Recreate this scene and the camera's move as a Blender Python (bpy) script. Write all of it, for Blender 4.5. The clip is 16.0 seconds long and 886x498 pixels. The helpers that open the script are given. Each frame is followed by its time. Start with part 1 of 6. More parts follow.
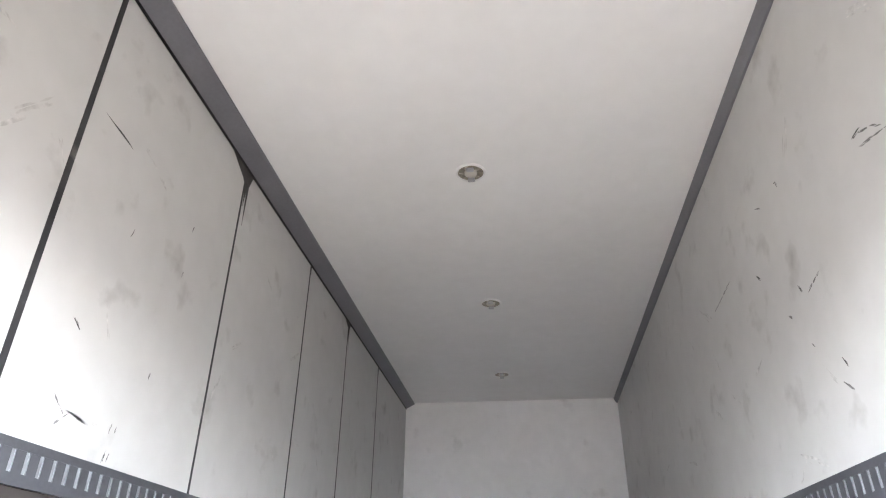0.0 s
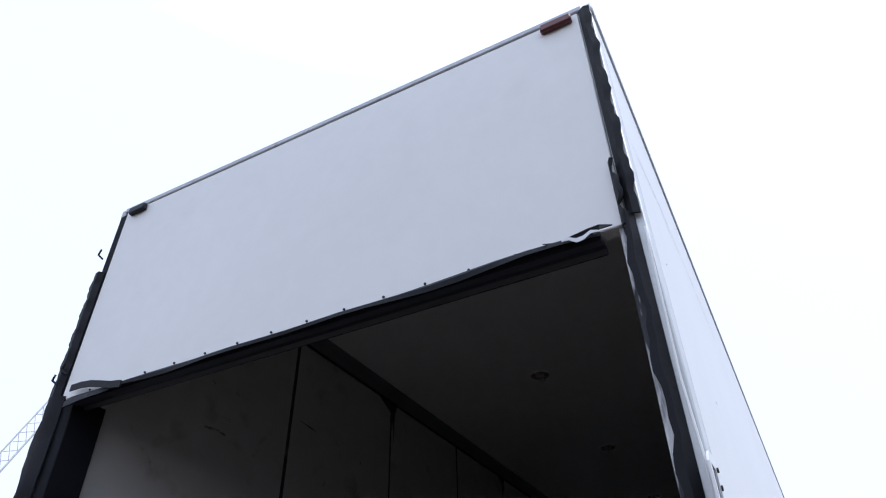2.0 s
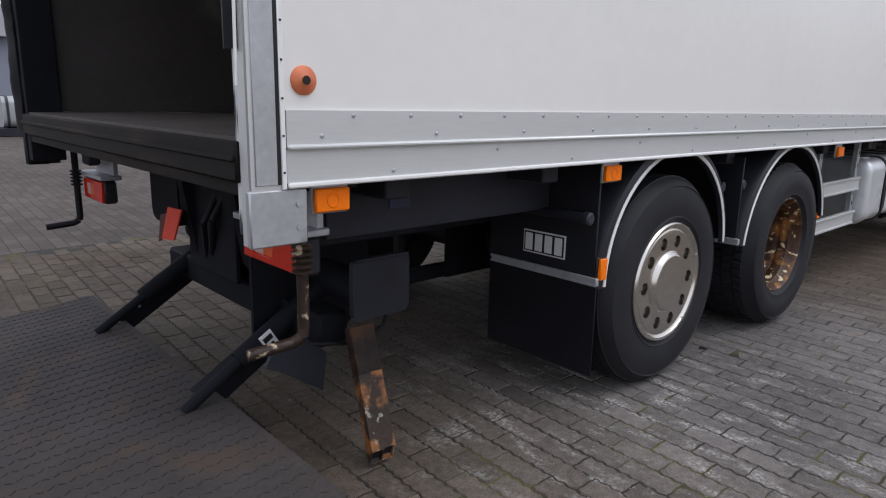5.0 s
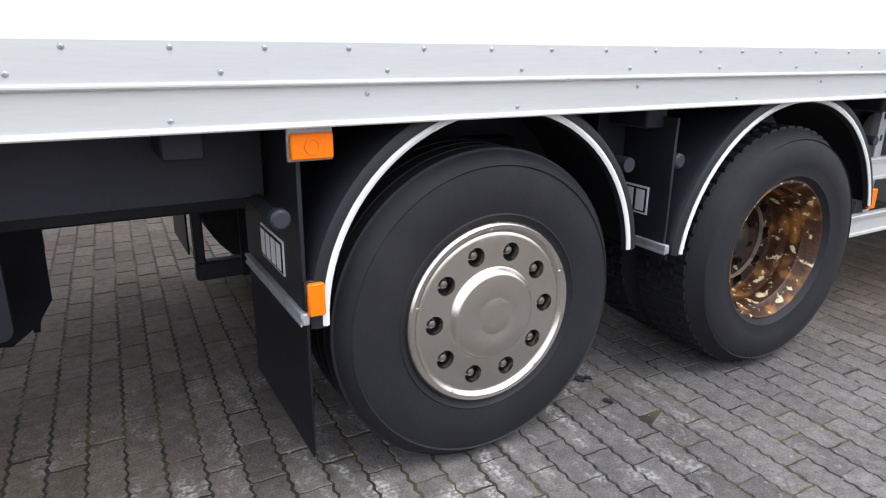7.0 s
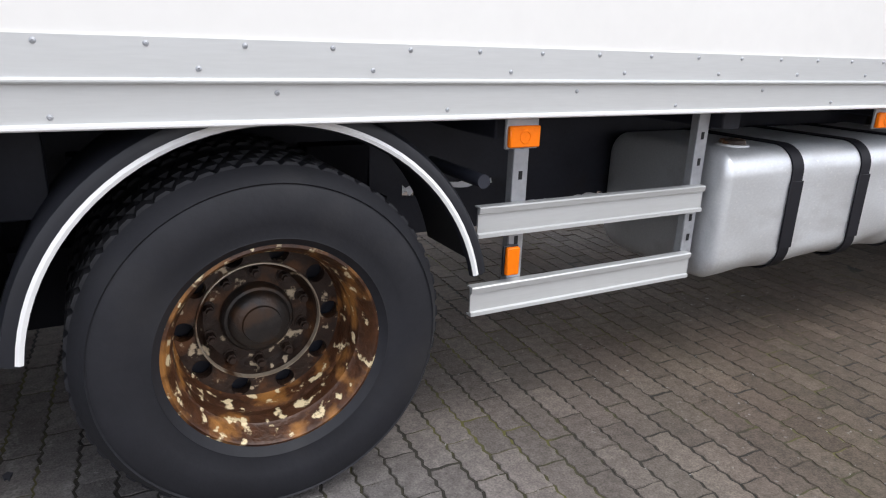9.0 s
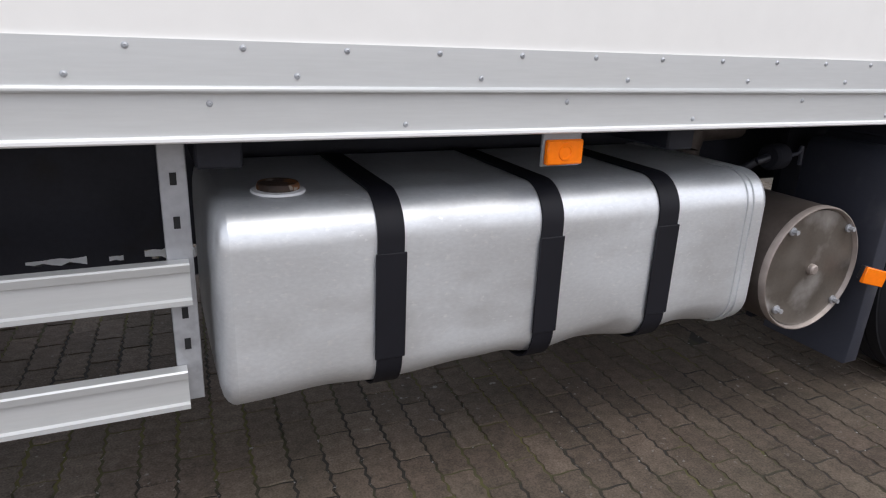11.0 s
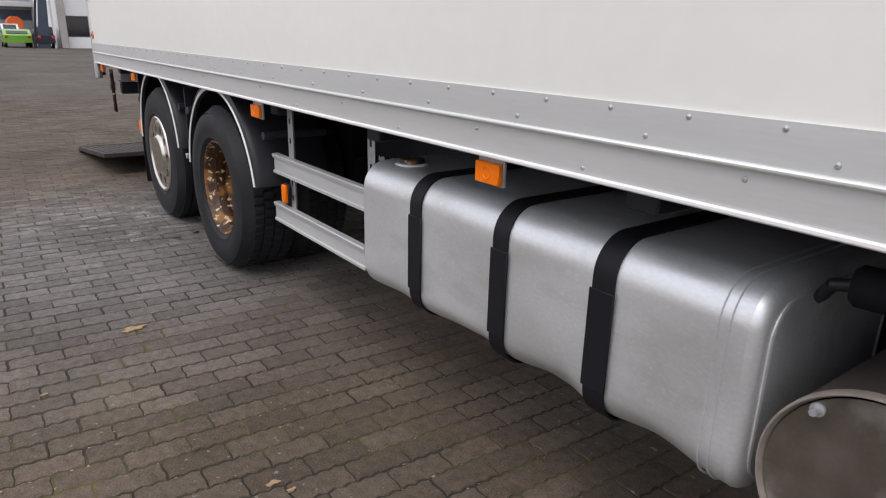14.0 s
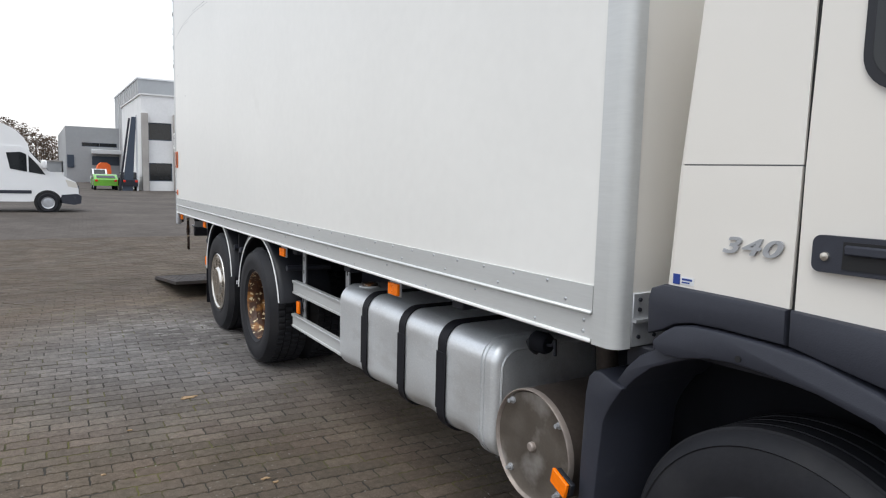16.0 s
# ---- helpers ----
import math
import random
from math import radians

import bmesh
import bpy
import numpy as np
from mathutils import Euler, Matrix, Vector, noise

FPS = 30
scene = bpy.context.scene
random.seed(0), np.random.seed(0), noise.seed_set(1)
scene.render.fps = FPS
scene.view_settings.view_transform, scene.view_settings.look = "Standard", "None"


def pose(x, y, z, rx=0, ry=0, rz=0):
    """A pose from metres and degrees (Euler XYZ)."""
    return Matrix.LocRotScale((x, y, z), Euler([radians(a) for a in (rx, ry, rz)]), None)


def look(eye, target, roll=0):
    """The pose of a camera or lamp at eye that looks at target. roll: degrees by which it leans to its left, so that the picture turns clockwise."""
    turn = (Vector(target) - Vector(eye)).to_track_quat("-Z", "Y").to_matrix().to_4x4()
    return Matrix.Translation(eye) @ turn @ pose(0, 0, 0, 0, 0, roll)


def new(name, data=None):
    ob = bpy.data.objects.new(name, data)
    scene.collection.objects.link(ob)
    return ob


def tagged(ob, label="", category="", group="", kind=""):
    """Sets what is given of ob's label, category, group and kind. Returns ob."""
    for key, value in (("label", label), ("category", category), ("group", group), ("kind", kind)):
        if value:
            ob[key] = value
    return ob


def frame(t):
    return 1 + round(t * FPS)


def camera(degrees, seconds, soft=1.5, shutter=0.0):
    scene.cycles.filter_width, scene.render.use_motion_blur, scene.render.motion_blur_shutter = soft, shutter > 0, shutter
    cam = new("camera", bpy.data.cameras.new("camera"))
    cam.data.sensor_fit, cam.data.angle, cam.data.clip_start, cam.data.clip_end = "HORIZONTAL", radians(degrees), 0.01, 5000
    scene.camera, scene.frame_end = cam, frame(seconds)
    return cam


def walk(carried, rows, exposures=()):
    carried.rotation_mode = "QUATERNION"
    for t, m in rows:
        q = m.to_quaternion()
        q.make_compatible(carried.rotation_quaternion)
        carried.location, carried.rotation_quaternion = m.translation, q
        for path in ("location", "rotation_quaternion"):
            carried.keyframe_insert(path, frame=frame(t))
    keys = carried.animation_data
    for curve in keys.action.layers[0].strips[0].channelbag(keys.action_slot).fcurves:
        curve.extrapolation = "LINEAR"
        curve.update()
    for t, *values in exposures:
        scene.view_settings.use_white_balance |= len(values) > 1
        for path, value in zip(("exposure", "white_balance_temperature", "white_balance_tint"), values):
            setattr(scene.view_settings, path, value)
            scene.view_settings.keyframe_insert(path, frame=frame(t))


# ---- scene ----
cam = camera(68.1, 16.0, 1.15)
PATH = [
    (0, (-0.216, 1.069, 1.774), (1.524, 1.297, 2.733), 0.5),
    (0.5, (-0.603, 0.921, 1.715), (0.983, 1.229, 2.894), -0.9),
    (1, (-0.999, 0.612, 1.737), (0.526, 1.067, 2.947), -0.6),
    (1.2, (-1.122, 0.459, 1.706), (0.384, 0.969, 2.919), -0.8),
    (1.5, (-1.292, 0.212, 1.721), (0.178, 0.819, 2.934), -0.9),
    (2, (-1.659, -0.151, 1.642), (-0.24, 0.582, 2.846), -1.2),
    (2.5, (-1.829, -0.548, 1.565), (-0.444, 0.297, 2.735), -0.6),
    (3, (-1.971, -0.891, 1.461), (-0.508, 0.078, 2.421), 0.6),
    (3.5, (-1.959, -1.203, 1.415), (-0.394, -0.106, 2.004), 0.5),
    (3.7, (-1.86, -1.307, 1.389), (-0.289, -0.144, 1.814), 0.5),
    (4, (-1.724, -1.425, 1.373), (-0.162, -0.185, 1.524), 1.2),
    (4.2, (-1.555, -1.44, 1.345), (-0.013, -0.167, 1.326), 1.3),
    (6.3, (0.319, -1.511, 1.336), (1.318, 0.106, 0.716), 0.8),
    (6.5, (0.49, -1.489, 1.314), (1.474, 0.14, 0.698), 1.1),
    (7, (0.975, -1.515, 1.312), (1.918, 0.144, 0.714), 0.7),
    (7.5, (1.494, -1.532, 1.298), (2.437, 0.124, 0.69), 1.1),
    (8, (2.021, -1.512, 1.268), (2.955, 0.151, 0.667), 1.4),
    (8.5, (2.553, -1.564, 1.3), (3.464, 0.106, 0.683), 1.9),
    (9, (3.066, -1.584, 1.32), (3.969, 0.096, 0.719), 1.9),
    (9.5, (3.574, -1.507, 1.322), (4.477, 0.172, 0.717), 1.9),
    (10, (4.101, -1.482, 1.323), (4.989, 0.205, 0.719), 2.1),
    (10.2, (4.298, -1.481, 1.335), (5.166, 0.215, 0.727), 2.2),
    (12.3, (6.084, -1.054, 1.348), (6.17, 0.836, 0.699), 3.0),
    (12.5, (6.198, -1.039, 1.345), (5.885, 0.829, 0.704), 2.6),
    (13, (6.519, -1.155, 1.415), (5.467, 0.42, 0.775), 2.0),
    (13.5, (7.014, -1.196, 1.444), (5.632, 0.112, 0.828), 1.6),
    (14, (7.475, -1.206, 1.443), (5.946, -0.073, 0.826), 1.3),
    (14.5, (7.916, -1.317, 1.465), (6.33, -0.266, 0.848), 1.1),
    (15, (8.423, -1.327, 1.474), (6.815, -0.306, 0.864), 1.4),
    (15.2, (8.607, -1.393, 1.521), (6.998, -0.367, 0.923), 1.7),
    (15.5, (8.807, -1.494, 1.575), (7.177, -0.466, 1.042), 1.6),
    (15.8, (8.975, -1.563, 1.622), (7.311, -0.513, 1.264), 1.9),
    (16, (9.058, -1.561, 1.652), (7.37, -0.51, 1.438), 1.5),
]
EXPOSURES = [(0.0, 6.3, 6150, 6), (0.5, 6.12, 5750, 8), (1.0, 5.58, 5350, 10), (1.5, 3.95, 5300, 11), (2.0, 0.8, 5650, 10), (2.5, -0.45, 6100, 10), (3.0, -0.5, 6100, 10), (3.5, -0.3, 6350, 10),
             (4.2, 0.28, 6350, 10), (6.3, 1.08, 6250, 9), (7.0, 1.54, 6350, 8), (8.0, 1.50, 6450, 9), (8.5, 1.56, 6450, 9), (9.0, 1.34, 6450, 9), (10.2, 1.12, 6500, 10), (12.5, 0.88, 6500, 10), (14.0, 0.84, 6700, 11), (15.0, 1.14, 6600, 9), (15.5, 1.28, 6600, 7), (16.0, 0.92, 6450, 5)]
walk(cam, [(t, look(eye, target, roll)) for t, eye, target, roll in PATH], EXPOSURES)

# ---- world and sun: a bright overcast sky ----
world = bpy.data.worlds.new("overcast_sky")
scene.world = world
world.use_nodes = True
wn, wl = world.node_tree.nodes, world.node_tree.links
sky = wn.new("ShaderNodeTexSky")
sky.sky_type = "NISHITA"
sky.sun_disc = False
sky.sun_elevation, sky.sun_rotation = radians(58), radians(151)
sky.dust_density, sky.air_density = 4.0, 1.0
w_mul = wn.new("ShaderNodeMixRGB")
w_mul.blend_type = "MULTIPLY"
w_mul.inputs[0].default_value = 1.0
w_mul.inputs[2].default_value = (0.09, 0.09, 0.09, 1)
wl.new(sky.outputs[0], w_mul.inputs[1])
w_geo = wn.new("ShaderNodeTexCoord")
w_sep = wn.new("ShaderNodeSeparateXYZ")
wl.new(w_geo.outputs["Generated"], w_sep.inputs[0])
w_ramp = wn.new("ShaderNodeValToRGB")
w_ramp.color_ramp.elements[0].position, w_ramp.color_ramp.elements[0].color = 0.0, (0.72, 0.68, 0.68, 1)
w_ramp.color_ramp.elements[1].position, w_ramp.color_ramp.elements[1].color = 0.78, (0.70, 0.74, 0.86, 1)
w_mid = w_ramp.color_ramp.elements.new(0.25)
w_mid.color = (0.67, 0.68, 0.75, 1)
w_top = w_ramp.color_ramp.elements.new(1.0)
w_top.color = (1.35, 1.38, 1.48, 1)
wl.new(w_sep.outputs[2], w_ramp.inputs[0])
w_mix = wn.new("ShaderNodeMixRGB")
w_mix.inputs[0].default_value = 0.85
wl.new(w_mul.outputs[0], w_mix.inputs[1])
wl.new(w_ramp.outputs[0], w_mix.inputs[2])
wl.new(w_mix.outputs[0], wn["Background"].inputs[0])
wn["Background"].inputs[1].default_value = 1.0

sun = new("sun", bpy.data.lights.new("sun", "SUN"))
sun.data.energy, sun.data.angle, sun.data.color = 0.5, radians(30), (1.0, 0.96, 0.9)
sun.matrix_world = look((6, -11, 20), (0, 0, 0))

# ---- materials ----


def material(name, color, rough=0.5, metal=0.0, vary=0.0, size=4.0, grain=0.0, grain_size=60.0, bump=0.0, bump_size=80.0,
             spots=None, spots2=None, spot_size=3.0, spot_low=0.6, spot_high=0.7, island=0.0, per_object=0.0, rough_vary=0.0, coat=0.0, spec=0.5, stretch=(1, 1, 1)):
    """A surface with broad and fine variation of its colour, a spot layer and fine relief, all in metres."""
    m = bpy.data.materials.new(name)
    m.use_nodes = True
    n, l = m.node_tree.nodes, m.node_tree.links
    b = n["Principled BSDF"]
    b.inputs["Roughness"].default_value, b.inputs["Metallic"].default_value = rough, metal
    b.inputs["Coat Weight"].default_value, b.inputs["Specular IOR Level"].default_value = coat, spec
    co = n.new("ShaderNodeTexCoord")
    mp = n.new("ShaderNodeMapping")
    mp.inputs["Scale"].default_value = stretch
    l.new(co.outputs["Object"], mp.inputs[0])

    def field(scale, detail=4.0):
        t = n.new("ShaderNodeTexNoise")
        t.inputs["Scale"].default_value, t.inputs["Detail"].default_value = scale, detail
        l.new(mp.outputs[0], t.inputs["Vector"])
        return t.outputs["Fac"]

    def ramp(value, low, high, a=0.0, z=1.0):
        r = n.new("ShaderNodeMapRange")
        r.inputs["From Min"].default_value, r.inputs["From Max"].default_value = low, high
        r.inputs["To Min"].default_value, r.inputs["To Max"].default_value = a, z
        l.new(value, r.inputs["Value"])
        return r.outputs[0]

    def scaled(colour_socket, factor):
        k = n.new("ShaderNodeVectorMath")
        k.operation = "SCALE"
        if hasattr(colour_socket, "is_linked"):
            l.new(colour_socket, k.inputs[0])
        else:
            k.inputs[0].default_value = colour_socket
        l.new(factor, k.inputs["Scale"])
        return k.outputs[0]

    out = None
    if vary:
        out = scaled(out or color, ramp(field(size), 0.25, 0.75, 1 - vary, 1 + vary))
    if grain:
        out = scaled(out or color, ramp(field(grain_size, 2.0), 0.25, 0.75, 1 - grain, 1 + grain))
    if island:
        g = n.new("ShaderNodeNewGeometry")
        out = scaled(out or color, ramp(g.outputs["Random Per Island"], 0, 1, 1 - island, 1 + island))
    if per_object:
        g = n.new("ShaderNodeObjectInfo")
        out = scaled(out or color, ramp(g.outputs["Random"], 0, 1, 1 - per_object, 1 + per_object))
    if spots:
        mix = n.new("ShaderNodeMixRGB")
        l.new(ramp(field(spot_size, 8.0), spot_low, spot_high), mix.inputs[0])
        if out:
            l.new(out, mix.inputs[1])
        else:
            mix.inputs[1].default_value = (*color, 1)
        mix.inputs[2].default_value = (*spots, 1)
        out = mix.outputs[0]
    if spots2:
        colour2, size2, low2, high2 = spots2
        mix = n.new("ShaderNodeMixRGB")
        l.new(ramp(field(size2, 6.0), low2, high2), mix.inputs[0])
        l.new(out, mix.inputs[1])
        mix.inputs[2].default_value = (*colour2, 1)
        out = mix.outputs[0]
    if out:
        l.new(out, b.inputs["Base Color"])
    else:
        b.inputs["Base Color"].default_value = (*color, 1)
    if rough_vary:
        l.new(ramp(field(size * 2.3), 0.3, 0.7, max(rough - rough_vary, 0.05), min(rough + rough_vary, 1.0)), b.inputs["Roughness"])
    if bump:
        bp = n.new("ShaderNodeBump")
        bp.inputs["Strength"].default_value, bp.inputs["Distance"].default_value = min(1.0, bump), 0.004
        l.new(field(bump_size), bp.inputs["Height"])
        l.new(bp.outputs[0], b.inputs["Normal"])
    return m


WHITE = material("white_gelcoat_panel", (0.78, 0.77, 0.74), 0.38, vary=0.03, size=0.9, grain=0.015, grain_size=14, spots=(0.6, 0.58, 0.54), spot_size=1.6, spot_low=0.66, spot_high=0.95)
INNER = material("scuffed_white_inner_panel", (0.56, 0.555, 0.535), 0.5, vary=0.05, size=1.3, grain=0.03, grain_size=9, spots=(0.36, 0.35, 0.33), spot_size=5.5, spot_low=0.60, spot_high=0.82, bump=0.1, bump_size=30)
# front wall and ceiling whites raised to offset light falling off deep inside
FRONTWALL = material("lightened_front_wall_panel", (0.80, 0.795, 0.78), 0.5, vary=0.04, size=1.3, grain=0.03, grain_size=9, spots=(0.55, 0.54, 0.52), spot_size=4, spot_low=0.62, spot_high=0.85)
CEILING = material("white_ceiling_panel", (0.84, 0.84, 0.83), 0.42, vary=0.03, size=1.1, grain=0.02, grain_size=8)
KICK = material("dark_stained_plywood", (0.042, 0.036, 0.033), 0.6, vary=0.2, size=2.2, grain=0.12, grain_size=22, spots=(0.12, 0.11, 0.10), spot_size=2.4, spot_low=0.6, spot_high=0.8)
DECK = material("worn_plywood_floor", (0.06, 0.049, 0.041), 0.6, vary=0.25, size=2.0, grain=0.15, grain_size=30, bump=0.2)
ALU = material("anodised_aluminium", (0.575, 0.585, 0.58), 0.42, metal=0.35, vary=0.04, size=2.0, grain=0.03, grain_size=40, rough_vary=0.08, stretch=(0.3, 1, 4))
ALU_DULL = material("weathered_aluminium", (0.42, 0.43, 0.45), 0.5, metal=0.5, vary=0.15, size=5, grain=0.08, grain_size=50, spots=(0.2, 0.2, 0.21), spot_size=9, spot_low=0.6, spot_high=0.8)
TANK = material("brushed_tank_aluminium", (0.70, 0.72, 0.735), 0.47, metal=0.7, vary=0.07, size=3.0, grain=0.05, grain_size=120, rough_vary=0.10, bump=0.08, bump_size=170, stretch=(0.5, 1, 1), spots=(0.46, 0.455, 0.45), spot_size=6, spot_low=0.55, spot_high=0.85, spots2=((0.78, 0.79, 0.79), 110, 0.60, 0.75))
STEEL = material("polished_stainless_steel", (0.66, 0.63, 0.58), 0.26, metal=1.0, vary=0.02, size=5)
MUFFLER = material("heat_stained_steel", (0.205, 0.182, 0.158), 0.45, metal=0.8, vary=0.12, size=7, grain=0.06, grain_size=90, rough_vary=0.1, spots=(0.5, 0.48, 0.46), spot_size=4.5, spot_low=0.56, spot_high=0.70)
BOSS = material("pinkish_bare_steel", (0.36, 0.31, 0.28), 0.5, metal=0.5, vary=0.15, size=30)
MUFFLER_SIDE = material("sooty_steel_shell", (0.10, 0.082, 0.072), 0.55, metal=0.5, vary=0.2, size=6, grain=0.1)
RUST = material("rusted_rim_steel", (0.060, 0.022, 0.008), 0.5, metal=0.1, vary=0.5, size=7, grain=0.35, grain_size=45, bump=0.9, bump_size=70, rough_vary=0.12, spots=(0.31, 0.135, 0.032), spot_size=8, spot_low=0.49, spot_high=0.61, spots2=((0.70, 0.58, 0.36), 28, 0.59, 0.645))
RUST_DARK = material("rusted_dark_steel", (0.026, 0.014, 0.009), 0.5, metal=0.2, vary=0.35, size=10, grain=0.25, bump=0.8, rough_vary=0.12, spots=(0.11, 0.045, 0.016), spot_size=8, spot_low=0.52, spot_high=0.66, spots2=((0.48, 0.39, 0.27), 22, 0.60, 0.65))
HUBGREY = material("greasy_grey_hub", (0.034, 0.030, 0.028), 0.42, metal=0.4, vary=0.3, size=14, grain=0.15, bump=0.4, spots=(0.06, 0.035, 0.022), spot_size=12, spot_low=0.52, spot_high=0.64)
RUST_PIPE = material("flaking_rusty_tube", (0.032, 0.019, 0.013), 0.65, metal=0.1, vary=0.4, size=14, grain=0.25, bump=0.9, bump_size=60, spots=(0.27, 0.105, 0.028), spot_size=11, spot_low=0.49, spot_high=0.57, spots2=((0.30, 0.28, 0.24), 22, 0.61, 0.65))
GRIMY = material("grimy_brown_black_steel", (0.018, 0.012, 0.010), 0.7, spec=0.25, vary=0.4, size=12, grain=0.2, bump=0.6, spots=(0.055, 0.025, 0.012), spot_size=10, spot_low=0.5, spot_high=0.62)
TYRE = material("black_tyre_rubber", (0.0112, 0.0116, 0.0150), 0.66, vary=0.2, size=5, grain=0.1, grain_size=40, bump=0.15, spec=0.35, spots=(0.03, 0.029, 0.03), spot_size=3, spot_low=0.55, spot_high=0.9)
PLASTIC = material("black_fender_plastic", (0.0138, 0.0148, 0.0195), 0.45, spec=0.4, vary=0.12, size=4, grain=0.05, grain_size=90, bump=0.08, spots=(0.06, 0.06, 0.06), spot_size=5, spot_low=0.62, spot_high=0.9)
GREYPLASTIC = material("dark_grey_moulded_plastic", (0.027, 0.0295, 0.041), 0.52, spec=0.4, vary=0.1, size=4, grain=0.05, bump=0.12, bump_size=240, spots=(0.09, 0.09, 0.095), spot_size=5, spot_low=0.62, spot_high=0.9)
CHASSIS = material("black_chassis_paint", (0.0190, 0.0205, 0.029), 0.58, spec=0.3, vary=0.3, size=4, grain=0.1, spots=(0.018, 0.015, 0.013), spot_size=5, spot_low=0.6, spot_high=0.8)
RUBBER = material("torn_black_rubber", (0.0085, 0.0088, 0.012), 0.6, spec=0.2, vary=0.25, size=8, grain=0.1, bump=0.3, bump_size=40, spots=(0.07, 0.068, 0.066), spot_size=9, spot_low=0.68, spot_high=0.78)
WHITETRIM = material("white_trim_strip", (0.8, 0.8, 0.79), 0.4, vary=0.04, size=8)
ORANGE = material("amber_reflector_lens", (0.97, 0.205, 0.004), 0.25, vary=0.06, size=60, bump=0.15, bump_size=400, spec=0.3)
ORANGEPAINT = material("faded_orange_plastic", (0.62, 0.17, 0.07), 0.5, vary=0.12, size=14, grain=0.05, spots=(0.35, 0.12, 0.06), spot_size=20, spot_low=0.6, spot_high=0.8)
REDLENS = material("red_lamp_lens", (0.55, 0.02, 0.008), 0.2, vary=0.08, size=30)
REDPAINT = material("red_reflector_plate", (0.75, 0.06, 0.03), 0.35, vary=0.1, size=12)
CLEAR = material("clear_lamp_lens", (0.6, 0.57, 0.52), 0.15)
CABWHITE = material("cream_white_cab_paint", (0.73, 0.70, 0.65), 0.3, vary=0.02, size=1.2, coat=0.25)
DARKGLASS = material("tinted_window_glass", (0.012, 0.014, 0.016), 0.06, vary=0.1, size=2)
MIRROR = material("mirror_glass", (0.75, 0.76, 0.78), 0.04, metal=1.0)
STRAP = material("black_rubber_strap", (0.0075, 0.0075, 0.011), 0.6, spec=0.25, vary=0.15, size=8)
GREASE = material("dark_seam_grease", (0.03, 0.03, 0.032), 0.7, vary=0.4, size=12, spots=(0.2, 0.2, 0.19), spot_size=6, spot_low=0.58, spot_high=0.75)
DEEPBLACK = material("greasy_black_steel", (0.0085, 0.0090, 0.0125), 0.75, spec=0.15, vary=0.3, size=6)
DARKBLUE = material("dark_blue_label", (0.008, 0.010, 0.05), 0.4)
BLACK = material("black_gap", (0.006, 0.006, 0.007), 0.7)
STICKER = material("white_sticker", (0.7, 0.71, 0.72), 0.4, grain=0.05)
BLUE = material("blue_sticker", (0.02, 0.05, 0.25), 0.35)
GREYTRIM = material("grey_corner_trim", (0.17, 0.17, 0.185), 0.5, vary=0.1, size=3, grain=0.05)


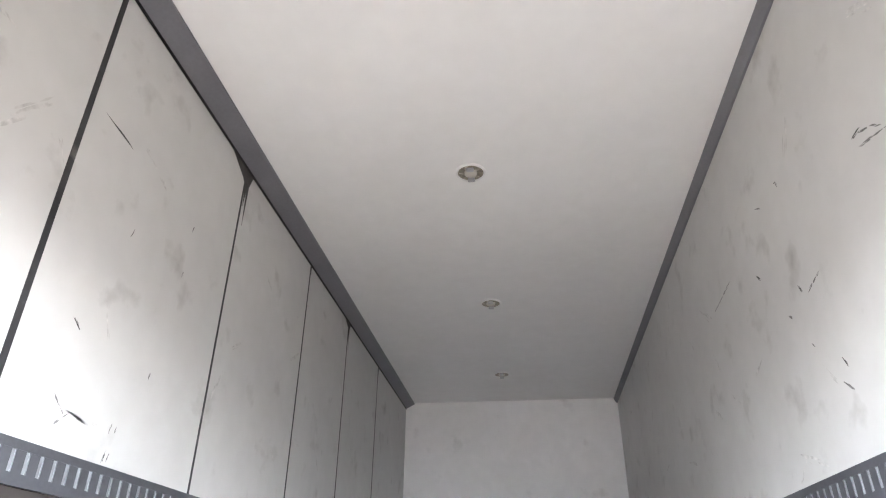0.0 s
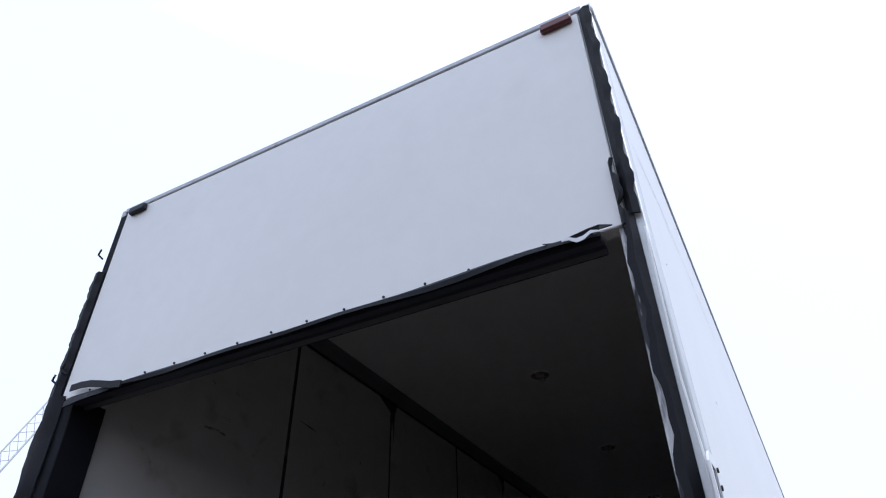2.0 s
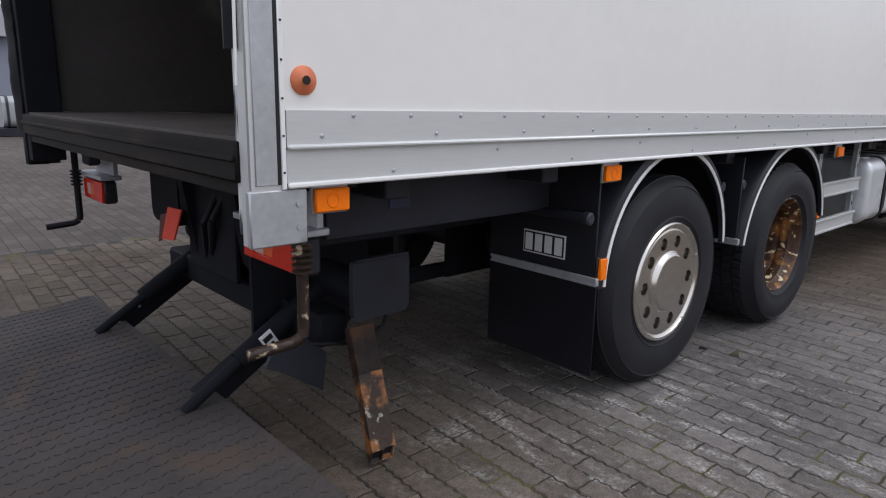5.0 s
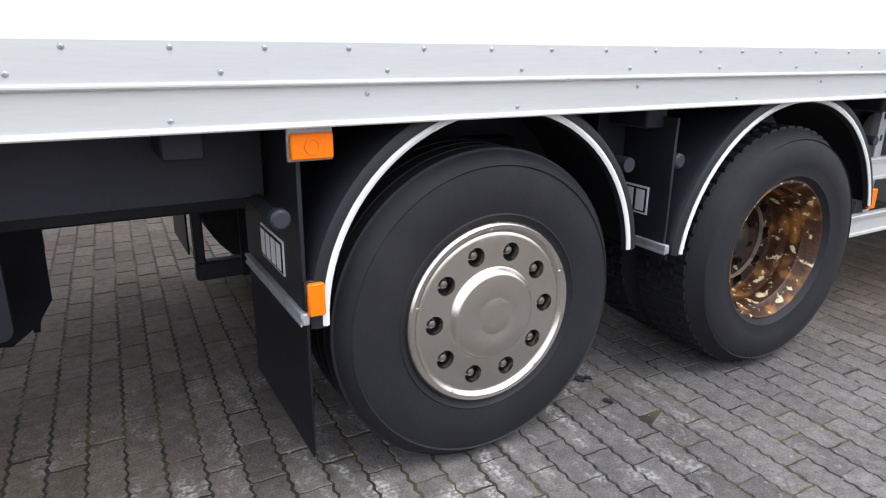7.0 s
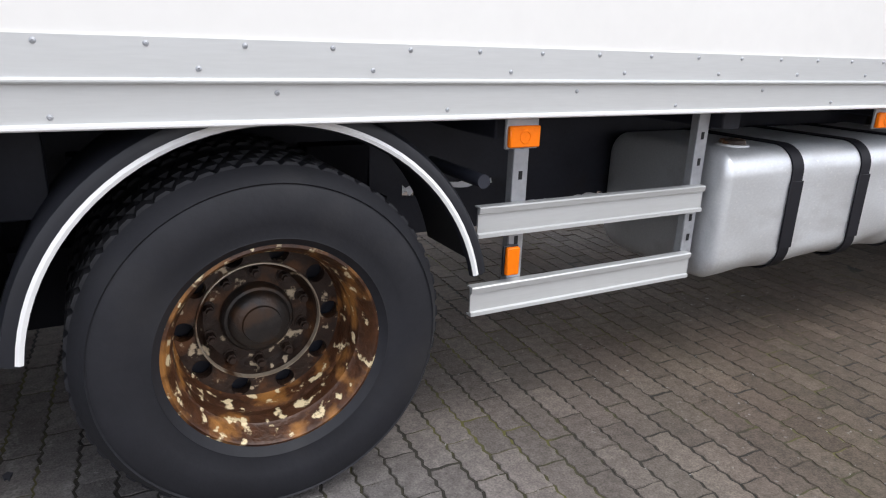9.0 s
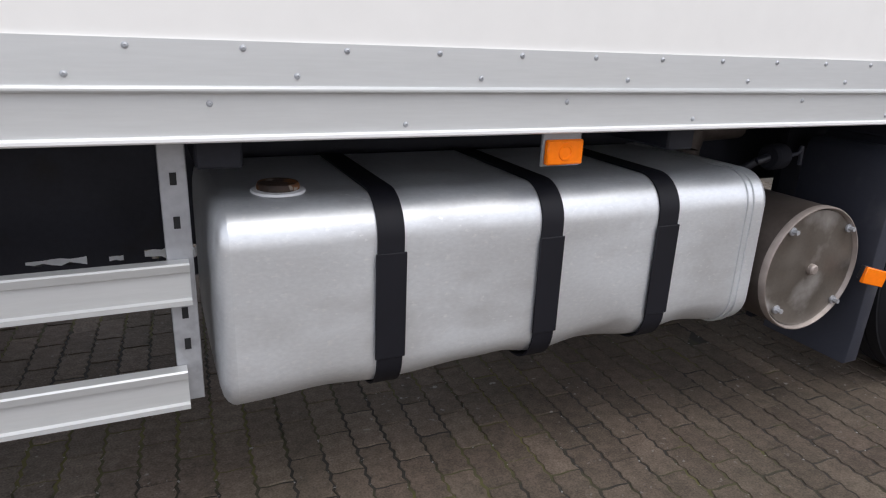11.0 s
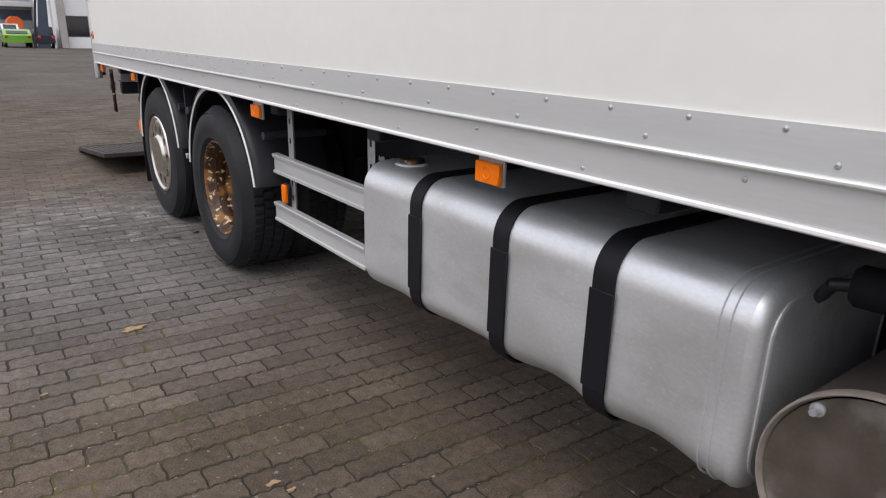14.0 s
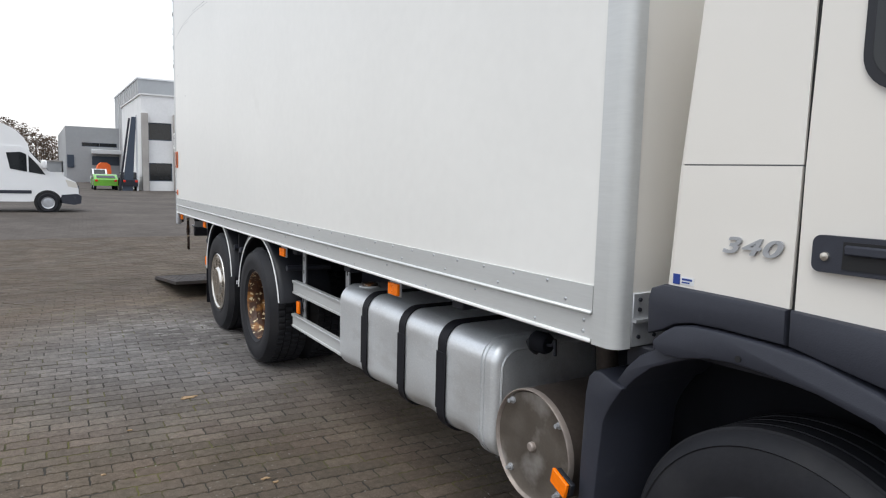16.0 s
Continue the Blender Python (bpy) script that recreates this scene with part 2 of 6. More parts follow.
def paving_material(name, single):
    """Brown-grey concrete blocks: every block has its own shade; broad damp patches, grit, pale lime streaks round the
    rear axle, and brightness painted in by distance.
    """
    m = bpy.data.materials.new(name)
    m.use_nodes = True
    n, l = m.node_tree.nodes, m.node_tree.links
    b = n["Principled BSDF"]
    geo = n.new("ShaderNodeNewGeometry")

    def field(scale, detail, stretch=(1, 1, 1)):
        mp = n.new("ShaderNodeMapping")
        mp.inputs["Scale"].default_value = stretch
        l.new(geo.outputs["Position"], mp.inputs[0])
        t = n.new("ShaderNodeTexNoise")
        t.inputs["Scale"].default_value, t.inputs["Detail"].default_value = scale, detail
        l.new(mp.outputs[0], t.inputs["Vector"])
        return t.outputs["Fac"]

    def span(value, low, high, a, z):
        r = n.new("ShaderNodeMapRange")
        for key, v in (("From Min", low), ("From Max", high), ("To Min", a), ("To Max", z)):
            r.inputs[key].default_value = v
        l.new(value, r.inputs["Value"])
        return r.outputs[0]

    def times(p, q):
        k = n.new("ShaderNodeMath")
        k.operation = "MULTIPLY"
        l.new(p, k.inputs[0])
        l.new(q, k.inputs[1])
        return k.outputs[0]

    if single:
        rnd = n.new("ShaderNodeObjectInfo").outputs["Random"]
    else:
        rnd = geo.outputs["Random Per Island"]
    shade = times(span(rnd, 0, 1, 0.82, 1.18), span(field(0.9, 3), 0.3, 0.7, 0.8, 1.2))
    shade = times(shade, span(field(150, 3), 0.25, 0.75, 0.66, 1.34))
    shade = times(shade, span(field(26, 5), 0.3, 0.7, 0.80, 1.20))
    # brightness put into the block colour: lighter round the axles, darker farther away
    axle_distance = n.new("ShaderNodeVectorMath")
    axle_distance.operation = "DISTANCE"
    axle_distance.inputs[1].default_value = (2.7, -0.3, 0.0)
    l.new(geo.outputs["Position"], axle_distance.inputs[0])
    shade = times(shade, span(axle_distance.outputs["Value"], 1.0, 3.6, 1.12, 0.68))
    tint = n.new("ShaderNodeMixRGB")
    l.new(span(field(2.3, 3), 0.35, 0.65, 0, 1), tint.inputs[0])
    tint.inputs[1].default_value, tint.inputs[2].default_value = (0.132, 0.101, 0.078, 1), (0.125, 0.101, 0.076, 1)
    # the same distance greys the colour near the axles, browner beyond
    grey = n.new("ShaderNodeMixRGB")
    l.new(span(axle_distance.outputs["Value"], 0.9, 2.6, 0.95, 0.0), grey.inputs[0])
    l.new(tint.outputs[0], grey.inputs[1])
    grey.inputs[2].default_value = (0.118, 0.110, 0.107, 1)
    base = n.new("ShaderNodeVectorMath")
    base.operation = "SCALE"
    l.new(grey.outputs[0], base.inputs[0])
    l.new(shade, base.inputs["Scale"])
    # pale lime streaks
    away = n.new("ShaderNodeVectorMath")
    away.operation = "DISTANCE"
    away.inputs[1].default_value = (1.75, -0.05, 0.0)
    l.new(geo.outputs["Position"], away.inputs[0])
    lime = times(span(away.outputs["Value"], 0.5, 1.5, 1, 0), span(field(7, 5, (1.6, 0.7, 1)), 0.53, 0.66, 0, 0.9))
    lime = times(lime, span(field(65, 5), 0.44, 0.60, 0.08, 1.0))
    mix = n.new("ShaderNodeMixRGB")
    l.new(lime, mix.inputs[0])
    l.new(base.outputs[0], mix.inputs[1])
    mix.inputs[2].default_value = (0.42, 0.41, 0.39, 1)
    # sparse pale grit rubbed into the faces
    grit = n.new("ShaderNodeMixRGB")
    l.new(times(span(field(38, 6), 0.66, 0.72, 0, 0.55), span(field(1.1, 2), 0.42, 0.6, 0, 1)), grit.inputs[0])
    l.new(mix.outputs[0], grit.inputs[1])
    grit.inputs[2].default_value = (0.33, 0.32, 0.30, 1)
    l.new(grit.outputs[0], b.inputs["Base Color"])
    l.new(span(field(1.3, 3), 0.3, 0.7, 0.68, 0.9), b.inputs["Roughness"])
    b.inputs["Specular IOR Level"].default_value = 0.16
    bp = n.new("ShaderNodeBump")
    bp.inputs["Strength"].default_value, bp.inputs["Distance"].default_value = 0.9, 0.004
    l.new(field(110, 6), bp.inputs["Height"])
    l.new(bp.outputs[0], b.inputs["Normal"])
    return m


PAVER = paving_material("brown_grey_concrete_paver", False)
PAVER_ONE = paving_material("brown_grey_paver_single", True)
JOINT = material("mossy_joint_sand", (0.024, 0.021, 0.016), 0.95, vary=0.3, size=3, grain=0.3, grain_size=200, spots=(0.085, 0.080, 0.020), spot_size=2.0, spot_low=0.49, spot_high=0.62, spots2=((0.24, 0.235, 0.22), 45, 0.66, 0.70))

# ---- mesh helpers ----


class Mesh:
    def __init__(self):
        self.v, self.f = [], []

    def add(self, verts, faces, m=None):
        base = len(self.v)
        self.v += [tuple(m @ Vector(p)) if m else tuple(p) for p in verts]
        self.f += [tuple(base + i for i in f) for f in faces]
        return self

    def box(self, x0, x1, y0, y1, z0, z1, bevel=0.0, m=None):
        """A box, with chamfered edges where bevel is given."""
        lo, hi, b = (x0, y0, z0), (x1, y1, z1), min(bevel, 0.49 * min(x1 - x0, y1 - y0, z1 - z0))
        if b <= 0:
            p = [(x, y, z) for x in (x0, x1) for y in (y0, y1) for z in (z0, z1)]
            return self.add(p, [(0, 1, 3, 2), (4, 6, 7, 5), (0, 4, 5, 1), (2, 3, 7, 6), (0, 2, 6, 4), (1, 5, 7, 3)], m)
        bm = bmesh.new()
        for sx in (0, 1):
            for sy in (0, 1):
                for sz in (0, 1):
                    s = (sx, sy, sz)
                    for axis in range(3):
                        q = [(hi[i] if s[i] else lo[i]) + (0 if i == axis else (-b if s[i] else b)) for i in range(3)]
                        bm.verts.new(q)
        bmesh.ops.convex_hull(bm, input=bm.verts)
        bmesh.ops.dissolve_limit(bm, angle_limit=0.01, verts=bm.verts, edges=bm.edges)
        bmesh.ops.recalc_face_normals(bm, faces=bm.faces)
        bm.verts.index_update()
        self.add([v.co[:] for v in bm.verts], [[v.index for v in f.verts] for f in bm.faces], m)
        bm.free()
        return self

    def prism(self, outline, axis, a, b, m=None):
        """An outline of two coordinates, drawn out from a to b along an axis (0, 1 or 2)."""
        def at(p, d):
            q = list(p)
            q.insert(axis, d)
            return tuple(q)
        k = len(outline)
        verts = [at(p, a) for p in outline] + [at(p, b) for p in outline]
        faces = [tuple(range(k))[::-1], tuple(range(k, 2 * k))] + [(i, (i + 1) % k, k + (i + 1) % k, k + i) for i in range(k)]
        return self.add(verts, faces, m)

    def lathe(self, profile, m, steps=48, closed=False):
        """A profile of (radius, height) turned round the z axis of m."""
        k = len(profile)
        verts = [(r * math.cos(2 * math.pi * s / steps), r * math.sin(2 * math.pi * s / steps), h) for s in range(steps) for r, h in profile]
        faces = []
        for s in range(steps):
            t = (s + 1) % steps
            for i in range(k if closed else k - 1):
                j = (i + 1) % k
                faces.append((s * k + i, t * k + i, t * k + j, s * k + j))
        return self.add(verts, faces, m)

    def cyl(self, p, q, r, steps=16, r2=None):
        """A closed rod from p to q."""
        p, q = Vector(p), Vector(q)
        m = Matrix.Translation(p) @ (q - p).to_track_quat("Z", "Y").to_matrix().to_4x4()
        h, r2 = (q - p).length, r if r2 is None else r2
        ring = [(math.cos(2 * math.pi * s / steps), math.sin(2 * math.pi * s / steps)) for s in range(steps)]
        verts = [(r * c, r * s, 0) for c, s in ring] + [(r2 * c, r2 * s, h) for c, s in ring]
        faces = [tuple(range(steps))[::-1], tuple(range(steps, 2 * steps))]
        faces += [(i, (i + 1) % steps, steps + (i + 1) % steps, steps + i) for i in range(steps)]
        return self.add(verts, faces, m)

    def tube(self, points, r, steps=8):
        for p, q in zip(points, points[1:]):
            self.cyl(p, q, r, steps)
        return self

    def sheet(self, grid, thick, away):
        """A grid of points as a sheet with thickness, thickened along away."""
        rows, cols, d = len(grid), len(grid[0]), Vector(away) * thick
        flat = [Vector(p) for row in grid for p in row]
        k = rows * cols
        verts = [p[:] for p in flat] + [(p + d)[:] for p in flat]
        faces = []
        for i in range(rows - 1):
            for j in range(cols - 1):
                q = (i * cols + j, i * cols + j + 1, (i + 1) * cols + j + 1, (i + 1) * cols + j)
                faces += [q, tuple(k + a for a in q[::-1])]
        edge = [i for i in range(cols)] + [r * cols + cols - 1 for r in range(1, rows)] + [(rows - 1) * cols + c for c in range(cols - 2, -1, -1)] + [r * cols for r in range(rows - 2, 0, -1)]
        for a, b in zip(edge, edge[1:] + edge[:1]):
            faces.append((b, a, k + a, k + b))
        return self.add(verts, faces)

    def data(self, name, mat, weld=False):
        me = bpy.data.meshes.new(name)
        me.from_pydata(self.v, [], self.f)
        bm = bmesh.new()
        bm.from_mesh(me)
        if weld:
            bmesh.ops.remove_doubles(bm, verts=bm.verts, dist=0.0008)
        if len(bm.faces) < 60000:
            bmesh.ops.recalc_face_normals(bm, faces=bm.faces)
        bm.to_mesh(me)
        bm.free()
        me.materials.append(mat)
        me.shade_smooth()
        me.set_sharp_from_angle(angle=radians(38))
        return me


def part(name, mesh, mat, parent, label=""):
    """One mesh object under a thing or a part."""
    ob = new(name, mesh if isinstance(mesh, bpy.types.Mesh) else mesh.data(name, mat))
    if parent is not None:
        ob.parent = parent
        ob.matrix_parent_inverse = parent.matrix_basis.inverted()
    return tagged(ob, label)


def thing(name, label, category, group="", at=(0, 0, 0), kind=""):
    ob = new(name)
    ob.empty_display_size = 0.1
    ob.location = at
    return tagged(ob, label, category, group, kind)


def arc(cx, cy, r, a0, a1, n):
    return [(cx + r * math.cos(radians(a0 + (a1 - a0) * i / n)), cy + r * math.sin(radians(a0 + (a1 - a0) * i / n))) for i in range(n + 1)]


def round_rect(x0, x1, y0, y1, r, n=6):
    return arc(x1 - r, y1 - r, r, 0, 90, n) + arc(x0 + r, y1 - r, r, 90, 180, n) + arc(x0 + r, y0 + r, r, 180, 270, n) + arc(x1 - r, y0 + r, r, 270, 360, n)


OUT = pose(0, 0, 0, 90, 0, 0)  # the z axis turned to -y, out of the truck's near side


def facing_out(x, y, z):
    return pose(x, y, z) @ OUT


# ---- the truck ----
W, XR, XF, ZT, ZS = 2.55, -0.10, 7.61, 3.914, 1.12
truck = thing("box_truck", "white three-axle box truck with open rear and tail lift", "truck")

# box shell
part("side_panel", Mesh().box(0.0, 7.515, 0.0, 0.05, 1.30, ZT - 0.05), WHITE, truck, "smooth white side panel of the cargo box")
part("side_panel", Mesh().box(0.0, 7.505, W - 0.069, W, 1.12, ZT - 0.05), WHITE, truck)
part("roof_panel", Mesh().box(XR + 0.02, XF, 0.02, W - 0.02, 3.885, ZT - 0.004), WHITE, truck)
part("front_wall", Mesh().box(XF - 0.06, XF - 0.004, 0.062, W - 0.062, 1.16, ZT - 0.05), CABWHITE, truck, "plain cream front wall of the cargo box")
for y0, y1 in ((-0.008, 0.03), (W - 0.03, W + 0.008)):
    part("roof_edge_rail", Mesh().box(XR, XF, y0, y1, ZT - 0.055, ZT + 0.004, 0.008), ALU_DULL, truck)
part("roof_edge_rail", Mesh().box(XR - 0.006, XR + 0.04, 0.03, W - 0.03, ZT - 0.03, ZT + 0.002, 0.006), ALU_DULL, truck)
for s in (0, 1):
    post = [(7.512, 0.0 - 0.010), (7.572, -0.010)] + [(7.572 + 0.042 * math.sin(radians(a)), 0.032 - 0.042 * math.cos(radians(a))) for a in range(0, 91, 15)] + [(7.614, 0.062), (7.512, 0.062)]
    if s:
        post = [(x, W - y) for x, y in post]
    part("front_corner_post", Mesh().prism(post, 2, 1.118, ZT - 0.05), ALU, truck, "rounded grey aluminium corner post")

# inside
IX, IY0, IY1, IZ = 7.27, 0.055, 2.466, 3.862
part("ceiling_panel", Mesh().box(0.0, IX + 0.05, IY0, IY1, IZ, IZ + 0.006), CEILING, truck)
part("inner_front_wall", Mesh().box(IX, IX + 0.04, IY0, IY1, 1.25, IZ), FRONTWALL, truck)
seams = [0.05, 1.315, 2.465, 3.585, 4.60, 5.73, IX]
for a, b in zip(seams, seams[1:]):
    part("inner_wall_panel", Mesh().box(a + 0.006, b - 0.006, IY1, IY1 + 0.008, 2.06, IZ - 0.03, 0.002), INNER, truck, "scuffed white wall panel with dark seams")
    part("kick_panel", Mesh().box(a + 0.004, b - 0.004, IY1 - 0.006, IY1 + 0.008, 1.25, 2.051, 0.002), KICK, truck, "dark worn plywood kick panel")
for x in seams[1:-1]:
    k = 0.013 if x < 2 else 0.007
    part("panel_seam", Mesh().box(x - k, x + k, IY1 - 0.0016, IY1 + 0.004, 1.26, IZ - 0.05), GREASE, truck, "dark greasy panel seam")
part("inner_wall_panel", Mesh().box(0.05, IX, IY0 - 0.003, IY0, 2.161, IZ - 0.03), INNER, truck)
part("kick_panel", Mesh().box(0.05, IX, IY0 - 0.003, IY0 + 0.006, 1.25, 2.051), KICK, truck)
part("wall_backing", Mesh().box(0.0, IX, IY1 + 0.008, IY1 + 0.012, 1.25, IZ), BLACK, truck)
RAILDARK = material("dull_dark_rail", (0.08, 0.082, 0.09), 0.5, metal=0.2, vary=0.15, size=5, grain=0.1)
for y, d, wide in ((IY1, -1, 0.098), (IY0, 1, 0.037)):
    part("ceiling_trim", Mesh().prism([(y, IZ), (y + d * wide, IZ), (y + d * wide, IZ - 0.012), (y + d * 0.012, IZ - 0.055), (y, IZ - 0.055)], 0, 0.0, IX), GREYTRIM, truck, "grey trim along the ceiling edge")
    rail = Mesh().box(0.06, IX, min(y, y + d * 0.014), max(y, y + d * 0.014), 2.144, 2.170).box(0.06, IX, min(y, y + d * 0.014), max(y, y + d * 0.014), 2.052, 2.084)
    k = 0.06
    while k < IX:
        rail.box(k, k + 0.041, min(y, y + d * 0.013), max(y, y + d * 0.013), 2.084, 2.144)
        k += 0.058
    part("rail_backing", Mesh().box(0.06, IX, min(y, y + d * 0.0095), max(y, y + d * 0.0095), 2.0845, 2.1435), ALU_DULL, truck)
    part("load_rail", rail, RAILDARK, truck, "slotted grey load-securing rail")
part("cargo_floor", Mesh().box(-0.09, IX, IY0, IY1, 1.19, 1.245), DECK, truck, "worn dark plywood cargo floor")
lampbody = Mesh().lathe([(0.070, 0.0), (0.083, 0.0), (0.083, -0.005), (0.078, -0.009), (0.070, -0.007)], pose(0, 0, 0), 28).data("ceiling_lamp", WHITETRIM)
LAMPBROWN = material("dark_brown_lamp_recess", (0.24, 0.215, 0.17), 0.4, vary=0.5, size=40, spots=(0.55, 0.52, 0.45), spot_size=30, spot_low=0.52, spot_high=0.6)
lampgap = Mesh().lathe([(0, -0.003), (0.071, -0.003)], pose(0, 0, 0), 24).data("lamp_recess", LAMPBROWN)
lamplens = Mesh().lathe([(0.036, -0.004), (0.033, -0.014), (0.018, -0.020), (0, -0.022)], pose(0, 0, 0), 20).data("lamp_lens", CLEAR)
lampbulb = Mesh().box(-0.008, 0.008, -0.02, 0.02, -0.03, -0.006, 0.004).data("bulb", ALU_DULL)
for x in (0.96, 2.722, 4.49, 6.28):
    lamp = part("ceiling_lamp", lampbody, None, truck, "round recessed ceiling lamp")
    lamp.location = (x, 1.305, IZ)
    for name, me, dx in (("lamp_recess", lampgap, 0), ("lamp_lens", lamplens, 0), ("bulb", lampbulb, -0.048), ("bulb", lampbulb, 0.048)):
        piece = new(name, me)
        piece.parent, piece.location = lamp, (dx, 0, 0)

# rear frame: posts, header panel, sill, rubber seals
PEELED = material("peeling_white_paint", (0.6, 0.6, 0.6), 0.6, vary=0.1, size=6, grain=0.1, spots=(0.02, 0.02, 0.025), spot_size=9, spot_low=0.41, spot_high=0.50, bump=0.4, stretch=(3, 3, 0.5))
SILL = material("greasy_brown_black_sill", (0.0075, 0.0055, 0.0050), 0.7, spec=0.2, vary=0.4, size=6, grain=0.2, stretch=(1, 0.3, 2), spots=(0.030, 0.018, 0.013), spot_size=7, spot_low=0.52, spot_high=0.68)
RAILGREY = material("grimy_grey_rail", (0.034, 0.039, 0.052), 0.5, vary=0.2, size=5, grain=0.1, stretch=(4, 0.4, 4), spots=(0.015, 0.016, 0.02), spot_size=5, spot_low=0.55, spot_high=0.7)
for s in (0, 1):
    def across(a, b, flip=s):
        return (a, b) if not flip else (W - b, W - a)
    y0, y1 = across(0.0, 0.05)
    part("rear_corner_post", Mesh().box(XR, -0.002, y0, y1, 0.975, ZT - 0.04, 0.004), DEEPBLACK if s else ALU, truck, "black rear corner post" if s else "grey aluminium rear corner post")
    y0, y1 = across(0.05, 0.135 if s else 0.080)
    part("door_jamb", Mesh().box(XR + 0.006, 0.06 if s else 0.0, y0, y1, 1.0, 2.837, 0.004), DEEPBLACK if s else PEELED, truck, "black door jamb" if s else "peeling pale door jamb")
    y0, y1 = across(-0.004, -0.0005)
    part("inset_plate", Mesh().box(-0.085, -0.026, y0, y1, 1.13, 1.569, 0.0015), ALU_DULL, truck, "dull grey inset plate on the post")
    y0, y1 = across(-0.0028, -0.0005)
    part("post_gap", Mesh().box(-0.025, -0.016, y0, y1, 1.13, 1.569), BLACK, truck)
    y0, y1 = across(-0.006, -0.0005)
    strip = part("post_strip", Mesh().box(-0.0155, -0.002, y0, y1, 1.118, 1.569, 0.0015), WHITETRIM, truck, "white riveted strip on the rear post")
    for z in (1.16, 1.25, 1.34, 1.43, 1.52):
        y = y0 if not s else y1
        part("rivet", Mesh().cyl((-0.009, y, z), (-0.009, y + (-0.002 if not s else 0.002), z), 0.003, 8), CHASSIS, strip)
    y0, y1 = across(-0.003, 0.02)
    post_foot = part("post_foot", Mesh().box(XR - 0.004, 0.055, y0, y1, 0.975, 1.118, 0.004), CHASSIS if s else ALU_DULL, truck, "black post foot" if s else "scratched aluminium post foot")
    for z in (1.02, 1.08):
        y = y0 - 0.004 if not s else y1 + 0.004
        part("bolt", Mesh().cyl((0.03, y, z), (0.03, y + (0.006 if not s else -0.006), z), 0.009, 8), ALU_DULL, post_foot)
part("header_panel", Mesh().box(XR - 0.004, XR + 0.05, 0.052, W - 0.052, 2.832, ZT - 0.035, 0.004), WHITE, truck, "plain white panel over the rear opening")
part("header_rail", Mesh().prism([(XR + 0.0, 2.83), (XR + 0.0, 2.806), (XR + 0.02, 2.80), (XR + 0.03, 2.808), (XR + 0.052, 2.808), (XR + 0.062, 2.796), (XR + 0.075, 2.80), (XR + 0.075, 2.83)], 1, 0.135, W - 0.135), RAILGREY, truck, "ribbed dark header rail")
part("rear_sill", Mesh().box(XR - 0.01, -0.092, 0.05, W - 0.05, 1.135, 1.236, 0.006), SILL, truck, "black steel sill below the opening")
part("sill_ridge", Mesh().box(XR - 0.018, XR - 0.0105, 0.052, W - 0.052, 1.186, 1.202, 0.003), SILL, truck)
part("sill_beam", Mesh().box(-0.091, 0.25, 0.052, W - 0.052, 1.10, 1.185), SILL, truck)

rng = random.Random(4)


def ragged_strip(y_in, y_out, z0, z1, x, lean, steps=34, wave=0.012):
    """A vertical rubber strip with a wavy outer edge."""
    inner, outer = [], []
    for i in range(steps + 1):
        z = z0 + (z1 - z0) * i / steps
        wob = wave * (math.sin(i * 0.9) + 0.6 * math.sin(i * 2.3 + 1.0)) + rng.uniform(-1, 1) * wave * 0.35
        inner.append((x + rng.uniform(-1, 1) * 0.002, y_in, z))
        outer.append((x - lean + 0.35 * wob, y_out + wob, z))
    return Mesh().sheet([inner, [((a[0] * 0.5 + b[0] * 0.5) - 0.012, (a[1] + b[1]) / 2, a[2]) for a, b in zip(inner, outer)], outer], 0.006, (1, 0, 0))


part("rubber_seal", ragged_strip(0.026, 0.064, 1.45, 2.86, XR - 0.006, 0.014, wave=0.008), RUBBER, truck, "torn black rubber door seal")
part("rubber_seal", ragged_strip(0.046, 0.004, 2.85, 3.875, XR - 0.006, 0.010, wave=0.005), RUBBER, truck)
part("rubber_seal", ragged_strip(2.47, 2.556, 1.15, 2.847, XR - 0.006, 0.02, wave=0.02), RUBBER, truck)
part("rubber_seal", ragged_strip(2.51, 2.565, 2.847, 3.505, XR - 0.006, 0.012, wave=0.012), RUBBER, truck)
part("rubber_seal", ragged_strip(0.066, 0.046, 2.82, 3.08, XR - 0.010, 0.014, steps=10, wave=0.010), RUBBER, truck)
part("seal_edge_strip", Mesh().tube([(XR - 0.012, 0.022, 1.367), (XR - 0.016, 0.004, 1.613), (XR - 0.014, 0.016, 1.768), (XR - 0.016, 0.002, 2.025), (XR - 0.013, 0.014, 2.333), (XR - 0.014, 0.006, 2.796)], 0.004, 6), WHITETRIM, truck)
top_in = [(XR - 0.008, 0.13 + i * 0.115, 2.833 + (0.014 * math.sin(math.pi * (i - 0.5) / 4) if i < 5 else 0.0) + 0.002 * math.sin(i * 1.7)) for i in range(21)]
top_out = [(XR - 0.03 - 0.01 * math.sin(i * 1.1), 0.13 + i * 0.115, 2.80 + 0.006 * math.sin(i * 0.8) - (0.02 if i > 17 else 0.0)) for i in range(21)]
part("rubber_seal", Mesh().sheet([top_in, [((a[0] + b[0]) / 2 - 0.01, a[1], (a[2] + b[2]) / 2) for a, b in zip(top_in, top_out)], top_out], 0.006, (1, 0, 0)), RUBBER, truck, "torn black rubber flap over the opening")
rag = [[(XR - 0.03 - 0.015 * math.sin(i + j), 0.09 + 0.035 * i, 2.826 + 0.002 * i - 0.014 * j + 0.003 * math.sin(2 * i + j)) for i in range(7)] for j in range(2)]
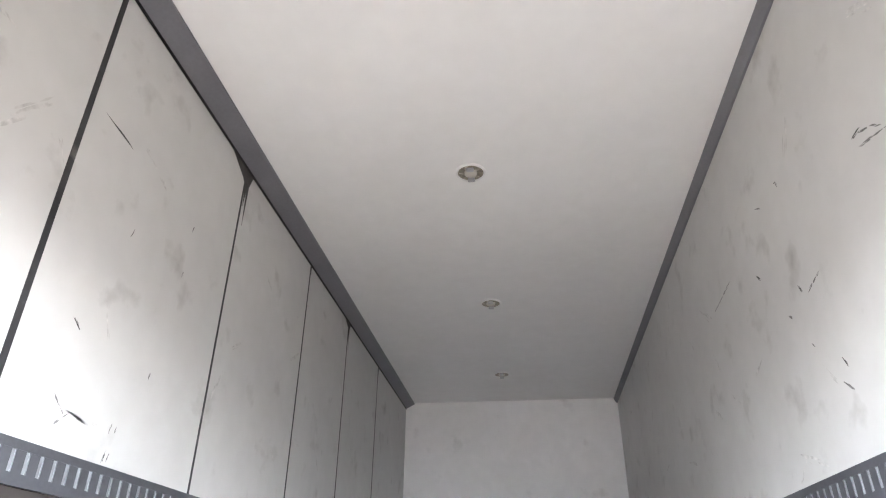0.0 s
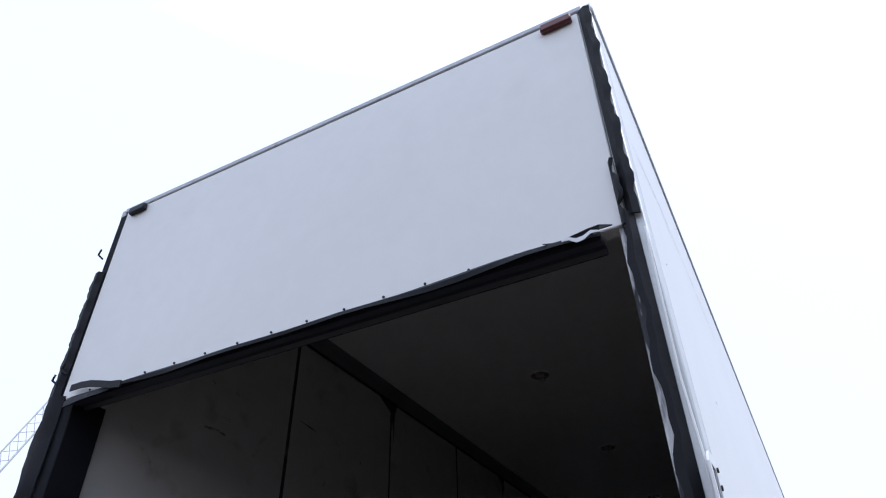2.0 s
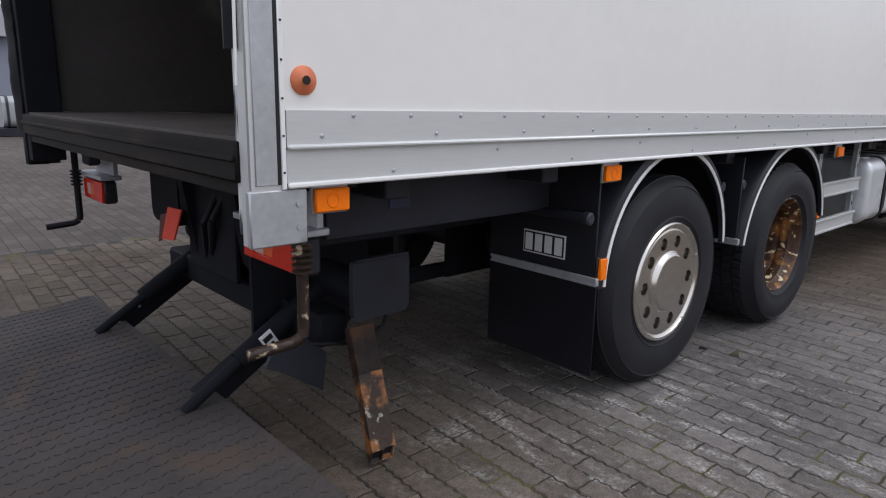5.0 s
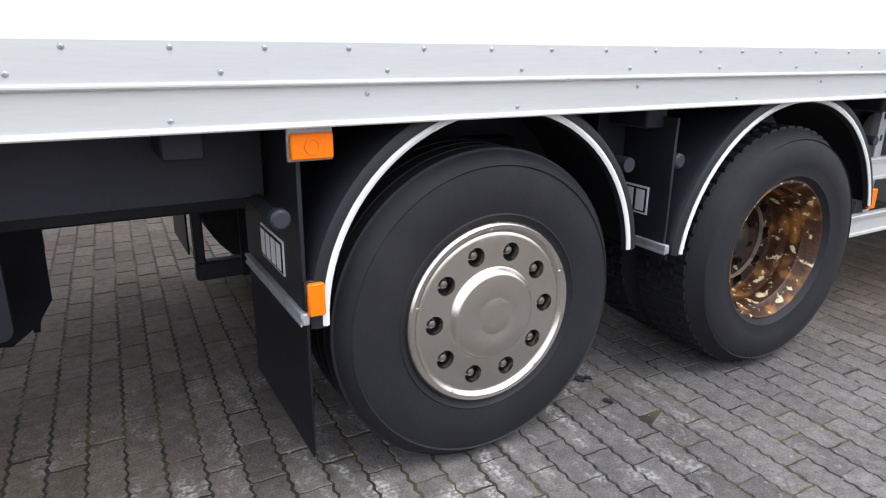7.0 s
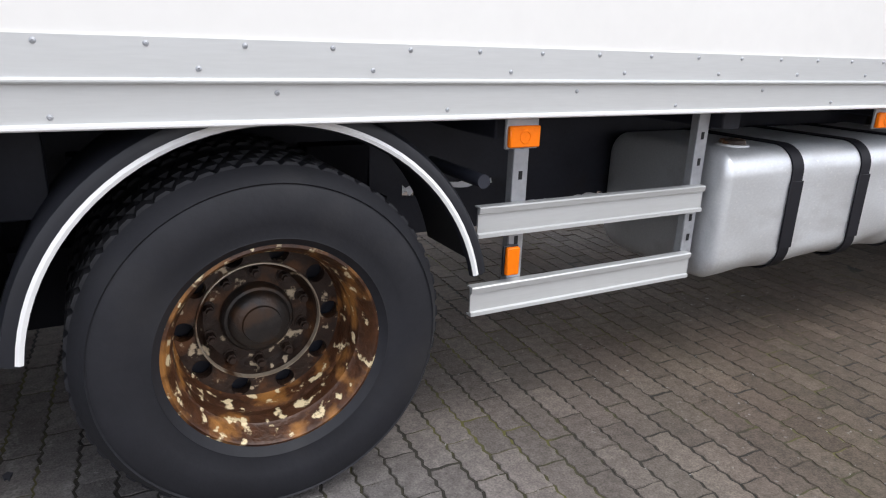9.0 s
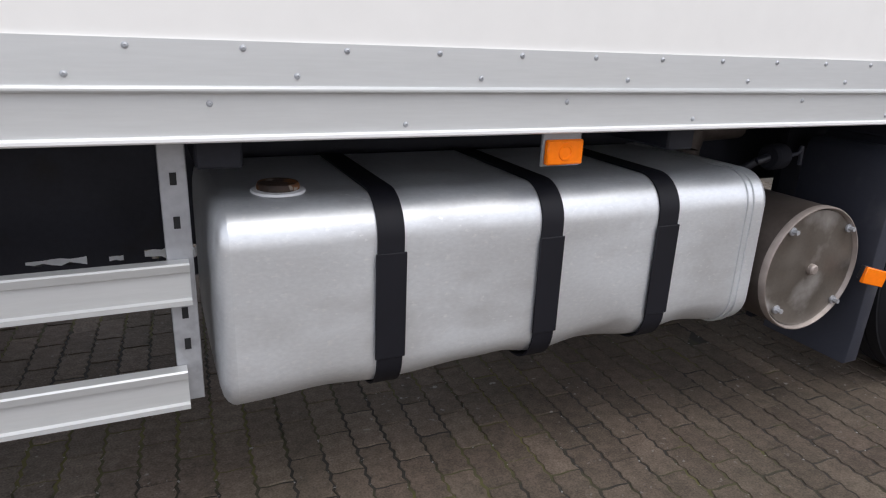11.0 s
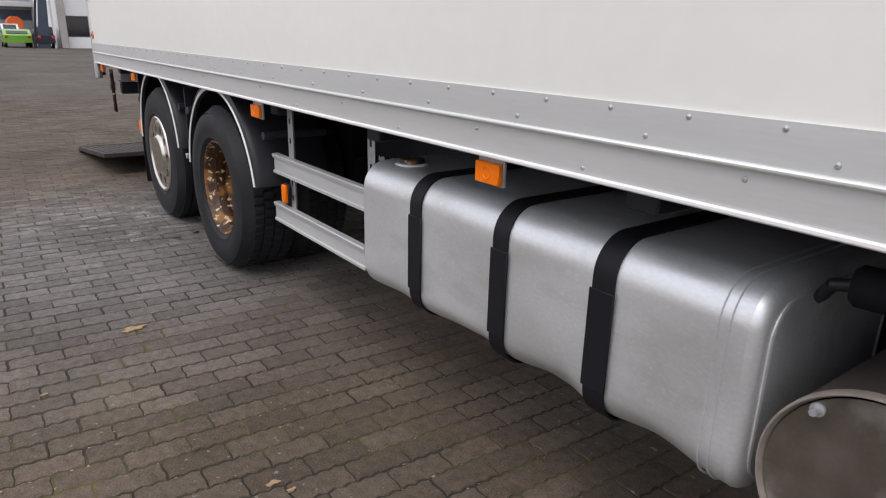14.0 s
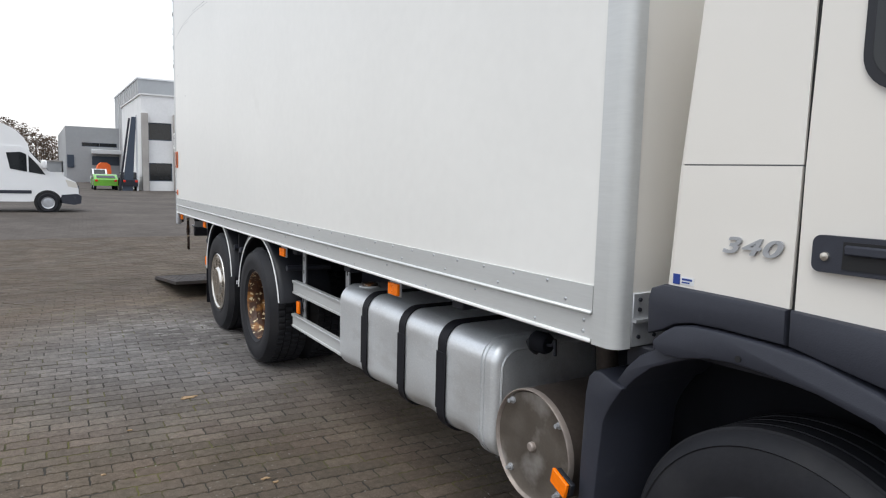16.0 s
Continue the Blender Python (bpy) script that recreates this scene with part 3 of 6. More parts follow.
part("torn_seal_strip", Mesh().sheet(rag, 0.004, (1, 0, 0)), RUBBER, truck)
part("torn_seal_backing", Mesh().sheet([[(XR - 0.045, 0.13 + 0.022 * i, 2.811 + 0.008 * math.sin(i * 1.8) - (0.006 + 0.009 * math.sin(math.pi * i / 5)) * j) for i in range(6)] for j in range(2)], 0.003, (1, 0, 0)), STICKER, truck, "bare white strip torn from the seal")
part("torn_seal_strip", Mesh().sheet([[(XR - 0.03 - 0.004 * i, 2.42 - 0.07 * i, 2.878 - 0.012 * i - 0.03 * j + 0.01 * math.sin(i)) for i in range(6)] for j in range(2)], 0.004, (1, 0, 0)), RUBBER, truck)
for y, z, ln in ((2.545, 3.587, 0.06), (2.5, 2.95, 0.05), (2.54, 2.909, 0.05)):
    part("loose_seal_end", Mesh().tube([(XR - 0.02, y, z), (XR - 0.03, y + 0.03, z + 0.5 * ln), (XR - 0.03, y + 0.02, z + ln)], 0.005, 6), RUBBER, truck)
screw = Mesh().cyl((0, 0.0, 0), (-0.005, 0.0, 0), 0.0045, 8).data("seal_screw", CHASSIS)
for i in range(13):
    ob = part("seal_screw", screw, None, truck)
    ob.location = (XR - 0.004, 0.40 + i * 0.16, 2.842)
DULLRED = material("dull_dark_red_lens", (0.09, 0.012, 0.014), 0.4, vary=0.1, size=20)
for y, w in ((0.137, 0.125), (2.40, 0.11)):
    part("top_marker_lamp", Mesh().box(XR - 0.03, XR - 0.004, y - w / 2, y + w / 2, 3.828 if y < 1 else 3.834, 3.868 if y < 1 else 3.875, 0.006), DULLRED if y < 1 else CHASSIS, truck, "dull red top marker lamp")

# grip plates at the rear edge, orange recess and cap
for s in (0, 1):
    y = -0.009 if not s else W + 0.003
    grip = Mesh().prism([(-0.015, 2.143), (-0.042, 2.146), (-0.042, 1.908), (-0.015, 1.894)], 1, y, y + 0.006)
    grip.prism([(-0.042, 2.146), (-0.09, 2.143), (-0.115, 2.127), (-0.125, 2.112), (-0.042, 2.112)], 1, y, y + 0.006)
    grip.prism([(-0.042, 1.989), (-0.125, 1.989), (-0.115, 1.958), (-0.09, 1.932), (-0.042, 1.908)], 1, y, y + 0.006)
    grip.prism([(-0.125, 2.112), (-0.125, 1.989), (-0.107, 1.989), (-0.107, 2.112)], 1, y, y + 0.006)
    grip.v = [(a - 0.05, b, c) for a, b, c in grip.v]
    plate = part("grip_plate", grip, WHITETRIM, truck, "white bolted grip plate on the rear edge")
    if not s:
        part("grip_recess", Mesh().box(-0.155, -0.093, y + 0.004, y + 0.0075, 1.991, 2.11), PLASTIC, plate)
    for x, z in ((-0.077, 1.927), (-0.077, 2.117), (-0.081, 1.978), (-0.084, 2.076)):
        part("bolt", Mesh().cyl((x, y + (0.0 if not s else 0.006), z), (x, y - (0.004 if not s else -0.01), z), 0.006, 8), CHASSIS, plate)
recess = part("lamp_recess_frame", Mesh().prism([(0.012, 1.699), (0.11, 1.699), (0.11, 1.903), (0.012, 1.903)][::-1], 1, -0.008, -0.002).box(0.012, 0.032, -0.016, -0.008, 1.699, 1.903, 0.003).box(0.09, 0.11, -0.016, -0.008, 1.699, 1.903, 0.003).box(0.032, 0.09, -0.016, -0.008, 1.699, 1.729, 0.003).box(0.032, 0.09, -0.016, -0.008, 1.881, 1.903, 0.003), ORANGEPAINT, truck, "faded orange recess frame for a missing lamp")
part("recess_hole", Mesh().box(0.034, 0.086, -0.0125, -0.0085, 1.731, 1.879), BLACK, recess)
for x in (0.022, 0.10):
    for z in (1.716, 1.798, 1.886):
        part("bolt", Mesh().cyl((x, -0.016, z), (x, -0.019, z), 0.004, 6), CHASSIS, recess)
cap = part("round_plug", Mesh().lathe([(0, 0.012), (0.012, 0.016), (0.016, 0.012), (0.03, 0.01), (0.036, 0.004), (0.036, 0)], facing_out(0.053, 0.0, 1.384), 24), ORANGEPAINT, truck, "round orange-brown plug in the side panel")
part("plug_hole", Mesh().lathe([(0, 0.0185), (0.011, 0.0185), (0.011, 0.01)], facing_out(0.053, 0.0, 1.384), 12), BLACK, cap)

# side skirt rails with rivets
for near in (True, False):
    ya, s = (0.0, 1) if near else (W, -1)

    def yy(a, b):
        return (ya + s * a, ya + s * b) if s > 0 else (ya + s * b, ya + s * a)
    up = part("skirt_rail", Mesh().box(0.0, 7.505, *yy(-0.006, 0.05), 1.222, 1.312), ALU, truck, "riveted grey aluminium side rail")
    part("rail_ridge", Mesh().box(0.0, 7.505, *yy(-0.016, 0.0), 1.214, 1.228, 0.005), ALU, up)
    low = part("skirt_rail", Mesh().box(0.0, 7.505, *yy(-0.002, 0.05), 1.132, 1.218), ALU, truck)
    part("rail_lip", Mesh().box(0.0, 7.505, *yy(-0.012, 0.0), 1.119, 1.133, 0.004), WHITETRIM, low)
    if near:
        riv = Mesh().lathe([(0, 0.002), (0.0018, 0.002), (0.0024, 0.0046), (0.0044, 0.0036), (0.0062, 0.001), (0.0066, 0)], OUT, 12).data("rivet", ALU_DULL)
        mids = [0.10, 0.492, 0.884, 1.276, 1.671, 2.073, 2.474, 2.877, 3.287, 3.70, 4.11, 4.524, 4.938, 5.348, 5.762, 6.173, 6.583, 6.981, 7.375]
        spots_ = [(x, 1.2475, -0.006, up) for x in mids]
        for a, b in zip(mids, mids[1:]):
            spots_ += [(a + 0.25 * (b - a), 1.2985, -0.006, up), (a + 0.75 * (b - a), 1.2985, -0.006, up)]
        lows = [0.335, 0.764, 1.165, 1.618, 2.067, 2.517, 2.99, 3.459, 3.916, 4.35, 4.763, 5.178, 5.584, 6.001, 6.41, 6.819, 7.212]
        spots_ += [(x, 1.194 if i % 2 else 1.147, -0.002, low) for i, x in enumerate(lows)]
        spots_ += [(7.465, 1.19, -0.002, low), (7.465, 1.152, -0.002, low)]
        for x, z, y, par in spots_:
            ob = part("rivet", riv, None, par)
            ob.location = (x, y, z)

# underframe
for y in (0.86, 1.69):
    part("chassis_rail", Mesh().box(0.35, 9.3, y - 0.045, y + 0.045, 0.74, 1.03, 0.008), CHASSIS, truck, "black steel chassis rail")
for x in (0.45, 1.2, 2.75, 4.2, 5.2, 6.5, 7.6):
    part("cross_member", Mesh().box(x - 0.05, x + 0.05, 0.12, W - 0.12, 1.04, 1.12, 0.006), CHASSIS, truck)
part("underfloor", Mesh().box(0.26, 7.45, 0.06, W - 0.06, 1.122, 1.185), CHASSIS, truck, "black underside of the cargo floor")
part("side_board", Mesh().box(0.30, 1.43, 0.30, 0.33, 0.895, 1.12, 0.004), CHASSIS, truck, "black board along the chassis side")
part("side_board", Mesh().box(2.65, 2.95, 0.30, 0.33, 0.86, 1.12, 0.004), CHASSIS, truck)
# torn board behind the side guard: daylight shows through ragged slits
TEARS = ((4.14, 4.20, 0.715, 0.768), (4.26, 4.56, 0.738, 0.772), (4.70, 4.86, 0.632, 0.657), (4.92, 4.96, 0.63, 0.65), (5.02, 5.19, 0.62, 0.668))
tear_rng = random.Random(8)
board = Mesh().box(5.40, 7.4, 0.78, 0.80, 0.56, 1.12)
x = 4.0
while x < 5.395:
    hole = [t for t in TEARS if t[0] < x + 0.01 < t[1]]
    if hole:
        j0, j1 = tear_rng.uniform(0, 0.45), tear_rng.uniform(0, 0.35)
        lo, hi = hole[0][2], hole[0][3]
        board.box(x, x + 0.02, 0.78, 0.80, 0.56, lo + j0 * (hi - lo)).box(x, x + 0.02, 0.78, 0.80, hi - j1 * (hi - lo), 1.12)
    else:
        board.box(x, x + 0.02, 0.78, 0.80, 0.56, 1.12)
    x += 0.02
ob = new("side_board", board.data("side_board", CHASSIS, True))
ob.parent = truck
tagged(ob, "torn black board behind the side guard")
# pale torn lining hangs out of the slits
for x0, x1, z0, z1 in TEARS:
    k = max(4, int((x1 - x0) / 0.022))
    low = [(x0 + (x1 - x0) * i / k, 0.774 - 0.004 * (i % 2), z0 + tear_rng.uniform(0.0, 0.55) * (z1 - z0)) for i in range(k + 1)]
    top = [(x, 0.778, z1 - tear_rng.uniform(0.0, 0.35) * (z1 - z0)) for x, y, z in low]
    part("torn_lining", Mesh().sheet([low, top], 0.002, (0, 1, 0)), STICKER, truck, "pale torn lining in the board")
for x in (1.75, 2.45, 3.1, 3.85):
    part("suspension_hanger", Mesh().prism([(x - 0.12, 0.95), (x - 0.07, 0.42), (x + 0.07, 0.42), (x + 0.12, 0.95)], 1, 0.70, 0.82), DEEPBLACK, truck)
part("spring_beam", Mesh().prism([(1.55, 0.70), (1.62, 0.48), (2.06, 0.40), (3.5, 0.40), (4.0, 0.52), (4.05, 0.74), (3.5, 0.66), (2.1, 0.66)], 1, 0.72, 0.80), DEEPBLACK, truck, "black suspension beam")
part("brake_chamber", Mesh().lathe([(0, 0), (0.07, 0), (0.085, 0.04), (0.085, 0.16), (0.06, 0.2), (0, 0.2)], pose(2.62, 0.62, 0.56, 0, 90, 0), 20), DEEPBLACK, truck)
# added dark sheet that blocks the view through, for the underbody's shade
part("inner_board", Mesh().box(1.50, 4.0, 1.02, 1.04, 0.42, 1.12), DEEPBLACK, truck)
part("air_tank", Mesh().lathe([(0, 0), (0.10, 0.01), (0.135, 0.05), (0.135, 0.7), (0.10, 0.74), (0, 0.75)], pose(5.55, 1.28, 0.72, 0, 90, 0), 20), CHASSIS, truck)
for x in (2.04, 3.446):
    part("axle", Mesh().cyl((x, 0.4, 0.505), (x, W - 0.4, 0.505), 0.075, 14), CHASSIS, truck)
    for y in (0.75, 1.8):
        part("axle_bellows", Mesh().lathe([(0, 0.6), (0.11, 0.6), (0.135, 0.64), (0.12, 0.72), (0.135, 0.79), (0.12, 0.85), (0, 0.85)], pose(x + 0.2, y, 0), 20), RUBBER, truck)


def tyre_mesh(r, w, blocks, bulge):
    """A truck tyre on its side, outer sidewall at height zero, inwards along -z, as one skin: sidewall rings, and a tread of blocks or ribs."""
    k = r / 0.505
    wall = [(0.286, 0.0), (0.30, 0.010), (0.312, 0.016 + bulge * 0.4), (0.316, 0.021 + bulge * 0.4), (0.32, 0.018 + bulge * 0.5), (0.36, 0.024 + bulge), (0.40, 0.024 + bulge), (0.445 * k, 0.017 + bulge), (0.457 * k, 0.014 + bulge * 0.8), (0.461 * k, 0.018 + bulge * 0.8), (0.465 * k, 0.013 + bulge * 0.7), (0.474 * k, 0.004 + bulge * 0.4), (0.487 * k, -0.012), (r - 0.008, -0.026)]
    bands = ((-0.030, -0.078), (-0.088, -0.142), (-0.152, -0.206), (-0.216, -w + 0.03))
    n, steps = 58, 58 * 4
    if not blocks:
        steps = 96
    prof = []
    for s in range(steps):
        row = [p for p in wall]
        for q, (h0, h1) in enumerate(bands):
            high = r
            if blocks and (s + (2 if q % 2 else 0)) % 4 == 3:
                high = r - 0.011
            row += [(r - 0.013, h0 + 0.003), (high, h0), (high, h1), (r - 0.013, h1 - 0.003)]
        row += [(r - 0.02, -w + 0.012), (0.40, -w - 0.01), (0.30, -w), (0.286, -w)]
        prof.append(row)
    t, c = Mesh(), len(prof[0])
    verts = [(p[0] * math.cos(2 * math.pi * s / steps), p[0] * math.sin(2 * math.pi * s / steps), p[1]) for s in range(steps) for p in prof[s]]
    return t.add(verts, [(s * c + i, (s + 1) % steps * c + i, (s + 1) % steps * c + i + 1, s * c + i + 1) for s in range(steps) for i in range(c - 1)])


TYRE_RIBBED = tyre_mesh(0.508, 0.30, False, 0.0).data("tyre", TYRE)
TYRE_FRONT = tyre_mesh(0.504, 0.30, False, 0.0).data("tyre", TYRE)
TYRE_BLOCK = tyre_mesh(0.506, 0.30, True, 0.018).data("tyre", TYRE)


def ring_with_holes(r0, r1, h, holes, rh, count_steps, thick):
    """A flat ring between two radii with round holes on its middle circle, as one mesh of wedges."""
    out, rm = Mesh(), (r0 + r1) / 2
    for i in range(holes):
        a0, half = 2 * math.pi * i / holes, math.pi / holes
        inner, outer = [], []
        corner = math.atan2(half * rm, (r1 - r0) / 2)
        turns = sorted([2 * math.pi * k / count_steps for k in range(count_steps)] + [corner, math.pi - corner, math.pi + corner, 2 * math.pi - corner])
        for b in turns:
            u, v = math.cos(b), math.sin(b)
            hx, hy = rm + rh * u, rh * v
            # the matching point on the wedge's outline
            if abs(u) * (half * rm) > abs(v) * (r1 - r0) / 2:
                rr = r1 if u > 0 else r0
                aa = half * max(-1, min(1, v / max(abs(u), 1e-6) * ((r1 - r0) / 2) / (half * rm)))
            else:
                aa = half if v > 0 else -half
                rr = rm + (r1 - r0) / 2 * max(-1, min(1, u / max(abs(v), 1e-6) * (half * rm) / ((r1 - r0) / 2)))
            ca, sa = math.cos(a0), math.sin(a0)
            inner.append((hx * ca - hy * sa, hx * sa + hy * ca, h))
            outer.append((rr * math.cos(a0 + aa), rr * math.sin(a0 + aa), h))
        low = [(x, y, z - thick) for x, y, z in inner]
        k = len(turns)
        out.add(inner + outer + low, [(j, (j + 1) % k, k + (j + 1) % k, k + j) for j in range(k)] + [(j, 2 * k + j, 2 * k + (j + 1) % k, (j + 1) % k) for j in range(k)])
    return out


def cover_mesh(holes, rh):
    c = ring_with_holes(0.154, 0.252, 0.014, holes, rh, 24, 0.03)
    c.lathe([(0.246, 0.0132), (0.2525, 0.0136), (0.262, 0.010), (0.268, 0.012), (0.275, 0.022), (0.287, 0.024), (0.294, 0.018), (0.298, 0.006), (0.296, -0.006)], Matrix(), 72)
    c.lathe([(0.157, 0.0134), (0.153, 0.0142), (0.150, 0.017), (0.147, 0.022), (0.139, 0.0325), (0.135, 0.0350), (0.131, 0.0356), (0.10, 0.0362), (0.066, 0.0364), (0.0625, 0.0354), (0.059, 0.0354), (0.056, 0.0362), (0.03, 0.0364), (0, 0.0365)], Matrix(), 60)
    return c


COVER = cover_mesh(10, 0.030).data("wheel_cover", STEEL, True)
COVER_FRONT = cover_mesh(10, 0.033).data("wheel_cover", STEEL, True)
NUT = Mesh().cyl((0, 0, 0), (0, 0, 0.006), 0.021, 14).cyl((0, 0, 0.006), (0, 0, 0.034), 0.0155, 6).cyl((0, 0, 0.034), (0, 0, 0.048), 0.010, 10).data("wheel_nut", RUST_DARK)
NUT_GREY = Mesh().lathe([(0.02, 0.0), (0.02, 0.012), (0.014, 0.014), (0.013, 0.03), (0.006, 0.034), (0, 0.034)], Matrix(), 6).data("wheel_nut", MUFFLER)
CLIP = Mesh().box(-0.006, 0.006, -0.004, 0.004, 0, 0.004, 0.001).data("cover_clip", STEEL)


def steer_wheel(x, y, z, tyre, cover, flip=False):
    """A wheel under a stainless cover."""
    m = facing_out(x, y, z) if not flip else pose(x, y, z, -90, 0, 0)
    hub = part("wheel", Mesh().lathe([(0, -0.03), (0.24, -0.03), (0.285, -0.012), (0.285, -0.29), (0.2, -0.30), (0, -0.30)], m, 40), CHASSIS, truck, "wheel with a stainless cover")
    for name, me in (("tyre", tyre), ("wheel_cover", cover)):
        ob = part(name, me, None, hub)
        ob.matrix_local = m @ Matrix.Diagonal((0.994, 0.994, 1, 1)) if name == "wheel_cover" else m
    for i in range(10):
        a = 2 * math.pi * i / 10
        ob = part("wheel_nut", NUT_GREY, None, hub)
        ob.matrix_local = m @ pose(0.203 * math.cos(a), 0.203 * math.sin(a), -0.03)
    for i in range(5):
        a = 2 * math.pi * (i + 0.3) / 5
        ob = part("cover_clip", CLIP, None, hub)
        ob.matrix_local = m @ pose(0.272 * math.cos(a), 0.272 * math.sin(a), 0.019)


WORN = material("worn_bare_rim_edge", (0.42, 0.36, 0.28), 0.45, metal=0.5, vary=0.3, size=12, bump=0.3, spots=(0.10, 0.05, 0.025), spot_size=10, spot_low=0.55, spot_high=0.62)


def drive_wheel(x, y, flip=False):
    """Twin tyres on a deep, rusted steel rim."""
    m = facing_out(x, y, 0.513) if not flip else pose(x, y, 0.513, -90, 0, 0)
    rim = Mesh().lathe([(0.296, -0.004), (0.2975, 0.006), (0.288, 0.010), (0.282, 0.004), (0.278, -0.014), (0.268, -0.03), (0.264, -0.05), (0.258, -0.056), (0.256, -0.075), (0.253, -0.085), (0.2525, -0.11), (0.2545, -0.115), (0.2545, -0.12), (0.251, -0.125), (0.250, -0.17), (0.246, -0.195), (0.24, -0.205)], Matrix(), 72)
    disc = ring_with_holes(0.182, 0.246, -0.200, 10, 0.0290, 20, 0.04)
    disc.lathe([(0.178, -0.206), (0.170, -0.228), (0.155, -0.246), (0.02, -0.248)], Matrix(), 60)
    dome = Mesh().lathe([(0.108, -0.246), (0.107, -0.222), (0.100, -0.212), (0.092, -0.210), (0.089, -0.192), (0.080, -0.180), (0.058, -0.173), (0.055, -0.166), (0.030, -0.161), (0, -0.160)], Matrix(), 48)
    hub = part("wheel", Mesh().lathe([(0, -0.26), (0.262, -0.26), (0.283, -0.02), (0.289, -0.02), (0.289, -0.62), (0, -0.62)], m, 40), CHASSIS, truck, "twin wheel with a deep rusted rim")
    lip = Mesh().lathe([(0.1838, -0.200), (0.183, -0.192), (0.179, -0.191), (0.177, -0.207)], Matrix(), 60)
    for name, me, mm in (("disc_edge", lip.data("disc_edge", WORN), m), ("tyre", TYRE_BLOCK, m), ("tyre", TYRE_BLOCK, m @ pose(0, 0, -0.335)), ("rim", rim.data("rim", RUST), m), ("rim_disc", disc.data("rim_disc", RUST_DARK, True), m), ("hub_dome", dome.data("hub_dome", HUBGREY), m)):
        ob = part(name, me, None, hub, "rusted rim with flaking paint" if name == "rim" else "")
        ob.matrix_local = mm
    for i in range(10):
        a = 2 * math.pi * (i + 0.5) / 10
        ob = part("wheel_nut", NUT, None, hub)
        ob.matrix_local = m @ pose(0.145 * math.cos(a), 0.145 * math.sin(a), -0.248)


steer_wheel(2.036, 0.055, 0.516, TYRE_RIBBED, COVER)
drive_wheel(3.441, 0.050)
steer_wheel(8.136, 0.090, 0.493, TYRE_FRONT, COVER_FRONT)
steer_wheel(2.036, W - 0.055, 0.516, TYRE_RIBBED, COVER, True)
drive_wheel(3.441, W - 0.05, True)
steer_wheel(8.136, W - 0.090, 0.493, TYRE_FRONT, COVER_FRONT, True)


# fenders
def fender(cx, cz, r, a0, a1, y):
    n = 40
    rows = []
    for yy_, rr in ((y + 0.42, r + 0.055), (y + 0.03, r + 0.06), (y + 0.004, r + 0.048), (y - 0.004, r + 0.03), (y, r + 0.004), (y + 0.02, r)):
        rows.append([(p[0], yy_, p[1]) for p in arc(cx, cz, rr, a0, a1, n)])
    f = part("fender", Mesh().sheet(rows, 0.006, (0, 0, -1)), PLASTIC, truck, "black plastic fender with a white edge strip")
    trim = [[(p[0], y - 0.006 + d, p[1]) for p in arc(cx, cz, r + e, a0, a1, n)] for d, e in ((0.0, 0.0), (-0.004, 0.009), (0.0, 0.018))]
    part("edge_strip", Mesh().sheet(trim, 0.004, (0, 1, 0)), WHITETRIM, f)


fender(2.048, 0.598, 0.536, 181, 5, 0.045)
fender(3.461, 0.514, 0.600, 173, 12, 0.045)

# mud flaps behind both rear axles
for x, za, half in ((1.455, 1.0, False), (2.79, 0.98, True)):
    y1 = 0.66
    flap = part("mud_flap", Mesh().box(x - 0.004, x + 0.004, 0.045, y1, 0.19 if not half else 0.57, 0.60, 0.002), RUBBER, truck, "black rubber mud flap under an aluminium rail")
    part("flap_board", Mesh().box(x - 0.006, x + 0.006, 0.06, y1, 0.63, za + 0.1, 0.002), PLASTIC, flap)
    part("flap_rail", Mesh().box(x - 0.018, x + 0.004, 0.038, 0.64, 0.598, 0.632, 0.004).box(x - 0.022, x - 0.018, 0.038, 0.64, 0.622, 0.632).box(x - 0.022, x - 0.018, 0.038, 0.64, 0.598, 0.606), ALU_DULL, flap)
    dy, dz = (-0.06, 0.038) if half else (0.0, 0.0)
    part("name_plate", Mesh().box(x - 0.010, x - 0.006, 0.212 + dy, 0.448 + dy, 0.680 + dz, 0.784 + dz, 0.001), STICKER, flap, "black and white maker's plate")
    # the maker's word stands as plain blocks
    part("plate_ground", Mesh().box(x - 0.0125, x - 0.0102, 0.219 + dy, 0.441 + dy, 0.687 + dz, 0.777 + dz), BLACK, flap)
    for k in range(4):
        y = 0.2265 + dy + k * 0.055
        part("plate_mark", Mesh().box(x - 0.0145, x - 0.0127, y, y + 0.042, 0.693 + dz, 0.771 + dz, 0.0008), STICKER, flap)
    xt, zt = (x + 0.032, 0.928) if half else (x - 0.05, 0.885)
    tube = part("support_tube", Mesh().cyl((xt, 0.09, zt), (xt, 0.6, zt), 0.021, 14), CHASSIS, flap)
    part("tube_cap", Mesh().lathe([(0, 0.03), (0.02, 0.03), (0.027, 0.024), (0.028, 0.0), (0.022, -0.012)], facing_out(xt, 0.09, zt), 16), GREYPLASTIC, tube)
part("support_tube", Mesh().cyl((4.10, 0.09, 0.92), (4.10, 0.45, 0.92), 0.022, 14), GREYPLASTIC, truck)
part("support_tube", Mesh().cyl((2.588, 0.07, 0.932), (2.588, 0.45, 0.932), 0.025, 14), GREYPLASTIC, truck)

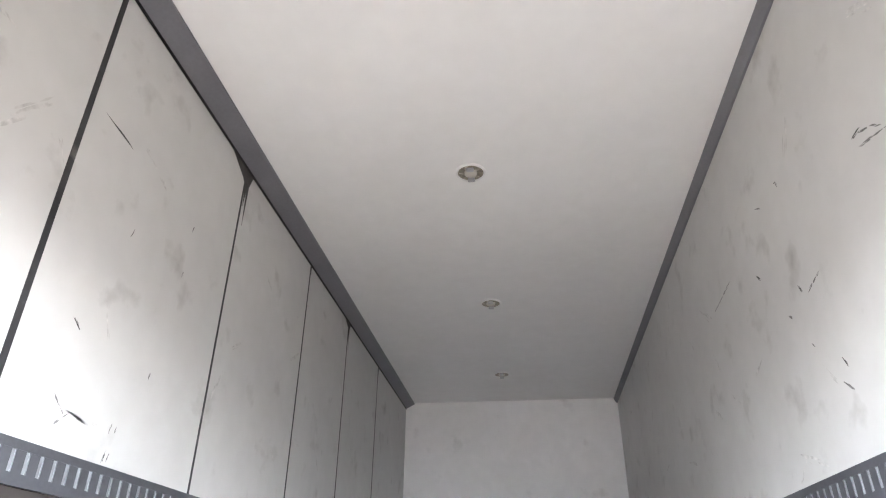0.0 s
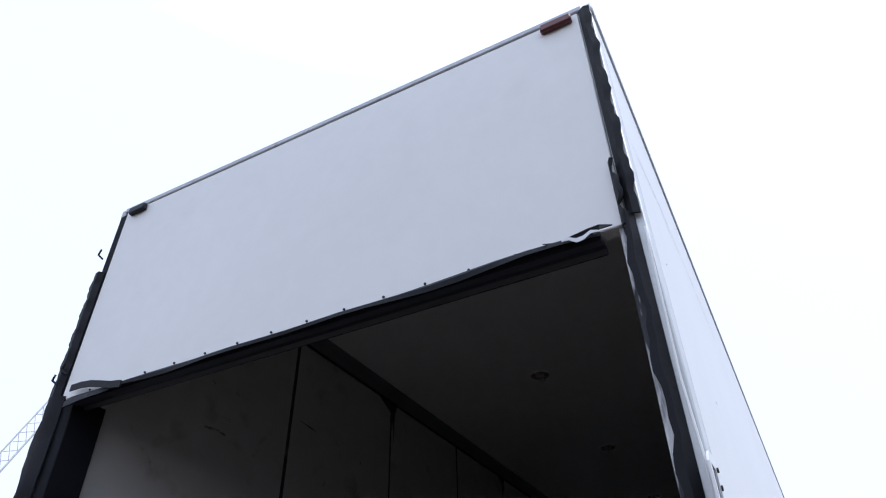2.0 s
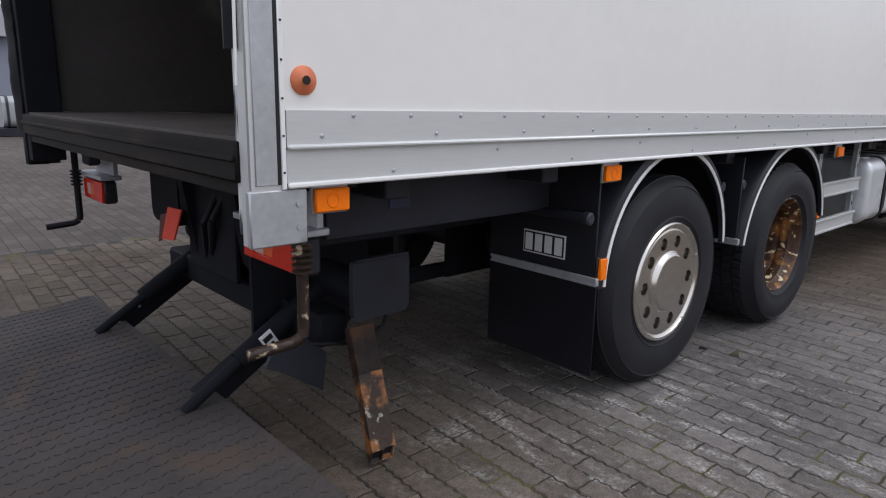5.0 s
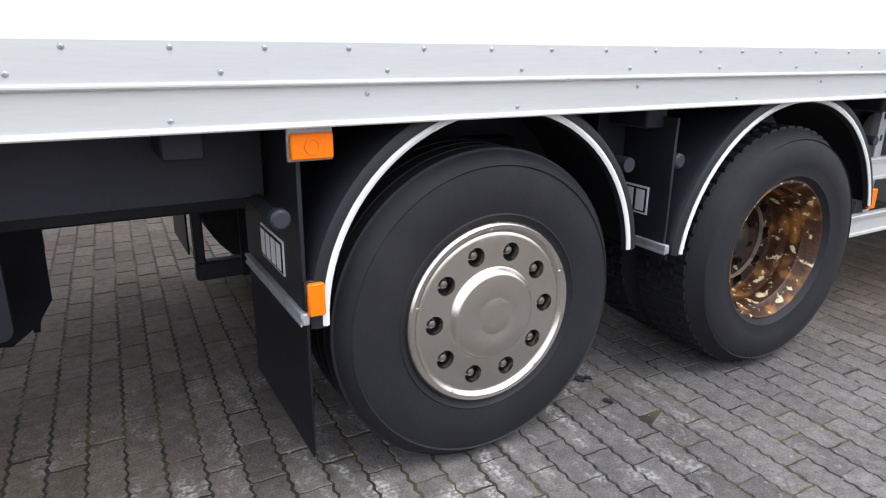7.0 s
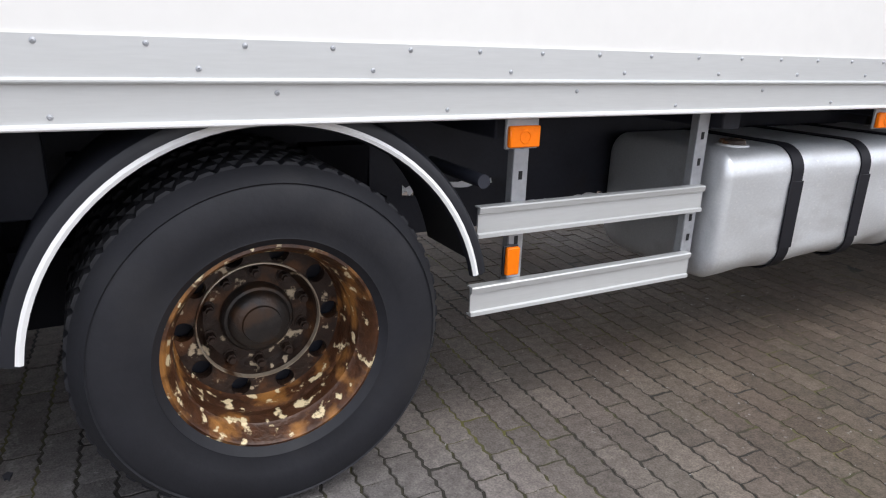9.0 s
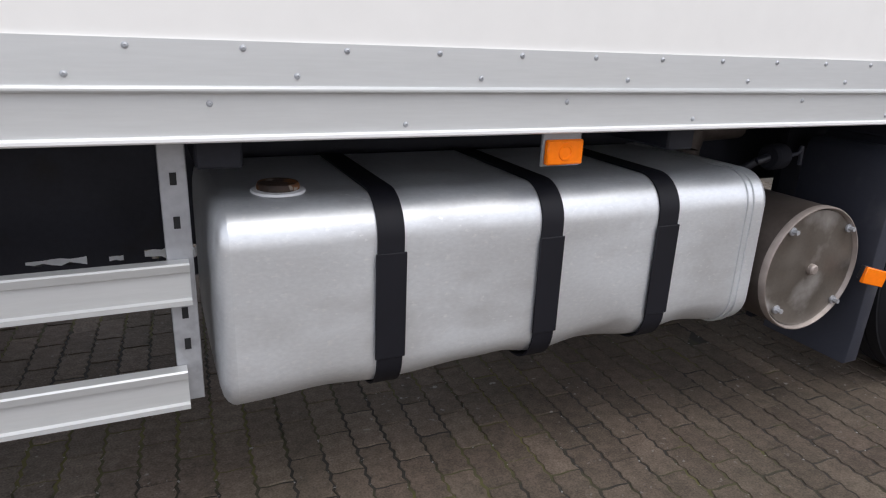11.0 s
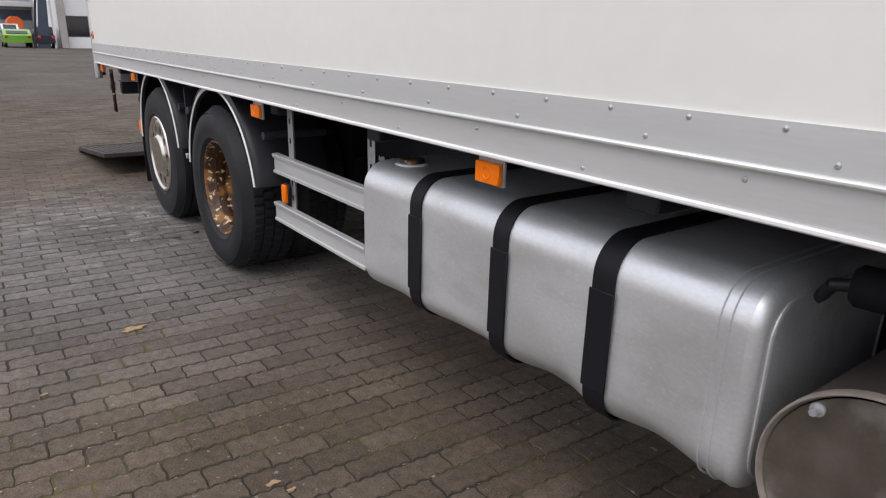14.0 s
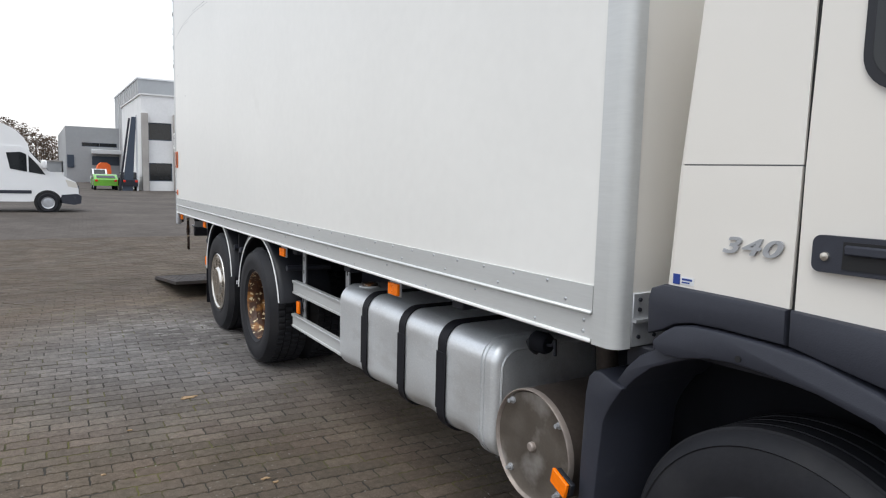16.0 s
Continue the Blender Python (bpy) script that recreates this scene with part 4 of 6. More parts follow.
# marker lamps
def marker_lamp(x, z, y, wide=0.108, tall=0.064, bracket=True):
    lamp_ = part("marker_lamp", Mesh().box(x - 0.004, x + wide + 0.004, y + 0.006, y + 0.018, z - tall - 0.006, z + (0.028 if bracket else 0.004), 0.003), ALU_DULL if bracket else PLASTIC, truck, "amber side marker lamp")
    lens = Mesh().box(x, x + wide, y - 0.012, y + 0.006, z - tall, z, 0.004)
    part("lens", lens, ORANGE, lamp_)
    if wide > tall:
        part("lens_ring", Mesh().lathe([(0.014, 0.0), (0.016, 0.003), (0.02, 0.003), (0.022, 0.0)], facing_out(x + wide / 2, y - 0.0115, z - tall / 2), 18), ORANGE, lamp_)


for x, z in ((0.094, 1.108), (1.427, 1.103), (4.138, 1.094), (5.972, 1.098)):
    marker_lamp(x, z, 0.03)
marker_lamp(1.455, 0.714, 0.042, 0.046, 0.092, False)
marker_lamp(4.226, 0.681, 0.135, 0.05, 0.096, False)

# side guard
for z0 in (0.725, 0.457):
    x0, x1 = (4.115, 5.122) if z0 > 0.6 else (4.10, 5.098)
    h = 0.103
    prof = [(0.131, z0), (0.131, z0 + 0.012), (0.139, z0 + 0.016), (0.139, z0 + h - 0.026), (0.131, z0 + h - 0.022), (0.127, z0 + h - 0.004), (0.131, z0 + h), (0.162, z0 + h), (0.162, z0 + h - 0.004), (0.145, z0 + h - 0.006), (0.145, z0 + 0.006), (0.162, z0 + 0.004), (0.162, z0)]
    guard = part("side_guard_rail", Mesh().prism(prof, 0, x0, x1), ALU, truck, "aluminium side guard rail")
for x in (4.254, 5.076):
    up = part("guard_upright", Mesh().box(x, x + 0.058, 0.165, 0.171, 0.462, 1.12, 0.002).box(x, x + 0.004, 0.171, 0.20, 0.462, 1.12), ALU_DULL, truck, "grey steel guard upright with slots")
    for z in (0.60, 0.68, 0.90, 1.0):
        part("slot", Mesh().box(x + 0.022, x + 0.036, 0.163, 0.1655, z, z + 0.028), BLACK, up)

# fuel tank
DENTS = ((5.83, 0.445, 0.16, 0.05, 0.016), (5.96, 0.44, 0.07, 0.05, 0.012), (6.24, 0.455, 0.13, 0.06, 0.024), (6.33, 0.50, 0.05, 0.05, 0.010), (6.62, 0.46, 0.12, 0.07, 0.022), (5.42, 0.44, 0.12, 0.05, 0.012))


def dented_shell():
    """The tank's skin in fine strips, knocked in along its lower edge."""
    line = []
    ring = round_rect(0.075, 0.75, 0.432, 0.962, 0.105, 10)
    for p, q in zip(ring, ring[1:] + ring[:1]):
        k = max(1, int(math.hypot(q[0] - p[0], q[1] - p[1]) / 0.03))
        line += [(p[0] + (q[0] - p[0]) * i / k, p[1] + (q[1] - p[1]) * i / k) for i in range(k)]
    c, xs = len(line), [5.205 + 1.635 * i / 90 for i in range(91)]
    verts = []
    for x in xs:
        for y, z in line:
            push = 0.0
            if y < 0.4:
                push = sum(d * math.exp(-((x - cx) / wx) ** 2 - ((z - cz) / wz) ** 2) for cx, cz, wx, wz, d in DENTS)
            verts.append((x, y + push * 0.8, z + push * 0.7))
    return Mesh().add(verts, [(i * c + j, i * c + (j + 1) % c, (i + 1) * c + (j + 1) % c, (i + 1) * c + j) for i in range(90) for j in range(c)])


tank = part("fuel_tank", dented_shell(), TANK, truck, "brushed aluminium fuel tank with black straps")
for x, d in ((5.205, -1), (6.84, 1)):
    rows = []
    for k, (inset, step) in enumerate(((0.0, 0.0), (0.003, 0.010), (0.010, 0.020), (0.022, 0.028), (0.045, 0.034), (0.09, 0.038), (0.16, 0.041), (0.25, 0.042))):
        ring = round_rect(0.075 + inset, 0.75 - inset, 0.432 + min(inset, 0.26), 0.962 - min(inset, 0.26), max(0.105 - inset * 0.6, 0.01), 10)
        rows.append([(x + d * step, p[0], p[1]) for p in ring])
    m = Mesh()
    k = len(rows[0])
    m.add([p for r in rows for p in r], [(i * k + j, i * k + (j + 1) % k, (i + 1) * k + (j + 1) % k, (i + 1) * k + j) for i in range(len(rows) - 1) for j in range(k)] + [tuple((len(rows) - 1) * k + j for j in range(k))])
    part("tank_end", m, TANK, tank)
for x0, x1 in ((5.547, 5.616), (6.012, 6.079), (6.415, 6.487)):
    outer, inner = round_rect(0.069, 0.756, 0.426, 0.968, 0.11, 10), round_rect(0.0745, 0.7505, 0.4315, 0.9625, 0.105, 10)
    m, k = Mesh(), len(outer)
    m.add([(x0, *p) for p in outer] + [(x1, *p) for p in outer] + [(x0, *p) for p in inner] + [(x1, *p) for p in inner],
          [(j, (j + 1) % k, k + (j + 1) % k, k + j) for j in range(k)] + [(j, (j + 1) % k, 2 * k + (j + 1) % k, 2 * k + j) for j in range(k)] + [(k + j, k + (j + 1) % k, 3 * k + (j + 1) % k, 3 * k + j) for j in range(k)])
    strap = part("tank_strap", m, STRAP, tank, "black rubber-lined tank strap")
    part("strap_cover", Mesh().box(x0 - 0.006, x1 + 0.006, 0.064, 0.0695, 0.54, 0.826, 0.002), STRAP, strap)
filler = part("filler_cap", Mesh().lathe([(0.05, 0), (0.052, 0.014), (0.048, 0.022), (0.03, 0.025), (0, 0.025)], pose(5.34, 0.215, 0.962), 24), RUST_PIPE, tank, "rust-stained filler cap")
part("filler_neck", Mesh().lathe([(0.066, 0), (0.064, 0.006), (0.052, 0.008)], pose(5.34, 0.215, 0.961), 24), STICKER, tank)

# silencer
muffler = part("silencer", Mesh().lathe([(0.224, -0.004), (0.224, -0.60), (0.2, -0.62), (0, -0.62)], facing_out(7.133, 0.07, 0.609), 56), MUFFLER_SIDE, truck, "round steel exhaust silencer")
part("end_disc", Mesh().lathe([(0, -0.006), (0.13, -0.008), (0.205, -0.009), (0.212, -0.006)], facing_out(7.133, 0.07, 0.609), 72), MUFFLER, muffler, "heat-stained brownish steel end disc")
part("rolled_rim", Mesh().lathe([(0.2135, -0.012), (0.2190, 0.002), (0.2210, 0.006), (0.2240, 0.006), (0.2265, 0.001), (0.2265, -0.02)], facing_out(7.133, 0.07, 0.609), 72), BOSS, muffler, "bright rolled steel rim")
part("disc_boss", Mesh().lathe([(0, 0.012), (0.014, 0.0115), (0.019, 0.007), (0.020, -0.008)], facing_out(7.139, 0.07, 0.608), 20), BOSS, muffler)
for x, z in ((7.004, 0.757), (7.288, 0.745), (7.006, 0.473), (7.294, 0.473)):
    part("bolt", Mesh().cyl((x, 0.078, z), (x, 0.052, z), 0.0085, 6).cyl((x, 0.078, z), (x, 0.071, z), 0.015, 12), ALU_DULL, muffler)
part("marker_lamp", Mesh().box(7.335, 7.435, 0.01, 0.03, 0.555, 0.605, 0.003, pose(7.385, 0.0, 0.58, 0, 14, -10) @ pose(-7.385, 0, -0.58)), PLASTIC, muffler)
part("lens", Mesh().box(7.33, 7.43, -0.006, 0.008, 0.545, 0.605, 0.003, pose(7.385, 0.0, 0.58, 0, 14, -10) @ pose(-7.385, 0, -0.58)), ORANGE, muffler, "tilted amber side marker lens")
part("exhaust_pipe", Mesh().tube([(7.0, 0.62, 0.75), (7.0, 0.60, 0.95), (7.02, 0.60, 1.02), (7.25, 0.60, 1.03)], 0.05, 14), MUFFLER_SIDE, truck)
valve = part("tank_valve", Mesh().lathe([(0, 0), (0.036, 0.002), (0.044, 0.012), (0.044, 0.07), (0.036, 0.085), (0, 0.088)], pose(6.97, 0.20, 0.985, 0, 90, 8), 18), DEEPBLACK, tank, "black plastic valve on the tank's end")
part("valve_bracket", Mesh().tube([(7.06, 0.20, 0.985), (7.10, 0.19, 0.995), (7.115, 0.19, 1.02), (7.118, 0.19, 0.955)], 0.007, 8), CHASSIS, valve)
part("valve_pipe", Mesh().tube([(6.87, 0.30, 0.90), (6.90, 0.25, 0.93), (6.93, 0.21, 0.97), (6.98, 0.20, 0.985)], 0.014, 10), PLASTIC, valve)
for x in (6.772, 6.798):
    bead = [(x, p[0], p[1]) for p in round_rect(0.0735, 0.7515, 0.4305, 0.9635, 0.106, 10)]
    part("pressed_bead", Mesh().tube(bead + bead[:1], 0.0035, 6), TANK, tank)
emboss = [(6.872, p[0], p[1]) for p in round_rect(0.115, 0.71, 0.472, 0.922, 0.085, 8)]
part("pressed_bead", Mesh().tube(emboss + emboss[:1], 0.006, 6), TANK, tank)


def inset(outline, d):
    """The outline drawn in by d, for soft edges."""
    n, out_ = len(outline), []
    area = sum(outline[i][0] * outline[(i + 1) % n][1] - outline[(i + 1) % n][0] * outline[i][1] for i in range(n))
    sg = 1 if area > 0 else -1
    for i in range(n):
        p, q, r = Vector(outline[i - 1]), Vector(outline[i]), Vector(outline[(i + 1) % n])
        e, f = (q - p).normalized(), (r - q).normalized()
        nrm = Vector((-(e.y + f.y), e.x + f.x)) * sg
        if nrm.length > 1e-6:
            nrm = nrm.normalized() / max(0.4, math.sqrt(max(0.05, (1 + e.dot(f)) / 2)))
        out_.append((q.x + nrm.x * d, q.y + nrm.y * d))
    return out_


def moulded(outline, y0, y1, soft=0.012):
    """A moulded panel facing -y with rounded edges."""
    k, rings = len(outline), []
    for d, y in ((0.0, y1), (0.0, y0 + soft), (0.3 * soft, y0 + 0.3 * soft), (soft, y0)):
        rings.append([(p[0], y, p[1]) for p in (inset(outline, d) if d else outline)])
    m = Mesh()
    m.add([p for r in rings for p in r], [(i * k + j, i * k + (j + 1) % k, (i + 1) * k + (j + 1) % k, (i + 1) * k + j) for i in range(3) for j in range(k)] + [tuple(range(3 * k, 4 * k)), tuple(range(k))[::-1]])
    return m


# cab
CX0, CX1, CY = 7.745, 9.66, 0.055
cab = part("cab_shell", Mesh().prism([(CX0, 1.345), (CX0 + 0.08, 2.2), (CX0 + 0.11, 2.50), (CX0 + 0.3, 2.56), (CX1 - 0.40, 2.58), (CX1 - 0.12, 2.1), (CX1, 1.75), (CX1, 1.345)], 1, CY + 0.012, W - CY), CABWHITE, truck, "cream white day cab")


def panel(name, outline, mat, parent, label="", y=CY, thick=0.012):
    return part(name, Mesh().prism(outline, 1, y, y + thick), mat, parent, label)


panel("rear_side_panel", [(7.765, 1.352), (8.132, 1.344), (8.136, 1.705), (7.782, 1.708)], CABWHITE, cab)
panel("rear_side_panel", [(7.783, 1.712), (8.137, 1.709), (8.14, 2.49), (7.85, 2.47)], CABWHITE, cab)
door = panel("cab_door", [(8.146, 1.342), (9.34, 1.30), (9.37, 1.9), (9.16, 2.50), (8.16, 2.50), (8.144, 1.7)], CABWHITE, cab, "cream cab door with a dark handle")
part("door_seam", Mesh().prism([(8.137, 1.342), (8.144, 1.342), (8.15, 2.5), (8.141, 2.5)], 1, CY + 0.006, CY + 0.014), BLACK, cab)
part("rear_edge_lip", Mesh().tube([(7.758, CY + 0.008, 1.352), (7.775, CY + 0.008, 1.69), (7.812, CY + 0.008, 2.08), (7.843, CY + 0.008, 2.47)], 0.0055, 8), CABWHITE, cab)
part("panel_seam", Mesh().prism([(7.782, 1.708), (8.136, 1.705), (8.136, 1.709), (7.783, 1.712)], 1, CY + 0.005, CY + 0.014), GREYTRIM, cab)
def corner(x, z, r):
    """The lower rear corner of an opening, rounded."""
    return [(x + r - r * math.sin(q * math.pi / 16), z + r - r * math.cos(q * math.pi / 16)) for q in range(9)]


part("door_window_frame", Mesh().prism(corner(8.255, 1.87, 0.09) + [(8.255, 2.42), (8.3, 2.47), (9.14, 2.47), (9.36, 1.90), (9.34, 1.80), (8.94, 1.87)], 1, CY - 0.002, CY + 0.001), PLASTIC, cab)
part("door_window", Mesh().prism(corner(8.277, 1.892, 0.075) + [(8.277, 2.40), (8.32, 2.45), (9.12, 2.45), (9.33, 1.91), (9.31, 1.82), (8.94, 1.892)], 1, CY - 0.005, CY - 0.0021), DARKGLASS, cab, "dark tinted door window")
handle = part("door_handle", Mesh().prism(round_rect(8.184, 8.522, 1.452, 1.541, 0.02, 5), 1, CY - 0.014, CY + 0.002), GREYPLASTIC, cab, "dark grey recessed door handle")
part("handle_recess", Mesh().box(8.257, 8.492, CY - 0.0165, CY - 0.0142, 1.464, 1.529), BLACK, handle)
part("handle_grip", Mesh().box(8.262, 8.482, CY - 0.026, CY - 0.017, 1.498, 1.522, 0.005), GREYPLASTIC, handle)
part("lock_cylinder", Mesh().lathe([(0, 0.006), (0.01, 0.005), (0.012, 0)], facing_out(8.216, CY - 0.014, 1.490), 16), STEEL, handle)
part("sill_trim", moulded([(7.70, 1.19), (7.695, 1.30), (7.705, 1.335), (7.75, 1.352), (8.015, 1.349), (8.134, 1.345), (8.136, 1.252), (7.95, 1.256), (7.86, 1.253), (7.80, 1.238), (7.755, 1.212)], CY - 0.02, CY + 0.12), GREYPLASTIC, cab, "dark grey sill trim below the cab")
part("sill_trim", moulded([(8.144, 1.252), (8.142, 1.345), (8.35, 1.335), (9.34, 1.295), (9.59, 1.28), (9.59, 1.14), (8.79, 1.15), (8.40, 1.20)], CY - 0.02, CY + 0.12), GREYPLASTIC, cab)
part("cab_floor", Mesh().box(7.79, 9.54, CY + 0.1, W - CY - 0.1, 1.12, 1.345), CHASSIS, cab)
part("front_bumper", Mesh().box(9.44, 9.76, 0.10, W - 0.10, 0.32, 0.82, 0.05), CABWHITE, cab, "white front bumper")
part("cab_front_grille", Mesh().box(9.6, 9.72, 0.2, W - 0.2, 0.9, 1.7, 0.03), PLASTIC, cab)

# model number in raised metal figures
txt = bpy.data.curves.new("model_number", "FONT")
txt.body = "340"
txt.size, txt.extrude, txt.space_character, txt.shear, txt.offset = 0.064, 0.003, 1.12, 0.28, 0.0014
txt.align_x = "CENTER"
carrier = new("model_number", txt)
carrier.parent = cab
carrier.matrix_local = pose(8.014, CY - 0.006, 1.471, 90, 0, 0) @ Matrix.Diagonal((1.6, 0.98, 1, 1))
txt.materials.append(ALU_DULL)
tagged(carrier, "raised grey metal model number")
part("sticker", Mesh().box(7.773, 7.797, CY - 0.002, CY + 0.001, 1.358, 1.388), BLUE, cab, "small blue sticker")
part("sticker", Mesh().box(7.8, 7.846, CY - 0.002, CY + 0.001, 1.36, 1.382), STICKER, cab)
part("sticker_print", Mesh().box(7.805, 7.84, CY - 0.003, CY - 0.002, 1.372, 1.378).box(7.805, 7.832, CY - 0.003, CY - 0.002, 1.364, 1.368), BLUE, cab)
rail_f = part("front_rail", Mesh().box(7.603, 7.615, 0.066, W - 0.066, 1.122, 1.30, 0.003).box(7.615, 7.631, 0.066, W - 0.066, 1.205, 1.215), ALU_DULL, truck, "dull grey rail below the front wall")
for y in (0.095, 0.17):
    for z in (1.155, 1.245, 1.278):
        part("bolt", Mesh().cyl((7.615, y, z), (7.621, y, z), 0.007, 8), CHASSIS, rail_f)

# front wheel arch in three overlapping mouldings
column = [(7.412, 0.20), (7.425, 0.35), (7.429, 0.66), (7.438, 0.92), (7.45, 0.985), (7.47, 1.008), (7.505, 1.018), (7.563, 0.996), (7.611, 0.985), (7.585, 0.95), (7.559, 0.908), (7.542, 0.875), (7.529, 0.842), (7.516, 0.695), (7.504, 0.53), (7.493, 0.37), (7.484, 0.20)]
arch_low = [(7.566, 0.997), (7.605, 1.055), (7.653, 1.104), (7.719, 1.145), (7.79, 1.19), (7.86, 1.16), (7.843, 1.138), (7.789, 1.116), (7.709, 1.078), (7.65, 1.028), (7.607, 0.981)]
arch_top = [(7.728, 1.15), (7.725, 1.177), (7.763, 1.21), (7.80, 1.234), (7.859, 1.248), (7.951, 1.251), (8.081, 1.247), (8.213, 1.235), (8.36, 1.195), (8.54, 1.12), (8.68, 1.01), (8.76, 0.82), (8.67, 0.80), (8.59, 0.95), (8.46, 1.065), (8.36, 1.12), (8.227, 1.152), (8.095, 1.166), (8.003, 1.17), (7.925, 1.164), (7.831, 1.141), (7.77, 1.138)]
guard_f = part("front_fender", moulded(arch_top, 0.03, 0.45), GREYPLASTIC, truck, "dark grey moulded front fender")
part("fender_piece", moulded(arch_low, 0.055, 0.45), GREYPLASTIC, guard_f)
part("fender_piece", moulded(column, 0.045, 0.42), GREYPLASTIC, guard_f)
part("fender_screw", Mesh().cyl((8.019, 0.032, 1.19), (8.019, 0.026, 1.19), 0.009, 10), BLACK, guard_f)
part("wheel_arch_liner", Mesh().box(7.43, 8.80, 0.5, 0.53, 0.2, 1.22).box(7.53, 8.75, 0.45, 1.0, 1.19, 1.21), DEEPBLACK, truck)

# mirrors
mir = part("mirror_arm", Mesh().tube([(9.24, 0.06, 2.50), (9.32, 0.02, 2.50), (9.4, -0.03, 2.46), (9.42, -0.06, 2.40)], 0.026, 10), PLASTIC, cab, "black mirror arm with its housings")
part("mirror_arm", Mesh().tube([(9.3, 0.06, 1.86), (9.38, 0.0, 1.90), (9.42, -0.04, 1.95)], 0.02, 8), PLASTIC, cab)
part("mirror_housing", Mesh().prism(round_rect(-0.17, 0.035, 1.965, 2.435, 0.05, 5), 0, 9.36, 9.46), PLASTIC, mir)
part("mirror_housing", Mesh().prism(round_rect(-0.18, 0.03, 1.735, 1.945, 0.045, 5), 0, 9.36, 9.48), PLASTIC, mir)
part("mirror_glass", Mesh().prism(round_rect(-0.15, 0.0, 1.76, 1.92, 0.03, 5), 0, 9.352, 9.359), MIRROR, mir)
part("mirror_glass", Mesh().prism(round_rect(-0.15, 0.015, 1.99, 2.41, 0.03, 5), 0, 9.354, 9.359), DARKGLASS, mir)
part("windscreen_pillar", Mesh().prism([(9.34, 1.78), (9.44, 1.78), (9.24, 2.52), (9.14, 2.52)], 1, CY - 0.004, CY + 0.02), PLASTIC, cab)
part("front_lamp", Mesh().box(9.59, 9.66, -0.02, 0.06, 1.1, 1.2, 0.01), ORANGE, cab)
part("step_edge", Mesh().box(9.04, 9.44, 0.06, 0.3, 0.45, 0.55, 0.02), GREYPLASTIC, cab)

# the cab draws in towards its front corners
for ob in [o for o in cab.children if o.type == "MESH" and not o.name.startswith("mirror")] + [cab]:
    for v in ob.data.vertices:
        if v.co.x > 8.5:
            v.co.y += 0.093 * (v.co.x - 8.5) ** 2 * (1 if v.co.y < W / 2 else -1)

# rear underside: lights, buffers, tail lift
AMBERRED = material("orange_red_lamp_lens", (0.62, 0.10, 0.03), 0.2, vary=0.08, size=30)
PINKCLEAR = material("pale_pink_lamp_lens", (0.55, 0.36, 0.31), 0.2, vary=0.08, size=30)
for s in (0, 1):
    y0, y1 = (0.172, 0.525) if not s else (2.09, 2.405)
    zt = 0.0 if not s else -0.03
    tail = part("tail_light", Mesh().box(0.135, 0.20, y0 - 0.005, y1 + 0.005, 0.828 + zt, 0.945 + zt, 0.01), PLASTIC, truck, "red tail light with clear and amber fields")
    k = (y1 - y0)
    for a, b, c, d, mat in ((0.0, 0.44, 0.0, 1.0, REDLENS), (0.44, 0.62, 0.22, 0.8, AMBERRED), (0.62, 0.80, 0.22, 0.8, PINKCLEAR), (0.44, 0.80, 0.8, 1.0, REDLENS), (0.44, 0.80, 0.0, 0.22, REDLENS), (0.80, 1.0, 0.0, 1.0, REDLENS)):
        part("lens", Mesh().box(0.125, 0.14, y0 + a * k + 0.0005, y0 + b * k - 0.0005, 0.834 + zt + c * 0.105, 0.834 + zt + d * 0.105, 0.003), mat, tail)
    part("tail_light_bracket", Mesh().box(0.12, 0.22, y0 - 0.02, y1 + 0.06, 0.949 + zt, 0.970 + zt, 0.003).box(0.19, 0.21, y0, y1, 0.945 + zt, 1.08), ALU_DULL, truck)
    yb = 0.11 if not s else 2.44
    buffer_ = Mesh().cyl((0.1, yb, 0.70), (0.1, yb, 1.06), 0.017, 12)
    for i in range(5):
        buffer_.lathe([(0.018, 0), (0.03, 0.004), (0.03, 0.010), (0.018, 0.014)], pose(0.1, yb, 0.86 + 0.018 * i), 14)
    buffer_.tube([(0.1, yb, 0.70), (0.095, yb, 0.675), (0.07, yb + 0.01, 0.658), (-0.06, yb + 0.03, 0.645)], 0.017, 10)
    part("corner_buffer", buffer_, RUBBER if s else RUST_DARK, truck, "bent rubber corner buffer stalk")
part("work_lamp", Mesh().box(0.095, 0.14, 0.318, 0.398, 1.010, 1.085, 0.014), CLEAR, truck, "clear reversing lamp")
part("work_lamp", Mesh().box(0.10, 0.16, 2.18, 2.30, 0.985, 1.06, 0.012), CHASSIS, truck)
tri = part("red_reflector", Mesh().prism([(1.645, 0.832), (1.48, 0.838), (1.60, 0.677), (1.755, 0.660)], 0, 0.286, 0.294), REDPAINT, truck, "tilted red reflector plate")
part("reflector_wing", Mesh().prism([(1.77, 0.776), (1.67, 0.80), (1.765, 0.662), (1.82, 0.634)], 0, 0.292, 0.300), DULLRED, tri)
part("underrun_bar", Mesh().box(0.42, 0.55, 0.55, 2.05, 0.42, 0.55, 0.012), DEEPBLACK, truck, "black underrun beam")
pack = part("lift_power_box", Mesh().box(0.42, 0.78, 1.05, 1.62, 0.60, 1.03, 0.03), DEEPBLACK, truck, "black tail-lift power pack")
part("pump_housing", Mesh().lathe([(0, 0), (0.10, 0), (0.12, 0.03), (0.12, 0.34), (0.09, 0.38), (0, 0.38)], pose(0.50, 1.62, 0.84, 90, 0, 0), 24), DEEPBLACK, pack)
